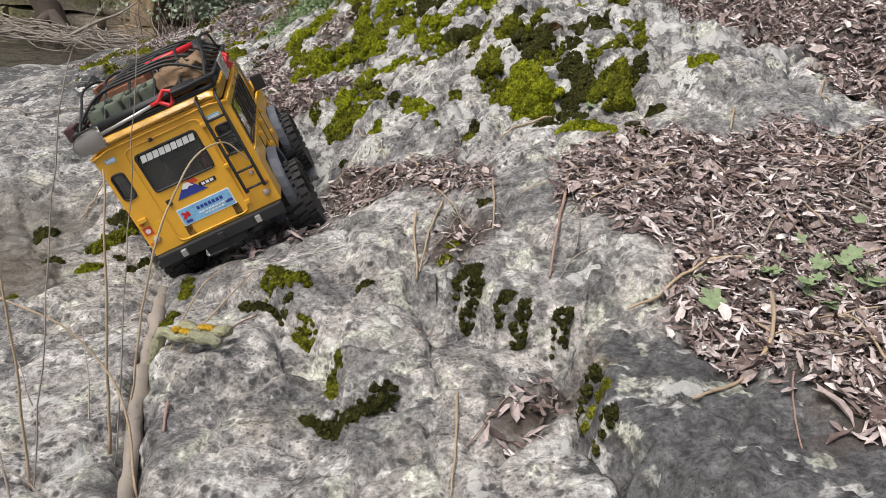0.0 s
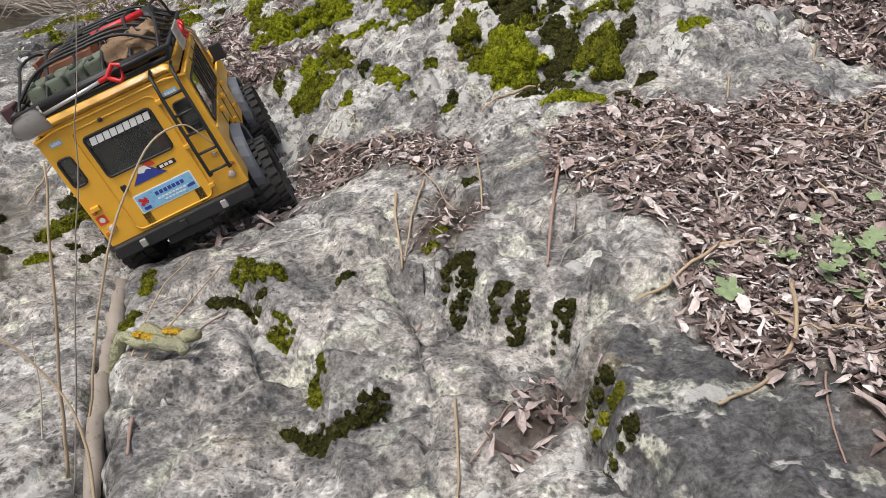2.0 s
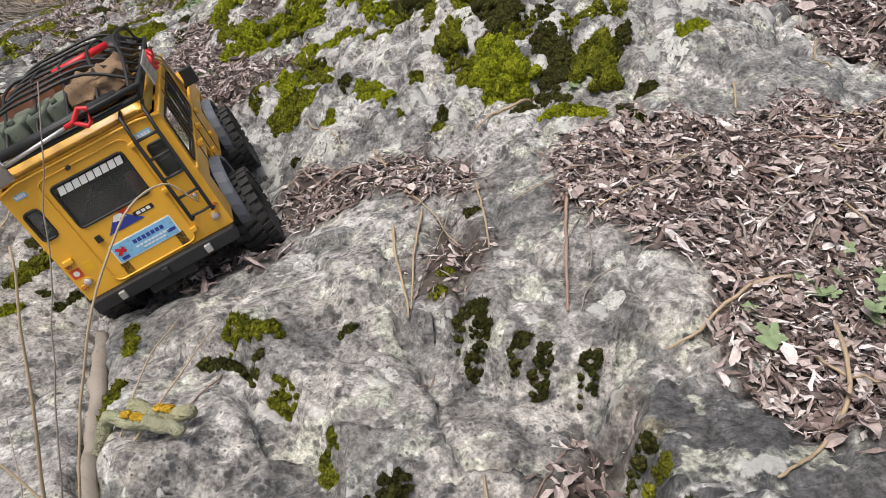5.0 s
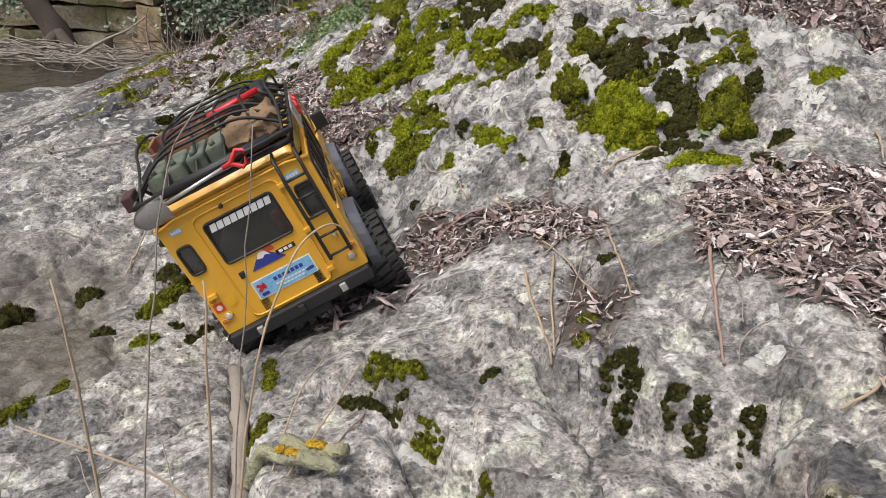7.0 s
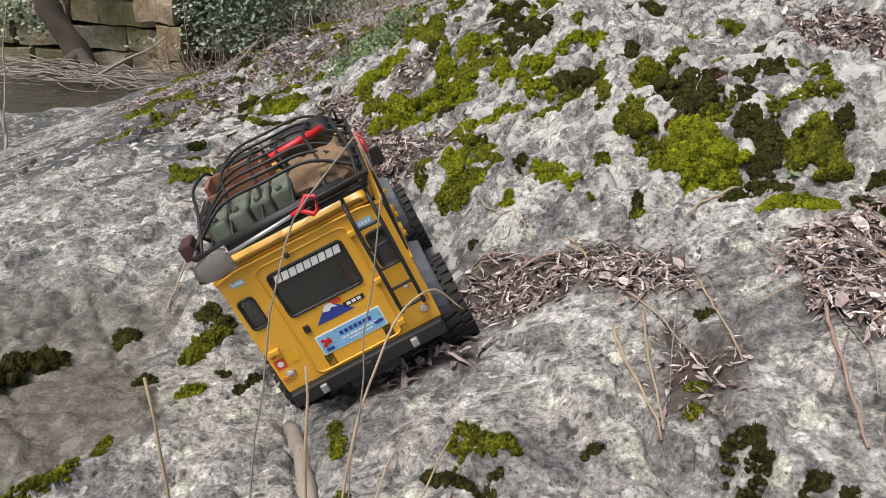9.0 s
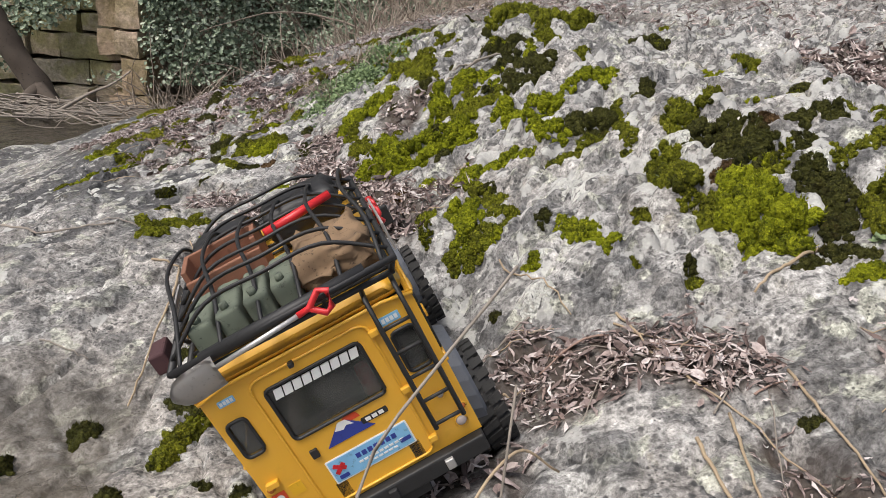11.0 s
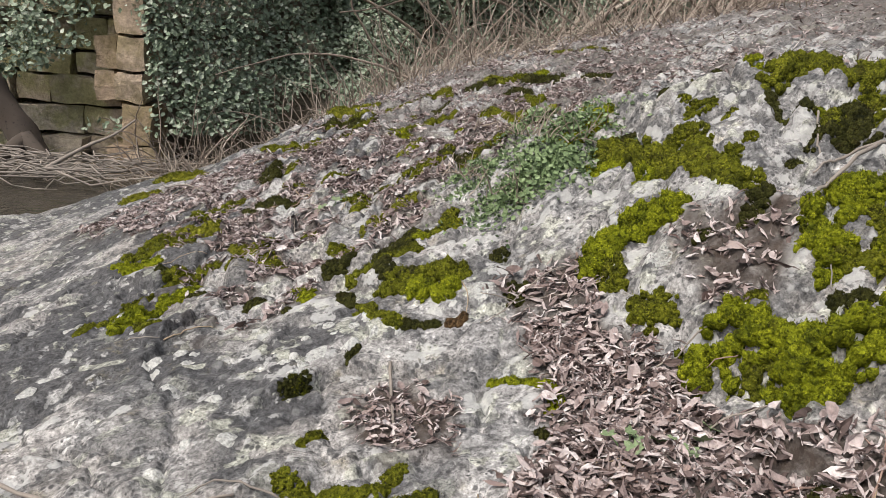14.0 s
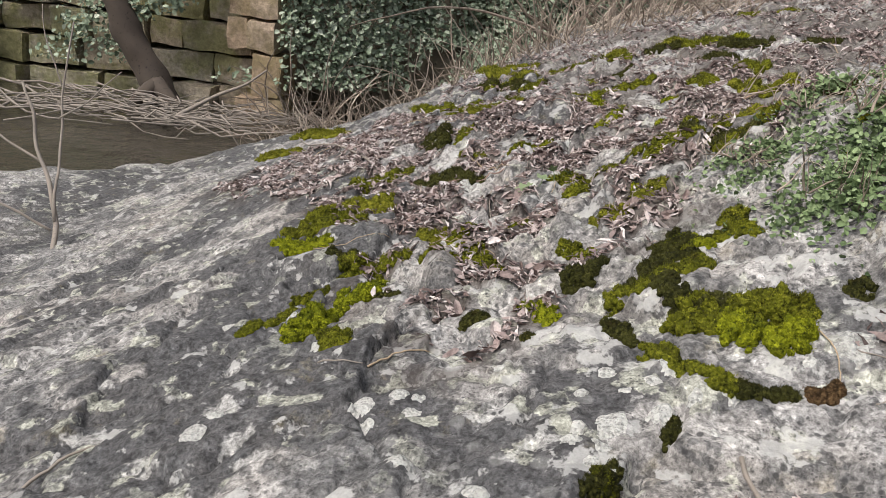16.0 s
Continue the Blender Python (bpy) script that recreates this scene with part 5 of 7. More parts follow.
# small stickers
sticker(0.05, 0.237, 0.012, 0.012, SIGNAL, "square red sticker")
slab("sticker", [(0.0035 * math.cos(a), 0.0035 * math.sin(a)) for a in np.linspace(0, 6.1, 14)], 0.0009, on_rear(0.05, 0.237), WHITE, car)
sticker(0.137, 0.245, 0.012, 0.012, GOLD, "square yellow sticker")
sticker(0.10, 0.925, 0.014, 0.006, SKYBLUE, "small blue sticker")
bars(0.10, 0.925, 4, 0.0022, 0.0032, 0.0008, WHITE, 0.0009, "plain white bar")
sticker(0.865, 0.905, 0.018, 0.008, SKYBLUE, "small blue sticker")
bars(0.865, 0.905, 4, 0.0028, 0.0040, 0.0009, WHITE, 0.0009, "plain white bar")
block("door_latch", (-0.0935 + 0.27 * W, -0.003, 0.365 * H), (-0.0935 + 0.305 * W, 0.001, 0.42 * H), BLACK, car, 0.0005, "black door latch")
for v in (0.09, 0.46, 0.86):
    block("rear_hinge", (-0.0935 + 0.755 * W, -0.005, v * H), (-0.0935 + 0.80 * W, 0.0, v * H + 0.006), PAINT, car, 0.001)
block("wiper_motor", (-0.0935 + 0.40 * W, -0.006, 0.935 * H), (-0.0935 + 0.425 * W, 0.0, 0.965 * H), BLACK, car, 0.001, "small black fitting")
block("filler", (-0.0935 + 0.03 * W, -0.005, 0.33 * H), (-0.0935 + 0.09 * W, 0.0, 0.37 * H), PAINT, car, 0.001)


def lamp(u, v, r, material, label):
    bm = bmesh.new()
    made = bmesh.ops.create_uvsphere(bm, u_segments=14, v_segments=8, radius=r)["verts"]
    for q in made:
        q.co.y *= 0.55
    bm.transform(Matrix.Translation((-0.0935 + u * W, -0.0005, v * H)))
    ob = part("tail_lamp", bm, material, car, label, True)
    ring = [(-0.0935 + u * W + (r + 0.0006) * math.cos(a), -0.0008, v * H + (r + 0.0006) * math.sin(a)) for a in np.linspace(0, 2 * math.pi, 17)]
    part("lamp_ring", tube(ring, [0.0008] * len(ring), 5), PAINT, ob, smooth_faces=True)


for u, v, r, m, label in ((0.93, 0.115, 0.0050, LENS, "clear round tail lamp"), (0.965, 0.20, 0.0030, AMBER, "amber round lamp"), (0.90, 0.335, 0.0030, LENS, "clear round lamp"),
                          (0.07, 0.14, 0.0050, LENS, "clear round tail lamp"), (0.03, 0.11, 0.0030, AMBER, "amber round lamp"), (0.035, 0.315, 0.0030, AMBER, "amber round lamp")):
    lamp(u, v, r, m, label)

# bumper and tow gear
bm = bmesh.new()
box(bm, (-0.092, -0.010, -0.018), (0.092, 0.006, -0.0005), 0.002)
box(bm, (-0.03, -0.006, -0.030), (0.03, 0.010, -0.018), 0.002)
part("rear_bumper", bm, BLACK, car, "scuffed black steel bumper")
for x in (-0.055, 0.0, 0.055):
    block("tow_eye", (x - 0.004, -0.014, -0.014), (x + 0.004, -0.009, -0.004), STEEL if x else BLACK, car, 0.001)
block("front_bumper", (-0.092, 0.455, -0.012), (0.092, 0.470, 0.006), BLACK, car, 0.002, "black front bumper")
for s in (-1, 1):
    block("sill", (s * 0.085 - 0.006, 0.175, -0.006), (s * 0.085 + 0.006, 0.33, 0.004), BLACK, car, 0.001)
    block("chassis_rail", (s * 0.035 - 0.006, 0.0, 0.000), (s * 0.035 + 0.006, 0.44, 0.022), BLACK, car, 0.001)
for y in (0.11, 0.389):
    rod("axle", [(-0.075, y, -0.024), (-0.012, y, -0.024), (0.012, y, -0.024), (0.075, y, -0.024)], 0.008, BLACK, car)
    bm = bmesh.new()
    bmesh.ops.create_uvsphere(bm, u_segments=12, v_segments=8, radius=0.016)
    bm.transform(Matrix.Translation((0.015, y, -0.024)))
    part("differential", bm, BLACK, car, smooth_faces=True)
    for s in (-1, 1):
        rod("shock_absorber", [(s * 0.055, y - 0.02, -0.02), (s * 0.045, y - 0.03, 0.045)], 0.005, STEEL, car)
block("inner_box", (-0.06, 0.05, 0.044), (0.06, 0.11, 0.060), BLACK, car, 0.003)
for s in (-1, 1):
    bm = bmesh.new()
    box(bm, (s * 0.045 - 0.025, 0.19, 0.046), (s * 0.045 + 0.025, 0.24, 0.072), 0.006)
    box(bm, (s * 0.045 - 0.024, 0.18, 0.070), (s * 0.045 + 0.024, 0.192, 0.125), 0.005)
    part("seat", bm, BLACK, car, "black seat", True)
bm = bmesh.new()
bmesh.ops.create_cone(bm, cap_ends=True, segments=14, radius1=0.008, radius2=0.006, depth=0.026)
bm.transform(Matrix.Translation((0.028, 0.012, 0.092)))
part("extinguisher", bm, RED, car, "red cylinder behind the glass", True)

# wheel-arch flares
for y in (0.11, 0.389):
    for s in (-1, 1):
        bm = bmesh.new()
        rows = []
        for k in range(15):
            a = radians(-18 + 216 * k / 14)
            r0 = 0.054
            cx, cz = y + r0 * math.cos(a), -0.014 + r0 * math.sin(a)
            ox, oz = y + (r0 + 0.005) * math.cos(a), -0.014 + (r0 + 0.005) * math.sin(a)
            rows.append([bm.verts.new(p) for p in ((s * 0.0925, ox, oz), (s * 0.104, ox, oz - 0.004), (s * 0.107, cx, cz), (s * 0.105, y + (r0 - 0.003) * math.cos(a), -0.014 + (r0 - 0.003) * math.sin(a)), (s * 0.0925, y + (r0 - 0.003) * math.cos(a), -0.014 + (r0 - 0.003) * math.sin(a)))])
        for a, b in zip(rows, rows[1:]):
            for j in range(5):
                bm.faces.new((a[j], a[(j + 1) % 5], b[(j + 1) % 5], b[j]))
        bm.faces.new(rows[0])
        bm.faces.new(rows[-1])
        bmesh.ops.recalc_face_normals(bm, faces=bm.faces)
        part("fender_flare", bm, FLARE, car, "matt grey wheel-arch flare")


def tyre_mesh():
    """A lathe-turned carcass with three rows of chunky lugs."""
    bm = bmesh.new()
    prof = [(-0.018, 0.034), (-0.021, 0.042), (-0.0205, 0.050), (-0.016, 0.0545), (0.016, 0.0545), (0.0205, 0.050), (0.021, 0.042), (0.018, 0.034)]
    n = 40
    rings = [[bm.verts.new((x, r * math.cos(2 * math.pi * k / n), r * math.sin(2 * math.pi * k / n))) for x, r in prof] for k in range(n)]
    for a, b in zip(rings, rings[1:] + rings[:1]):
        for j in range(len(prof)):
            bm.faces.new((a[j], a[(j + 1) % len(prof)], b[(j + 1) % len(prof)], b[j]))
    lugs = 26
    for row, (x0, x1, r, shift) in enumerate(((-0.0225, -0.010, 0.053, 0.0), (-0.0085, 0.0085, 0.0535, 0.5), (0.010, 0.0225, 0.053, 0.0))):
        for k in range(lugs):
            made = box(bm, (x0, -0.0042, r - 0.003), (x1, 0.0042, r + 0.0050 - (0.0012 if row != 1 else 0)))
            skew = 0.25 if row == 1 else (-0.2 if row == 0 else 0.2)
            m = Matrix.Rotation(2 * math.pi * (k + shift) / lugs, 4, "X")
            for v in made:
                v.co.y += skew * v.co.x
                v.co = m @ v.co
    bmesh.ops.recalc_face_normals(bm, faces=bm.faces)
    return bm


def rim_mesh():
    bm = bmesh.new()
    prof = [(0.010, 0.0345), (0.013, 0.035), (0.013, 0.0325), (0.006, 0.029), (0.004, 0.020), (0.007, 0.012), (0.008, 0.0), (-0.016, 0.0), (-0.016, 0.0345)]
    n = 32
    rings = [[bm.verts.new((x, max(r, 0.0001) * math.cos(2 * math.pi * k / n), max(r, 0.0001) * math.sin(2 * math.pi * k / n))) for x, r in prof] for k in range(n)]
    for a, b in zip(rings, rings[1:] + rings[:1]):
        for j in range(len(prof) - 1):
            bm.faces.new((a[j], a[j + 1], b[j + 1], b[j]))
    bmesh.ops.recalc_face_normals(bm, faces=bm.faces)
    return bm


tyre_data = rim_data = hub_data = None
for y, s, dx, dz in ((0.11, 1, 0.016, -0.020), (0.11, -1, 0.008, 0.002), (0.389, 1, 0.014, -0.010), (0.389, -1, 0.008, -0.006)):
    if tyre_data is None:
        wheel = part("wheel", tube([(-0.014, 0, 0), (0.008, 0, 0)], [0.012, 0.012], 12), BLACK, car)
        hub_data = wheel.data
        t = part("tyre", tyre_mesh(), RUBBER, wheel, "dusty black rubber tyre with chunky lugs")
        r = part("rim", rim_mesh(), RIM, wheel, "tan painted steel rim", True)
        h = part("hub_cap", tube([(0.010, 0, 0), (0.018, 0, 0)], [0.007, 0.005], 8), BLACK, wheel)
        tyre_data, rim_data, cap_data = t.data, r.data, h.data
    else:
        wheel = new("wheel", hub_data)
        wheel.parent = car
        for name, data in (("tyre", tyre_data), ("rim", rim_data), ("hub_cap", cap_data)):
            o = new(name, data)
            o.parent = wheel
    wheel.matrix_basis = Matrix.Translation((s * (0.086 + dx), y, -0.026 + dz)) @ (Matrix.Identity(4) if s > 0 else Matrix.Rotation(math.pi, 4, "Z"))

# ladder on the back
ladder = rod("ladder", [(-0.0935 + 0.815 * W, 0.012, H + 0.014), (-0.0935 + 0.815 * W, -0.006, H + 0.012), (-0.0935 + 0.815 * W, -0.014, 0.90 * H), (-0.0935 + 0.815 * W, -0.012, 0.20 * H), (-0.0935 + 0.815 * W, -0.001, 0.19 * H)], 0.0022, BLACK, car, label="black tubular ladder")
rod("ladder_rail", [(-0.0935 + 0.955 * W, 0.012, H + 0.014), (-0.0935 + 0.955 * W, -0.006, H + 0.012), (-0.0935 + 0.955 * W, -0.014, 0.90 * H), (-0.0935 + 0.955 * W, -0.012, 0.20 * H), (-0.0935 + 0.955 * W, -0.001, 0.19 * H)], 0.0022, BLACK, ladder)
for v in (0.23, 0.40, 0.57, 0.74, 0.90):
    rod("rung", [(-0.0935 + 0.815 * W, -0.0125, v * H), (-0.0935 + 0.955 * W, -0.0125, v * H)], 0.0017, BLACK, ladder)
for s in (-1, 1):
    block("side_mirror", (s * 0.108 - 0.010, 0.315, 0.090), (s * 0.108 + 0.010, 0.321, 0.116), BLACK, car, 0.002, "square black wing mirror")
    rod("mirror_arm", [(s * 0.093, 0.318, 0.088), (s * 0.104, 0.318, 0.095)], 0.0015, BLACK, car)

# roof rack: two tubular rims, uprights and cross bars
RZ = H + 0.021
rack = rod("roof_rack", [(-0.088, 0.0, RZ), (0.088, 0.0, RZ), (0.088, 0.235, RZ), (-0.088, 0.235, RZ), (-0.088, 0.0, RZ)], 0.0028, BLACK, car, label="black tubular roof rack")
rod("rack_rim", [(-0.094, -0.008, RZ + 0.013), (0.094, -0.008, RZ + 0.013), (0.094, 0.243, RZ + 0.013), (-0.094, 0.243, RZ + 0.013), (-0.094, -0.008, RZ + 0.013)], 0.0032, BLACK, rack)
for x, y in [(x, y) for x in (-0.088, 0.088) for y in (0.0, 0.06, 0.12, 0.18, 0.235)] + [(-0.03, 0.0), (0.03, 0.0), (-0.03, 0.235), (0.03, 0.235)]:
    rod("rack_upright", [(x, y, RZ), (x * 1.07, y * 1.03 - 0.006, RZ + 0.013)], 0.0020, BLACK, rack)
for k in range(9):
    y = 0.012 + k * 0.027
    rod("rack_slat", [(-0.087, y, RZ), (0.087, y, RZ)], 0.0018, BLACK, rack)
for x in (-0.08, 0.08):
    for y in (0.03, 0.2):
        rod("rack_foot", [(x, y, H + 0.010), (x, y, RZ)], 0.0022, BLACK, rack)


def cargo(name, bm, material, label, category, group="", smooth_faces=True):
    ob = part(name, bm, material, None, "", smooth_faces)
    ob.matrix_world = CAR
    return tagged(ob, label, category, group)


def lumpy(lo, hi, bevel, amount, seed):
    bm = bmesh.new()
    box(bm, lo, hi, bevel, 3)
    bmesh.ops.subdivide_edges(bm, edges=[e for e in bm.edges if e.calc_length() > 0.012], cuts=5, use_grid_fill=True)
    for v in bm.verts:
        q = v.co + Vector((seed, 0, 0))
        v.co += Vector(noise.noise_vector(q * 70)) * amount + Vector(noise.noise_vector(q * 190)) * amount * 0.6
    return bm


for k in range(4):
    x = -0.074 + k * 0.024
    bm = lumpy((x, 0.012, RZ + 0.003), (x + 0.021, 0.075, RZ + 0.030), 0.0035, 0.0008, k)
    bmesh.ops.create_cone(bm, cap_ends=True, segments=10, radius1=0.0035, radius2=0.0035, depth=0.006, matrix=Matrix.Translation((x + 0.010, 0.02, RZ + 0.032)))
    cargo("fuel_can", bm, CANVAS, "olive green fuel can strapped in the roof rack", "fuel can", "fuel cans on the rack")
crate = new("wooden_crate")
crate.matrix_world = CAR
tagged(crate, "reddish-brown wooden crate in the roof rack", "crate")
for lo, hi in (((-0.078, 0.105, 0.003), (-0.006, 0.110, 0.034)), ((-0.078, 0.150, 0.003), (-0.006, 0.155, 0.044)), ((-0.078, 0.110, 0.003), (-0.073, 0.150, 0.044)),
               ((-0.011, 0.110, 0.003), (-0.006, 0.150, 0.044)), ((-0.073, 0.110, 0.003), (-0.011, 0.150, 0.020))):
    block("board", (lo[0], lo[1], RZ + lo[2]), (hi[0], hi[1], RZ + hi[2]), CRATE, crate, 0.001)
cargo("cloth_roll", lumpy((0.022, 0.012, RZ + 0.003), (0.082, 0.085, RZ + 0.036), 0.008, 0.007, 11), CAMO, "mottled brown rolled cloth under the cargo net", "bundle")
cargo("duffel_bag", lumpy((0.0, 0.165, RZ + 0.003), (0.075, 0.225, RZ + 0.040), 0.010, 0.004, 15), BLACK, "black duffel bag under the cargo net", "bag")
cargo("tool_roll", lumpy((-0.08, 0.175, RZ + 0.003), (-0.012, 0.225, RZ + 0.038), 0.010, 0.004, 21), BLACK, "black tool roll in the roof rack", "bag")
cargo("red_jack", tube([(0.005, 0.10, RZ + 0.044), (0.07, 0.12, RZ + 0.044)], [0.005, 0.004], 8), RED, "red jack lying on the cargo", "jack")
cargo("air_tank", tube([(-0.07, 0.088, RZ + 0.012), (-0.065, 0.088, RZ + 0.012), (0.015, 0.088, RZ + 0.012), (0.02, 0.088, RZ + 0.012)], [0.004, 0.009, 0.009, 0.004], 12), STEEL, "steel air tank among the cargo", "tank")
bm = bmesh.new()
box(bm, (-0.112, 0.02, RZ + 0.004), (-0.098, 0.05, RZ + 0.022), 0.002)
cargo("side_pouch", bm, PLUM, "dark red pouch hanging on the rack", "pouch", "", False)
# cargo net
for k in range(6):
    x = -0.085 + k * 0.034
    pts = [(x, -0.008, RZ + 0.015), (x + 0.004, 0.04, RZ + 0.036), (x - 0.003, 0.11, RZ + 0.048), (x + 0.003, 0.18, RZ + 0.044), (x, 0.243, RZ + 0.015)]
    rod("net_cord", curve_points(pts, 5), 0.0019, BLACK, rack, 5)
for k in range(7):
    y = 0.01 + k * 0.036
    pts = [(-0.094, y, RZ + 0.015), (-0.05, y + 0.004, RZ + 0.043), (0.0, y - 0.003, RZ + 0.047), (0.05, y + 0.003, RZ + 0.043), (0.094, y, RZ + 0.015)]
    rod("net_cord", curve_points(pts, 5), 0.0019, BLACK, rack, 5)
# long shovel across the back of the rack, with a red grip
shovel = new("shovel")
shovel.matrix_world = CAR
tagged(shovel, "small shovel with grey blade and red grip tied to the rack", "shovel")
rod("shaft", [(-0.062, -0.014, RZ + 0.004), (0.012, -0.014, RZ + 0.010)], 0.0022, STEEL, shovel)
bm = bmesh.new()
rows = []
for i in range(8):
    u = i / 7
    w = 0.0135 * (1.0 if u < 0.6 else math.sqrt(max(0.0, 1 - ((u - 0.6) / 0.42) ** 2)))
    rows.append([bm.verts.new((-0.060 - 0.040 * u, -0.016 - 0.003 * (1 - (j / 3 - 1) ** 2) - 0.002 * u, RZ + 0.002 - 0.003 * u + w * (j / 3 - 1))) for j in range(7)])
for a, b in zip(rows, rows[1:]):
    for j in range(6):
        bm.faces.new((a[j], a[j + 1], b[j + 1], b[j]))
bmesh.ops.solidify(bm, geom=bm.faces[:], thickness=0.0012)
part("blade", bm, STEEL, shovel, "grey steel blade", True)
rod("grip", [(0.010, -0.014, RZ + 0.010), (0.020, -0.014, RZ + 0.011), (0.032, -0.014, RZ + 0.021), (0.038, -0.014, RZ + 0.018), (0.036, -0.014, RZ + 0.004), (0.030, -0.014, RZ + 0.001), (0.020, -0.014, RZ + 0.011)], 0.0028, RED, shovel, label="red plastic grip")
rod("roof_tube", [(-0.07, -0.006, RZ + 0.012), (0.07, -0.004, RZ + 0.014)], 0.0055, BLACK, rack, 10)


def sand_plate(s):
    bm = bmesh.new()
    holes = [(0.006 + 0.0085 * i, 0.004 + 0.0075 * j, 0.0105 + 0.0085 * i, 0.008 + 0.0075 * j) for i in range(8) for j in range(3)]
    m = Matrix(((0, 0, -s, s * 0.1005), (1, 0, 0, 0.055 if s > 0 else 0.09), (0, 1, 0, RZ - 0.008), (0, 0, 0, 1)))
    panel(bm, holes, (0, 0), (0.078, 0.027), 0.002, m)
    cargo("sand_plate", bm, STEEL, "perforated grey metal sand plate on the rack", "sand plate", "sand plates on the rack", False)


sand_plate(1)
sand_plate(-1)
for k in range(3):
    y = 0.15 + k * 0.004
    pts = [(0.090, 0.14 + 0.01 * k, RZ + 0.012), (0.103, 0.18 + 0.01 * k, H + 0.006 + 0.003 * k), (0.1, 0.24 + 0.006 * k, H - 0.02 - 0.005 * k), (0.097, 0.29, 0.100 + 0.006 * k)]
    rod("tow_rope", curve_points(pts, 6), 0.0012, ROPE, rack, 5, "beige cord")
for y in (0.125, 0.15):
    ring = [(0.101 + 0.002 * math.sin(3 * a), y + 0.009 * math.cos(a), RZ + 0.004 + 0.009 * math.sin(a)) for a in np.linspace(0, 5.2, 12)]
    rod("shackle", ring, 0.0024, RED, rack, 6, "red shackle")
for x in (-0.07, -0.03, 0.03, 0.07):
    bm = bmesh.new()
    bmesh.ops.create_cone(bm, cap_ends=True, segments=14, radius1=0.008, radius2=0.012, depth=0.012, matrix=Matrix.Translation((x, 0.252, RZ + 0.012)) @ Matrix.Rotation(radians(-90), 4, "X"))
    part("spot_lamp", bm, BLACK, rack, "round black spot lamp", True)
spare = new("spare_wheel", tyre_data)
spare.parent = car
for name, data in (("rim", rim_data), ("hub_cap", cap_data)):
    o = new(name, data)
    o.parent = spare
spare.matrix_basis = Matrix.Translation((0.0, 0.385, 0.118)) @ Matrix.Rotation(radians(90), 4, "Y")

# ---- river and far bank ----


def water_material():
    n = Nodes("river_water")
    at = n.place()
    w = n.noise(0.10, 4, 0.6, at)
    r = n.noise(0.45, 3, 0.6, at)
    c = n.mix(r, (0.030, 0.026, 0.018), (0.065, 0.058, 0.045))
    return n.done(c, 0.07, normal=n.bump(w, 0.35, 0.03, n.bump(r, 0.4, 0.08)), Specular_IOR_Level=0.6)


def stone_material(name, low, high, green):
    n = Nodes(name)
    at = n.place()
    r = n.add("ObjectInfo").outputs["Random"]
    c = n.mix(n.noise(0.12, 6, 0.7, at), low, high)
    c = n.mix(n.times(r, 0.35), c, (0.36, 0.23, 0.12))
    mossy = n.ramp(n.noise(0.35, 6, 0.7), [(0.44, 0.0), (0.56, 1.0)])
    c = n.mix(n.times(mossy, 0.6), c, green)
    c = n.mix(0.5, c, n.ramp(n.noise(0.03, 4, 0.7, at), [(0.3, 0.2), (0.7, 0.8)]), "OVERLAY")
    return n.done(c, 0.9, normal=n.bump(n.noise(0.05, 6, 0.75, at), 0.8, 0.03))


WATER_MAT = water_material()
MASONRY = stone_material("mossy_masonry", (0.28, 0.25, 0.20), (0.66, 0.59, 0.46), (0.22, 0.23, 0.05))
PIER = stone_material("warm_masonry", (0.40, 0.31, 0.23), (0.66, 0.52, 0.38), (0.18, 0.15, 0.05))
EARTH = plain("dark_bank_earth", (0.15, 0.13, 0.095), 0.95, vary=0.6, grain=0.05)
BARK = plain("dark_bark", (0.075, 0.058, 0.045), 0.9, vary=0.5, grain=0.02)
BRUSH = random_tint("bare_brush", [(0.0, (0.16, 0.125, 0.095)), (0.5, (0.32, 0.26, 0.21)), (1.0, (0.50, 0.43, 0.36))], 0.85, 0.02)
IVY = random_tint("ivy_leaves", [(0.0, (0.10, 0.135, 0.08)), (0.45, (0.22, 0.28, 0.19)), (0.8, (0.34, 0.40, 0.29)), (1.0, (0.48, 0.52, 0.42))], 0.5, 0.02)
HERB = random_tint("herb_leaves", [(0.0, (0.05, 0.08, 0.03)), (0.5, (0.13, 0.19, 0.08)), (1.0, (0.25, 0.33, 0.16))], 0.6, 0.006)
CLOVER = random_tint("soft_green_leaves", [(0.0, (0.06, 0.11, 0.04)), (0.6, (0.12, 0.18, 0.08)), (1.0, (0.22, 0.28, 0.15))], 0.6, 0.006)
WHITE_LICHEN = moss_material("white_lichen", (0.45, 0.45, 0.42), (0.66, 0.66, 0.62), (0.78, 0.77, 0.73))
GOLD_LICHEN = moss_material("golden_lichen", (0.40, 0.22, 0.02), (0.60, 0.36, 0.03), (0.70, 0.48, 0.08))
PALE_BARK = stone_material("lichen_bark", (0.20, 0.20, 0.13), (0.46, 0.45, 0.34), (0.30, 0.31, 0.18))

wx = np.concatenate([np.linspace(-30, -6, 20), np.linspace(-5.8, -0.9, 90)])
wy = np.concatenate([np.linspace(-20, 2.4, 30), np.linspace(2.5, 7.2, 90)])
water_mesh, X, Y = sheet("water", wx, wy, lambda a, b: WATER + 0.006 * fbm(a, b * 1.6, 0.35, 3, 101) + 0.0 * a)
water_mesh.materials.append(WATER_MAT)
tagged(new("water", water_mesh), "dark brown slow river beside the rock", "river", kind="structure")

bank_rng = np.random.default_rng(31)
BANK_Y = 6.75


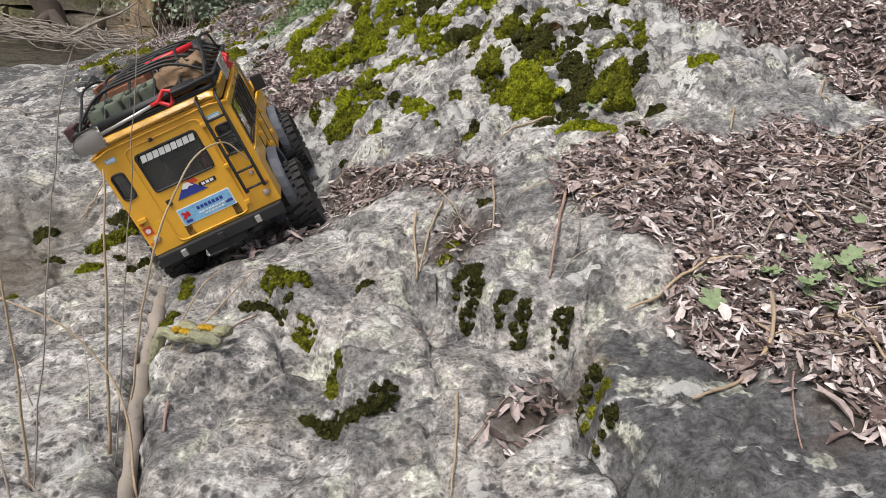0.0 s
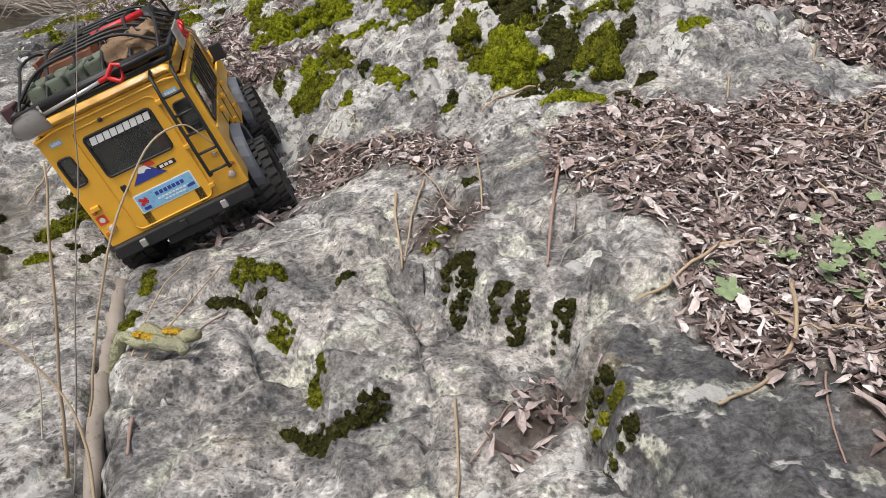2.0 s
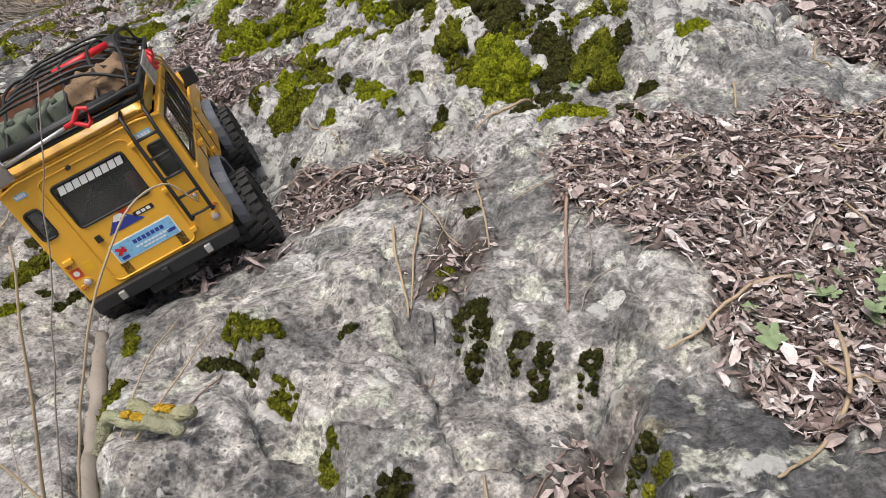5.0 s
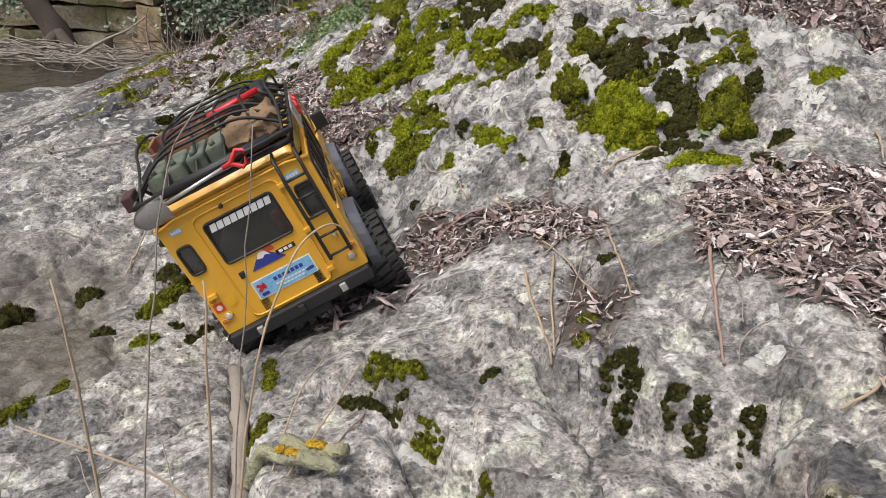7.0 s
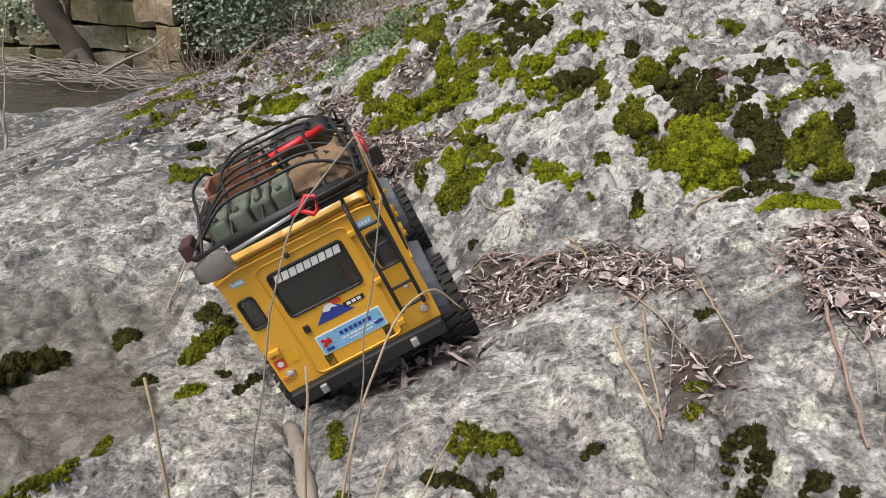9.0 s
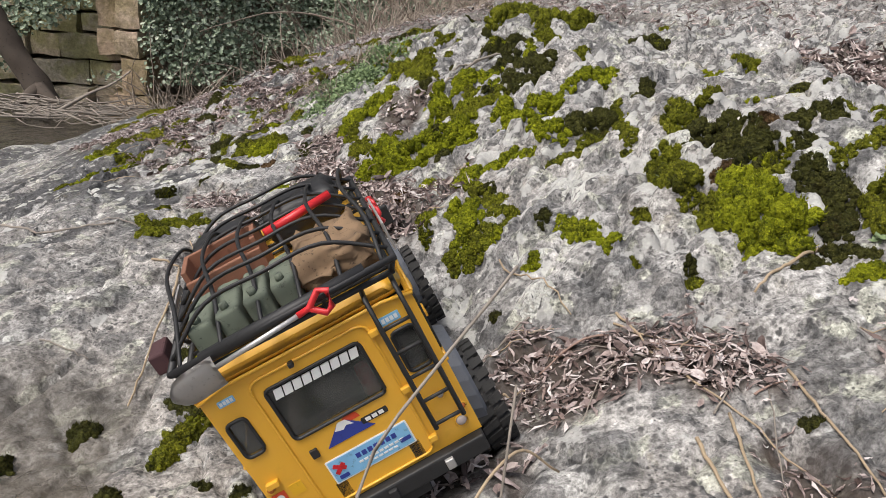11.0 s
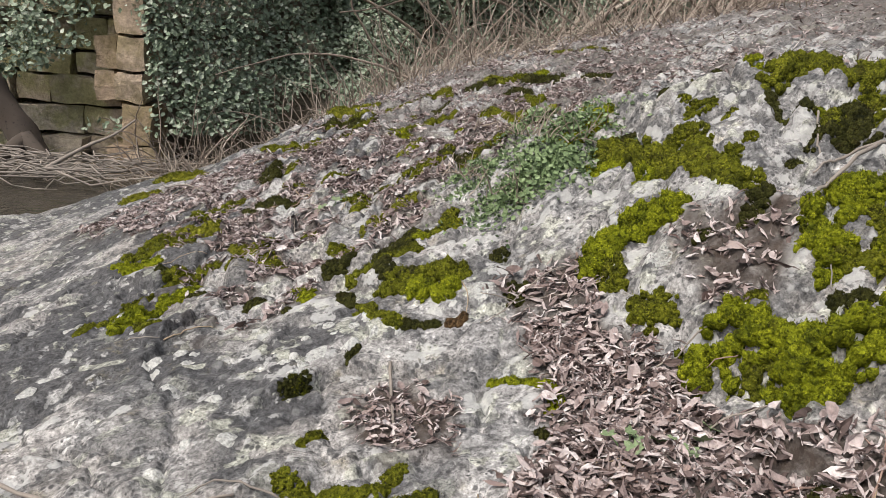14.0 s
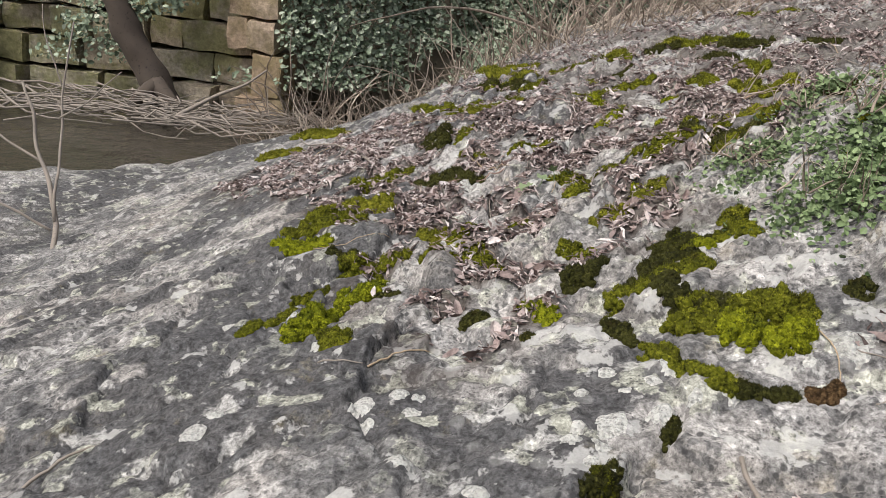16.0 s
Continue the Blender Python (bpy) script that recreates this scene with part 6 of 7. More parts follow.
def bank_depth(x, z):
    return BANK_Y + 0.42 * (z + 0.35) + 0.35 * fbm(x, z, 1.1, 3, 111) + 0.12 * fbm(x, z, 0.3, 3, 113) + 0.9 * smooth(0.5, 3.0, x) - 0.2 * smooth(-2.0, -0.5, x)


bx, bz = np.arange(-14, 14, 0.09), np.arange(-0.8, 7.5, 0.09)
BX, BZ = np.meshgrid(bx, bz)
co = np.stack([BX, bank_depth(BX, BZ), BZ], -1).reshape(-1, 3)
nx = len(bx)
idx = (np.arange(len(bz) - 1)[:, None] * nx + np.arange(nx - 1)[None, :]).reshape(-1)
bank_mesh = from_arrays("bank", co.tolist(), np.stack([idx, idx + 1, idx + nx + 1, idx + nx], 1).tolist(), EARTH, True)
tagged(new("bank", bank_mesh), "steep dark earth bank across the river", "bank", kind="structure")

# rough-squared masonry: courses of uneven blocks, with a pier at the end
wall = tagged(new("masonry_wall"), "old mossy rough-squared stone wall above the river", "stone wall")


def stone(lo, hi, seed, material, parent):
    bm = bmesh.new()
    box(bm, lo, hi)
    bmesh.ops.subdivide_edges(bm, edges=bm.edges[:], cuts=3, use_grid_fill=True)
    mid = (Vector(lo) + Vector(hi)) / 2
    for v in bm.verts:
        d = v.co - mid
        q = Vector([2 * d[i] / (hi[i] - lo[i]) for i in range(3)])
        v.co = mid + d * (1 - 0.035 * max(0.0, q.length - 1.1))
        v.co += Vector(noise.noise_vector(v.co * 6 + Vector((seed * 3.7, 0, 0)))) * 0.028
    return part("stone", bm, material, parent)


z, course = -0.45, 0
while z < 1.5:
    h = bank_rng.uniform(0.16, 0.30)
    x = -6.6 + bank_rng.uniform(0, 0.3)
    while x < -2.62:
        w = bank_rng.uniform(0.22, 0.55)
        y = 6.42 + bank_rng.uniform(-0.06, 0.09) + 0.05 * z
        if bank_rng.random() > 0.05:
            stone((x, y, z), (min(x + w, -2.55) - 0.025, y + 0.45, z + h - 0.022), course * 31 + x, MASONRY, wall)
        x += w
    z += h
    course += 1
pier = tagged(new("stone_pier"), "upright pier of squared warm-coloured stones", "stone pier")
z = -0.45
while z < 1.6:
    h = bank_rng.uniform(0.16, 0.34)
    off = bank_rng.uniform(-0.03, 0.03)
    stone((-2.50 + off, 6.22, z), (-2.31 + off, 6.62, z + h - 0.02), z * 7, PIER, pier)
    if bank_rng.random() < 0.6:
        stone((-2.66 + off, 6.30, z), (-2.52 + off, 6.62, z + h - 0.02), z * 5, PIER, pier)
    z += h


def leaf_cloud(name, centres, normals, size, material, label, category, shape=((0, -0.1), (0.42, 0.25), (0.3, 0.75), (0, 1.0), (-0.3, 0.75), (-0.42, 0.25)), seed=1):
    """Many small leaves as one mesh: each a folded six-point blade."""
    rng = np.random.default_rng(seed)
    n = len(centres)
    a = rng.normal(0, 1, (n, 3)) * 0.55 + normals
    a /= np.linalg.norm(a, axis=1, keepdims=True)
    t = rng.normal(0, 1, (n, 3))
    t -= (t * a).sum(1, keepdims=True) * a
    t /= np.linalg.norm(t, axis=1, keepdims=True)
    b = np.cross(a, t)
    s = size * rng.uniform(0.55, 1.3, (n, 1))
    co, k = [], len(shape)
    for u, v in shape:
        co.append(centres + s * (u * b + v * t + 0.3 * abs(u) * a))
    co = np.stack(co, 1).reshape(-1, 3)
    base = np.arange(n) * k
    faces = []
    for quad in ((0, 1, 2, 3), (0, 3, 4, 5)):
        faces.append(np.stack([base + q for q in quad], 1))
    me = from_arrays(name, co.tolist(), np.concatenate(faces).tolist(), material)
    return tagged(new(name, me), label, category, kind="stuff")


# ivy over the bank, thick in the middle and thin over the wall
n = 120000
ix, iz = bank_rng.uniform(-5.5, 4.0, n), bank_rng.uniform(-0.1, 1.9, n)
thin = np.where(ix < -2.32, 0.55, -0.1)
dens = fbm(ix, iz, 0.55, 3, 121) + 0.55 * smooth(-2.5, -2.2, ix) * (1 - smooth(0.2, 2.0, ix)) * smooth(0.05, 0.35, iz) - 0.25 * smooth(0.3, 0.0, iz)
keep = dens - thin > bank_rng.uniform(-0.75, 0.35, n)
ix, iz = ix[keep], iz[keep]
veil = smooth(-2.35, -1.0, ix)
iy = (1 - veil) * (6.34 + 0.05 * iz) + veil * bank_depth(ix, iz) - bank_rng.uniform(0.02, 0.22, len(ix))
leaf_cloud("ivy", np.stack([ix, iy, iz], 1), np.array([0, -0.7, 0.7]), 0.032, IVY, "grey-green ivy trailing over the far bank", "ivy", seed=4)


def thicket(name, count, root, reach, radius, material, label, seed, steps=9):
    """Tangled bare stems as one mesh. root(rng) gives a foot; each stem arches away from it."""
    rng = np.random.default_rng(seed)
    co, faces = [], []
    for _ in range(count):
        p = np.array(root(rng), float)
        d = np.array([rng.normal(0, 0.7), rng.normal(-0.15, 0.35), rng.uniform(0.4, 1.2)])
        d /= np.linalg.norm(d)
        length, r = reach * rng.uniform(0.4, 1.3), radius * rng.uniform(0.5, 1.5)
        for k in range(steps):
            base = len(co)
            side = np.cross(d, [0.3, 0.9, 0.1])
            side /= np.linalg.norm(side) + 1e-9
            up = np.cross(side, d)
            w = r * (1 - 0.75 * k / steps)
            for a in range(3):
                co.append(p + w * (math.cos(a * 2.094) * side + math.sin(a * 2.094) * up))
            if k:
                for a in range(3):
                    faces.append((base - 3 + a, base - 3 + (a + 1) % 3, base + (a + 1) % 3, base + a))
            p = p + d * length / steps
            d = d + rng.normal(0, 0.16, 3) + np.array([0, 0, -0.10 * k / steps])
            d /= np.linalg.norm(d)
    me = from_arrays(name, [tuple(c) for c in co], faces, material, True)
    return tagged(new(name, me), label, "brush", kind="stuff")


def foot(x0, x1, y0, y1):
    def at(rng):
        x, y = rng.uniform(x0, x1), rng.uniform(y0, y1)
        return x, y, max(float(on_ground(x, y)), WATER) - 0.02
    return at


thicket("bramble", 900, foot(-2.3, 4.5, 5.7, 6.7), 0.6, 0.0055, BRUSH, "tangle of bare brown bramble stems along the bank", 41)
thicket("bramble", 600, foot(-2.2, 1.6, 5.1, 6.0), 0.3, 0.004, BRUSH, "low dry brown brush at the foot of the bank", 43)
thicket("bare_shrub", 130, foot(-0.6, 4.5, 6.2, 7.2), 2.2, 0.012, BRUSH, "tall bare grey shrub stems behind the rocks", 47, 12)
hang = lambda rng: (rng.uniform(-6.5, 4.0), 6.2 + rng.uniform(0, 0.6), rng.uniform(0.8, 2.6))
thicket("hanging_stem", 320, hang, 1.1, 0.006, BRUSH, "bare climbing stems hanging over wall and bank", 53)
# driftwood at the water's edge
raft = lambda rng: (rng.uniform(-3.5, -2.0), rng.uniform(5.15, 5.9), WATER + rng.uniform(0.0, 0.05))


def drift(count, seed):
    rng = np.random.default_rng(seed)
    heap = tagged(new("driftwood_heap"), "heap of bleached sticks washed against the bank", "driftwood")
    for _ in range(count):
        x, y, z = raft(rng)
        a, l = rng.normal(0.1, 0.5), rng.uniform(0.25, 0.9)
        pts = [(x + l * (t - 0.5) * math.cos(a) + rng.normal(0, 0.015), y + l * (t - 0.5) * math.sin(a), z + 0.02 + rng.uniform(0, 0.05) + 0.10 * abs(t - 0.5) * rng.uniform(-0.5, 1)) for t in np.linspace(0, 1, 6)]
        part("stick", tube(pts, [rng.uniform(0.003, 0.008) * (1 - 0.1 * k) for k in range(6)], 5), GREY, heap, "", True)


drift(110, 59)
branch = part("fallen_branch", tube(curve_points([(-2.75, 5.45, -0.29), (-2.62, 5.52, -0.20), (-2.48, 5.6, -0.11), (-2.36, 5.68, -0.05), (-2.25, 5.75, 0.04)], 6), [0.015 - 0.0004 * k for k in range(25)], 8), GREY, smooth_faces=True)
tagged(branch, "long bleached branch leaning over the driftwood", "branch")
# leaning dark trunk before the wall, with roots
trunk = tagged(new("tree"), "dark leaning tree trunk at the foot of the stone wall", "tree")
bm = tube(curve_points([(-2.98, 6.1, -0.45), (-3.05, 6.1, -0.22), (-3.21, 6.1, 0.06), (-3.33, 6.1, 0.32), (-3.55, 6.12, 0.9), (-3.9, 6.2, 2.6)], 6), [0.115 - 0.0025 * k for k in range(31)], 12)
for v in bm.verts:
    v.co += Vector(noise.noise_vector(v.co * 7)) * 0.025 + Vector(noise.noise_vector(v.co * 26)) * 0.010
part("trunk", bm, BARK, trunk, smooth_faces=True)
for dx, dy in ((0.28, -0.12), (-0.22, -0.15)):
    part("root", tube(curve_points([(-3.05, 6.05, -0.16), (-3.02 + dx * 0.5, 6.0 + dy * 0.6, -0.27), (-3.0 + dx, 6.0 + dy, -0.45)], 5), [0.06 - 0.004 * k for k in range(11)], 7), BARK, trunk, smooth_faces=True)

bm = bmesh.new()
bmesh.ops.create_icosphere(bm, subdivisions=5, radius=1.0)
for v in bm.verts:
    v.co *= 1 + 0.22 * noise.fractal(v.co * 2.2, 0.6, 2.1, 5)
    v.co = Vector((v.co.x * 0.75, v.co.y * 0.5, v.co.z * 0.42)) + Vector((-5.2, 6.0, 0.0))
tagged(part("mossy_boulder", bm, OLIVE, smooth_faces=True), "large mossy boulder on the far river bank", "boulder")

# ---- loose things on the rock ----


def lichen(x, y, r):
    """A thin crust of white lichen, lobed at its rim."""
    rng = random.Random(int(x * 9173 + y * 7919))
    bm = bmesh.new()
    n, rings = 22, 3
    phase, stretch, turn = rng.uniform(0, 9), rng.uniform(0.65, 1.0), rng.uniform(0, 3.14)
    loops = []
    for k in range(1, rings + 1):
        loop = []
        for i in range(n):
            a = 2 * math.pi * i / n
            q = r * 1.08 * k / rings * (1 + 0.30 * noise.noise(Vector((math.cos(a) * 1.7 + phase, math.sin(a) * 1.7, phase))) + 0.10 * rng.uniform(-1, 1) * (k == rings))
            u, v = q * math.cos(a), q * math.sin(a) * stretch
            px, py = x + u * math.cos(turn) - v * math.sin(turn), y + u * math.sin(turn) + v * math.cos(turn)
            loop.append(bm.verts.new((px - x, py - y, float(on_ground(px, py)) + (0.0016 if k < rings else -0.0006))))
        loops.append(loop)
    mid = bm.verts.new((0, 0, float(on_ground(x, y)) + 0.002))
    for i in range(n):
        bm.faces.new((mid, loops[0][i], loops[0][(i + 1) % n]))
        for a, b in zip(loops, loops[1:]):
            bm.faces.new((a[i], b[i], b[(i + 1) % n], a[(i + 1) % n]))
    bmesh.ops.recalc_face_normals(bm, faces=bm.faces)
    ob = part("lichen_patch", bm, WHITE_LICHEN, smooth_faces=True)
    ob.location = (x, y, 0)
    return tagged(ob, "white crust of lichen on the grey rock", "lichen", "lichen patches")


lichen(0.176, 0.667, 0.0117)
lichen(0.218, 0.708, 0.0068)
lichen(0.197, 0.716, 0.0043)
lichen(0.218, 0.759, 0.0052)
lichen(-0.012, 0.654, 0.0069)
lichen(-0.008, 0.572, 0.0063)
lichen(0.253, 0.559, 0.0084)
lichen(0.224, 1.198, 0.0134)
lichen(0.126, 1.359, 0.0214)
lichen(0.103, 0.668, 0.0046)
lichen(0.221, 0.683, 0.0036)
lichen(0.127, 0.687, 0.0041)
lichen(0.365, 1.109, 0.0184)
lichen(-1.022, 2.155, 0.0145)
lichen(-0.970, 2.145, 0.0118)
lichen(-0.966, 2.169, 0.0073)
lichen(-1.179, 2.159, 0.0117)
lichen(-1.191, 2.130, 0.0140)
lichen(-0.971, 2.055, 0.0127)
lichen(-0.813, 2.094, 0.0071)
lichen(-0.774, 2.198, 0.0099)
lichen(-0.763, 2.154, 0.0077)
lichen(-0.734, 2.168, 0.0109)
lichen(-0.796, 2.063, 0.0117)
lichen(-0.735, 2.114, 0.0148)
lichen(-0.710, 2.192, 0.0187)
lichen(-1.124, 2.393, 0.0118)
lichen(-0.806, 2.039, 0.0093)
lichen(-0.705, 2.127, 0.0070)
lichen(-0.885, 2.216, 0.0063)
lichen(-0.804, 2.159, 0.0071)
lichen(-0.902, 2.013, 0.0129)
lichen(-0.695, 2.085, 0.0050)
lichen(-0.526, 2.406, 0.0111)
lichen(-0.615, 2.377, 0.0121)
lichen(-0.552, 2.168, 0.0140)
lichen(-0.956, 2.989, 0.0285)
lichen(-0.551, 2.633, 0.0282)
lichen(-0.761, 3.211, 0.0352)
lichen(-0.834, 2.896, 0.0156)
lichen(-0.414, 4.447, 0.0465)
lichen(-0.880, 2.267, 0.0053)
lichen(-1.115, 2.341, 0.0075)
lichen(-0.951, 2.278, 0.0061)
lichen(-0.591, 2.168, 0.0063)
lichen(-1.012, 2.130, 0.0082)
lichen(-0.964, 2.050, 0.0097)
lichen(-1.024, 2.158, 0.0162)
lichen(-0.915, 1.926, 0.0086)
lichen(-0.979, 1.891, 0.0057)
lichen(-0.987, 2.173, 0.0108)
lichen(-0.866, 1.920, 0.0126)
lichen(-0.823, 2.067, 0.0095)
lichen(-0.782, 2.101, 0.0211)
lichen(-0.547, 2.182, 0.0205)
lichen(-0.586, 1.934, 0.0096)
lichen(-0.540, 1.866, 0.0090)
lichen(-1.175, 2.444, 0.0103)
lichen(-1.274, 2.461, 0.0107)
lichen(-1.123, 2.380, 0.0130)
lichen(-0.542, 2.600, 0.0276)
lichen(-0.517, 2.402, 0.0080)
lichen(-0.672, 2.136, 0.0132)
lichen(-0.644, 1.506, 0.0094)
lichen(-0.788, 1.463, 0.0078)
lichen(-0.805, 1.333, 0.0072)
lichen(-0.593, 1.323, 0.0146)
lichen(-0.094, 1.155, 0.0166)
lichen(0.159, 1.693, 0.0233)
lichen(0.148, 1.525, 0.0255)
lichen(0.150, 1.338, 0.0248)
lichen(-0.242, 2.115, 0.0294)
lichen(-0.334, 2.069, 0.0167)
lichen(0.341, 1.758, 0.0537)
lichen(-0.014, 1.404, 0.0174)
lichen(-0.195, 1.393, 0.0070)
lichen(-0.027, 1.215, 0.0144)
lichen(-0.121, 1.395, 0.0085)
lichen(-0.097, 1.276, 0.0113)
lichen(-0.075, 1.233, 0.0060)
lichen(-0.208, 1.549, 0.0211)
lichen(-0.011, 0.651, 0.0069)
lichen(0.223, 0.700, 0.0072)
lichen(0.199, 0.712, 0.0044)
lichen(0.130, 1.344, 0.0251)
lichen(0.228, 1.183, 0.0139)
lichen(-0.091, 1.158, 0.0198)
lichen(-0.004, 1.369, 0.0390)
lichen(-0.037, 1.232, 0.0123)
lichen(0.370, 1.075, 0.0183)
lichen(0.252, 0.870, 0.0053)


def lying(line, radius, material, lift=0.0, sides=10, rough=0.15):
    pts = curve_points([(x, y, float(on_ground(x, y)) + lift) for x, y in line], 8)
    n = len(pts)
    top = max
    out = []
    for i, p in enumerate(pts):
        out.append((p.x, p.y, top(p.z, float(on_ground(p.x, p.y)) + lift) + radius * 0.6))
    bm = tube(out, [radius * (1 - 0.25 * i / n) for i in range(n)], sides)
    for v in bm.verts:
        v.co += Vector(noise.noise_vector(v.co * 60)) * radius * rough
    return bm


log = part("fallen_branch", lying([(-0.335, 0.90), (-0.300, 0.79), (-0.272, 0.68), (-0.243, 0.575), (-0.20, 0.435), (-0.18, 0.36)], 0.0085, GREY, 0.012, 10, 0.45), GREY, smooth_faces=True)
tagged(log, "weathered grey branch lying in a fissure of the rock", "branch")
for k, line in enumerate(([(-0.262, 0.645), (-0.215, 0.618), (-0.172, 0.592)], [(-0.222, 0.640), (-0.195, 0.625), (-0.168, 0.612)])):
    ob = tagged(part("broken_stick", lying(line, 0.0070, PALE_BARK, 0.012, 9, 0.25), PALE_BARK, smooth_faces=True), "short broken stick crusted with yellow and grey lichen", "stick", "lichen-crusted sticks")
    for u in (0.45, 0.55, 0.62):
        a, b = Vector((*line[0], 0)), Vector((*line[-1], 0))
        p = a.lerp(b, u)
        bm = bmesh.new()
        bmesh.ops.create_icosphere(bm, subdivisions=3, radius=0.0045)
        for v in bm.verts:
            v.co *= 1 + 0.4 * noise.noise(v.co * 420)
            v.co.z *= 0.5
        bm.transform(Matrix.Translation((p.x, p.y, float(on_ground(p.x, p.y)) + 0.0245)))
        part("lichen_crust", bm, GOLD_LICHEN, ob, "orange-yellow lichen crust", True)

# dry weed stems standing by the branch
weed = tagged(new("dry_weed"), "tall dry leafless weed stems rising from the fissure", "weed")
UPRIGHT = [
    ([(-0.252, 0.53, 0.16), (-0.252, 0.545, 0.29), (-0.254, 0.562, 0.415)], 0.0022),
    ([(-0.245, 0.55, 0.17), (-0.236, 0.60, 0.31), (-0.215, 0.64, 0.395), (-0.19, 0.665, 0.418), (-0.165, 0.675, 0.40)], 0.0017),
    ([(-0.235, 0.50, 0.16), (-0.225, 0.53, 0.35), (-0.214, 0.545, 0.52)], 0.0010),
    ([(-0.29, 0.47, 0.15), (-0.30, 0.49, 0.30), (-0.315, 0.50, 0.44)], 0.0018),
    ([(-0.285, 0.46, 0.15), (-0.272, 0.50, 0.36), (-0.255, 0.52, 0.50), (-0.22, 0.53, 0.56)], 0.0010),
    ([(-0.19, 0.44, 0.16), (-0.225, 0.50, 0.25), (-0.29, 0.52, 0.30), (-0.37, 0.53, 0.32)], 0.0017),
    ([(-0.27, 0.42, 0.13), (-0.32, 0.48, 0.22), (-0.38, 0.52, 0.27)], 0.0015),
]
ARCHING = [
    ([(-0.25, 0.57, 0.16), (-0.20, 0.63, 0.24), (-0.165, 0.70, 0.275)], 0.0018),
    ([(-0.24, 0.57, 0.16), (-0.22, 0.66, 0.25), (-0.20, 0.72, 0.27)], 0.0016),
    ([(-0.33, 0.44, 0.12), (-0.345, 0.46, 0.26), (-0.35, 0.48, 0.36)], 0.0013),
    ([(-0.22, 0.41, 0.15), (-0.27, 0.44, 0.20), (-0.33, 0.45, 0.215), (-0.39, 0.47, 0.19)], 0.0014),
    ([(-0.26, 0.50, 0.15), (-0.30, 0.60, 0.19), (-0.33, 0.66, 0.21)], 0.0012),
    ([(-0.30, 0.52, 0.14), (-0.36, 0.60, 0.17), (-0.43, 0.70, 0.16)], 0.0014),
    ([(-0.36, 0.56, 0.13), (-0.40, 0.66, 0.15), (-0.36, 0.75, 0.16)], 0.0011),
]
for pts, r in UPRIGHT + ARCHING:
    r = r * 0.72
    c = curve_points(pts, 7)
    c = [p + Vector(noise.noise_vector(p * 25)) * 0.003 for p in c]
    c[0].z = min(c[0].z, float(on_ground(c[0].x, c[0].y)))
    part("stem", tube(c, [r * (1 - 0.5 * i / len(c)) for i in range(len(c))], 6), STRAW if r > 0.00115 else GREY, weed, "", True)


def herb(x, y, count, spread_x, spread_y, size, tall, material, label, seed, round_leaf=True):
    """A low plant: stalks with a lobed leaf on each."""
    rng = random.Random(seed)
    plant = tagged(new("herb"), label, "herb", "green herbs among the leaves")
    for _ in range(count):
        px, py = x + rng.gauss(0, spread_x), y + rng.gauss(0, spread_y)
        z = float(on_ground(px, py))
        top = Vector((px + rng.gauss(0, 0.008), py + rng.gauss(0, 0.008), z + tall * rng.uniform(0.5, 1.3)))
        part("stalk", tube([(px, py, z - 0.002), tuple((Vector((px, py, z)) + top) / 2 + Vector((0.002, 0, 0))), tuple(top)], [0.0008] * 3, 5), HERB, plant)
        bm = bmesh.new()
        s = size * rng.uniform(0.6, 1.3)
        mid = bm.verts.new((0, 0, 0))
        n = 20
        rim = []
        for i in range(n):
            a = 2 * math.pi * i / n
            q = s * (1 + 0.22 * math.cos(5 * a)) * (0.55 if abs(a - math.pi) < 0.2 else 1) if round_leaf else s * (0.35 + 0.65 * abs(math.cos(a)))
            rim.append(bm.verts.new((q * math.cos(a), q * math.sin(a), 0.12 * s * math.cos(5 * a) + 0.1 * s)))
        for i in range(n):
            bm.faces.new((mid, rim[i], rim[(i + 1) % n]))
        bm.transform(Matrix.Translation(top) @ Euler((rng.gauss(0.25, 0.3), rng.gauss(0, 0.3), rng.uniform(0, 6.28))).to_matrix().to_4x4())
        part("leaf", bm, material, plant, "", True)
    return plant


herb(0.378, 0.575, 32, 0.024, 0.024, 0.0062, 0.020, CLOVER, "soft green lobed leaves sprouting through dry litter", 3)
herb(0.318, 0.600, 7, 0.012, 0.012, 0.0085, 0.014, CLOVER, "small green seedlings in the leaf litter", 4)
herb(0.262, 0.592, 3, 0.006, 0.006, 0.0085, 0.010, CLOVER, "small green seedlings in the leaf litter", 5)
herb(0.43, 0.70, 3, 0.012, 0.012, 0.0075, 0.012, CLOVER, "small green seedlings in the leaf litter", 6)
herb(-0.43, 1.79, 8, 0.020, 0.010, 0.008, 0.015, CLOVER, "small green seedlings among dry leaves", 7)
herb(-0.385, 1.775, 6, 0.014, 0.010, 0.008, 0.015, CLOVER, "small green seedlings among dry leaves", 8)
herb(-0.43, 1.60, 5, 0.008, 0.015, 0.006, 0.03, CLOVER, "narrow green blades among dry leaves", 9, False)
herb(0.10, 1.30, 4, 0.01, 0.01, 0.007, 0.012, CLOVER, "small green rosette beside the moss", 10)
herb(0.24, 1.06, 4, 0.012, 0.008, 0.007, 0.010, CLOVER, "small green rosette beside the moss", 11)
herb(-0.82, 2.86, 5, 0.02, 0.02, 0.014, 0.02, CLOVER, "pale green rosette on the slope", 12)
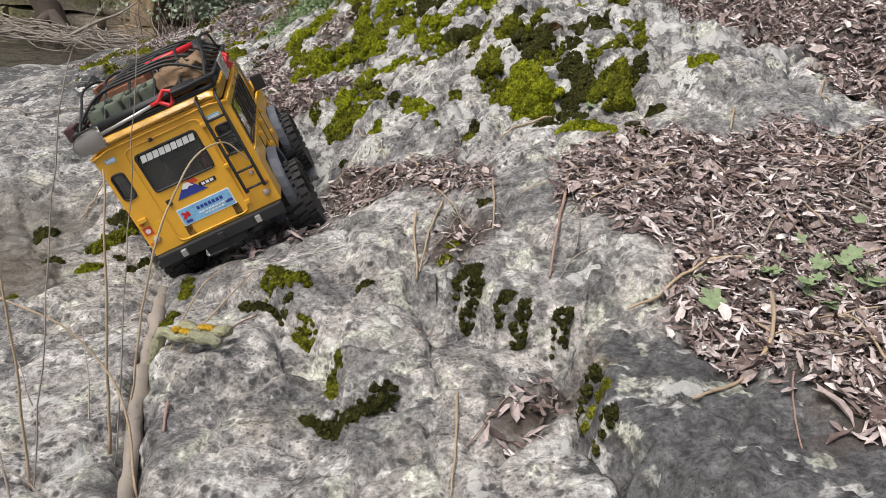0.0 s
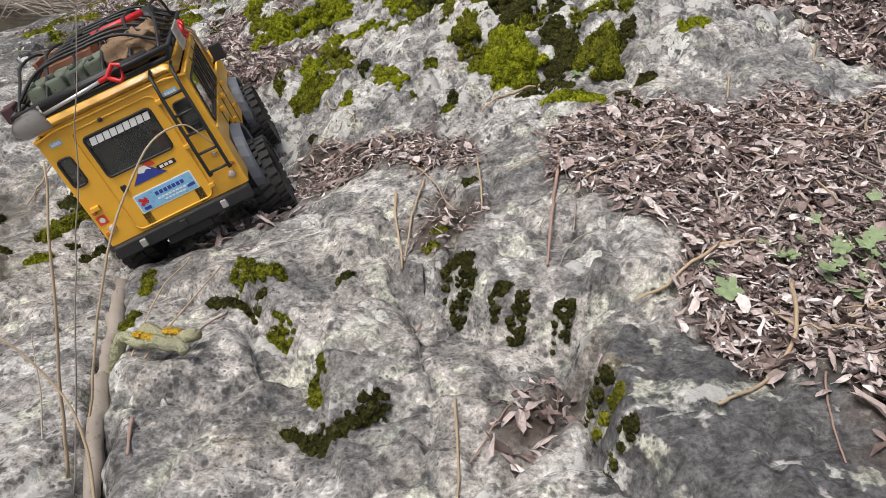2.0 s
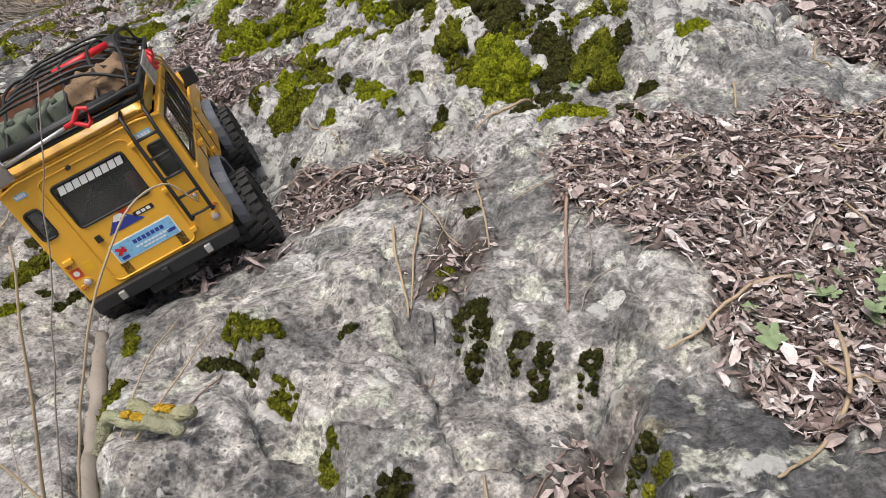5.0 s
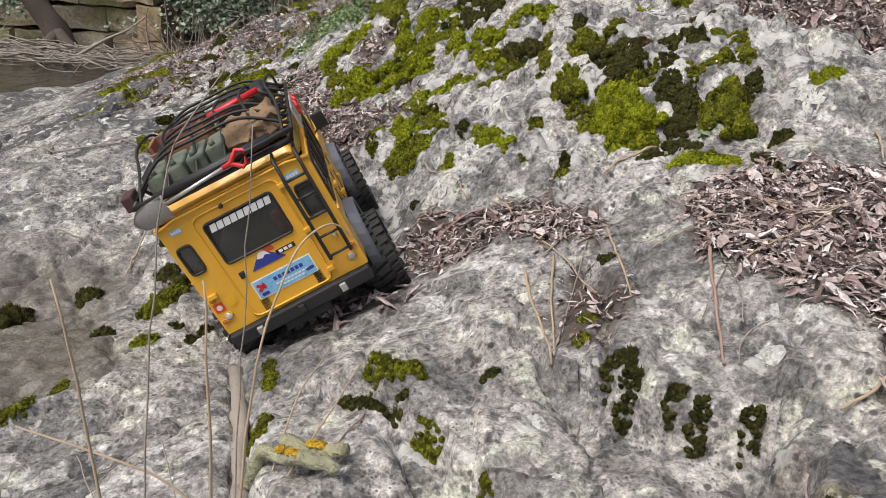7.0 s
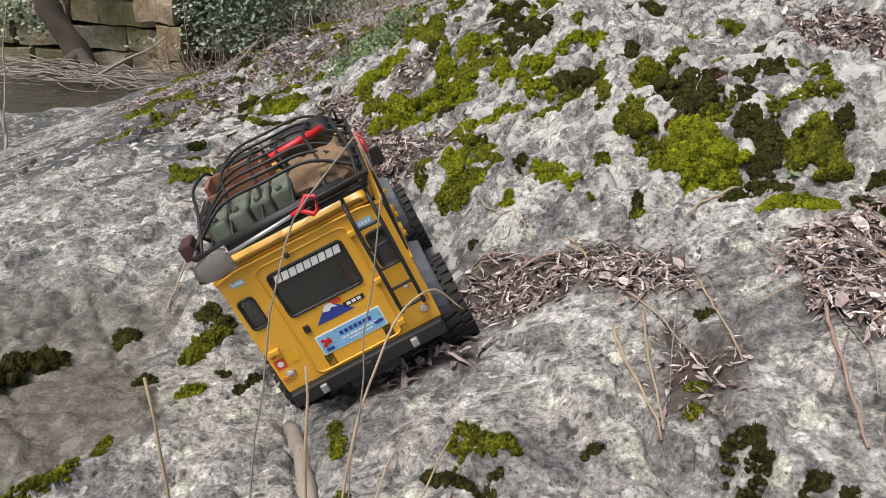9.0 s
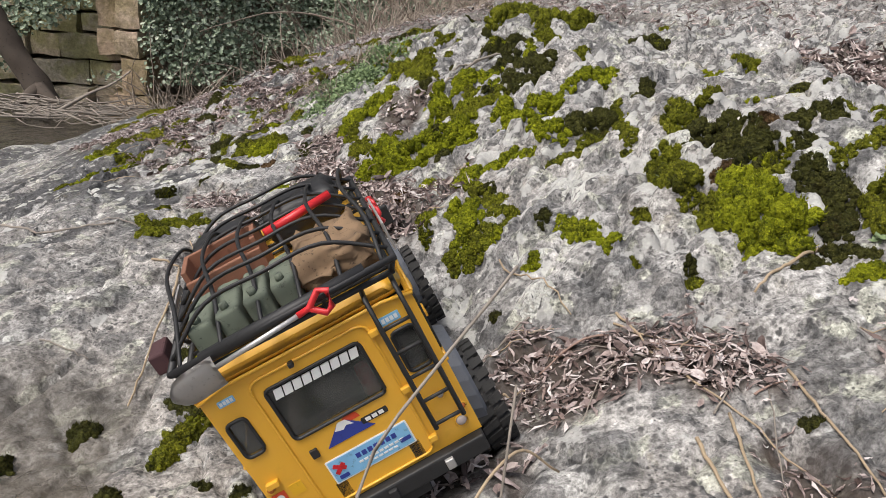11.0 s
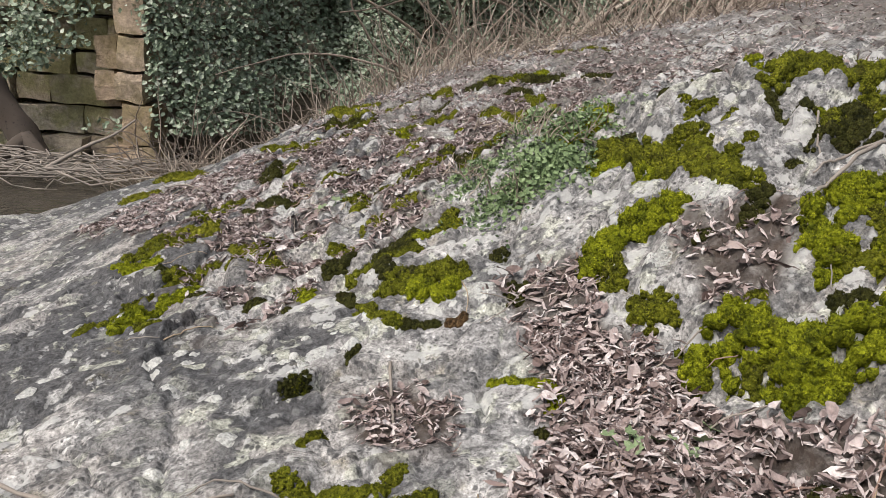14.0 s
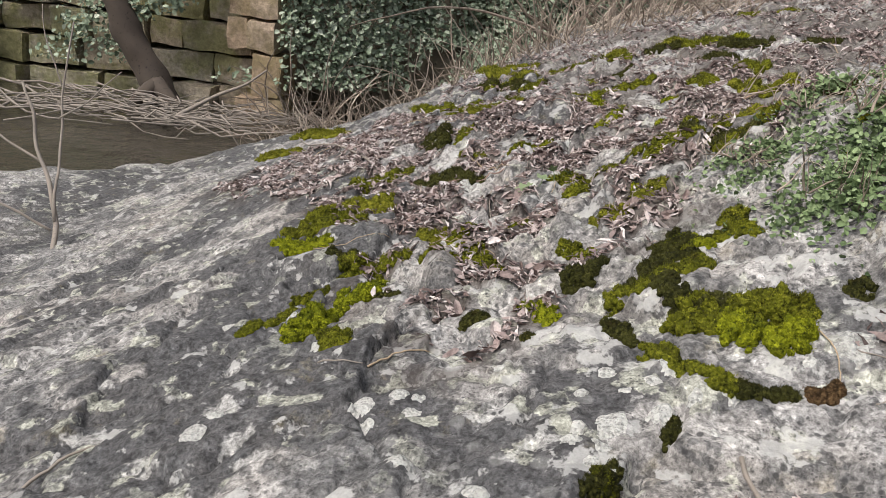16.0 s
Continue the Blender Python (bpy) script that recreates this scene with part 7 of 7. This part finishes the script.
# low bushy plants
bush_rng = np.random.default_rng(77)
for x, y, rx, ry, tall, count in ((-0.43, 2.46, 0.10, 0.09, 0.055, 2600), (-0.35, 2.58, 0.09, 0.09, 0.05, 1500), (-0.50, 2.66, 0.08, 0.08, 0.03, 800), (-0.38, 2.80, 0.09, 0.09, 0.04, 900), (-0.17, 2.95, 0.10, 0.10, 0.03, 500)):
    q = np.stack([bush_rng.normal(x, rx * 0.55, count), bush_rng.normal(y, ry * 0.55, count)], 1)
    dome = np.exp(-(((q[:, 0] - x) / rx) ** 2 + ((q[:, 1] - y) / ry) ** 2))
    z = on_ground(q[:, 0], q[:, 1]) + tall * dome * bush_rng.uniform(0.1, 1.0, count)
    leaf_cloud("creeping_plant", np.stack([q[:, 0], q[:, 1], z], 1), np.array([0, -0.3, 0.8]), 0.0085, HERB, "low mat of small dusty green leaves", "plant", seed=int(count))
    thicket("creeping_plant_stem", 60, (lambda rng, x=x, y=y, rx=rx: (x + rng.normal(0, rx * 0.5), y + rng.normal(0, rx * 0.5), float(on_ground(x, y)))), tall * 1.5, 0.0016, BRUSH, "thin dry stems among small green leaves", int(count) + 1, 6)
# a few large single leaves
for x, y, s, turn, up in ((0.175, 0.985, 0.030, 0.4, 1), (-0.23, 1.04, 0.03, 2.0, 0), (0.105, 1.06, 0.028, 1.1, 0), (0.36, 0.80, 0.034, 0.2, 0), (0.31, 0.55, 0.035, 2.6, 1), (-0.16, 0.80, 0.026, 0.3, 0), (-0.49, 1.21, 0.035, 0.1, 0)):
    ob = new("leaf", LEAF_MESHES[14 + int(x * 100) % 3])
    ob.matrix_world = Matrix.Translation((x, y, float(on_ground(x, y)) + 0.008)) @ Euler((0.5 * up, 0.2, turn)).to_matrix().to_4x4() @ Matrix.Scale(s, 4)
    tagged(ob, "single broad curled brown leaf on the rock", "leaf", "single dry leaves")

# bare shrub at the water's edge
shrub = tagged(new("riverside_shrub"), "bare forked shrub with grey stems beside the water", "shrub")
for pts, r in (([(-2.06, 3.28, -0.27), (-2.12, 3.40, -0.12), (-2.22, 3.50, 0.0), (-2.30, 3.58, 0.18)], 0.014),
               ([(-2.10, 3.36, -0.16), (-2.14, 3.48, 0.02), (-2.16, 3.55, 0.18), (-2.14, 3.6, 0.36)], 0.008),
               ([(-2.20, 3.48, -0.03), (-2.32, 3.50, 0.02), (-2.42, 3.55, 0.06)], 0.007),
               ([(-2.15, 3.50, 0.10), (-2.08, 3.55, 0.16), (-2.0, 3.58, 0.24)], 0.005),
               ([(-2.10, 3.34, -0.18), (-2.25, 3.34, -0.12), (-2.38, 3.36, -0.10)], 0.007),
               ([(-2.16, 3.55, 0.18), (-2.22, 3.58, 0.30), (-2.24, 3.6, 0.40)], 0.004)):
    c = [p + Vector(noise.noise_vector(p * 9)) * 0.012 for p in curve_points(pts, 6)]
    part("stem", tube(c, [0.6 * r * (1 - 0.55 * i / len(c)) for i in range(len(c))], 6), GREY, shrub, "", True)
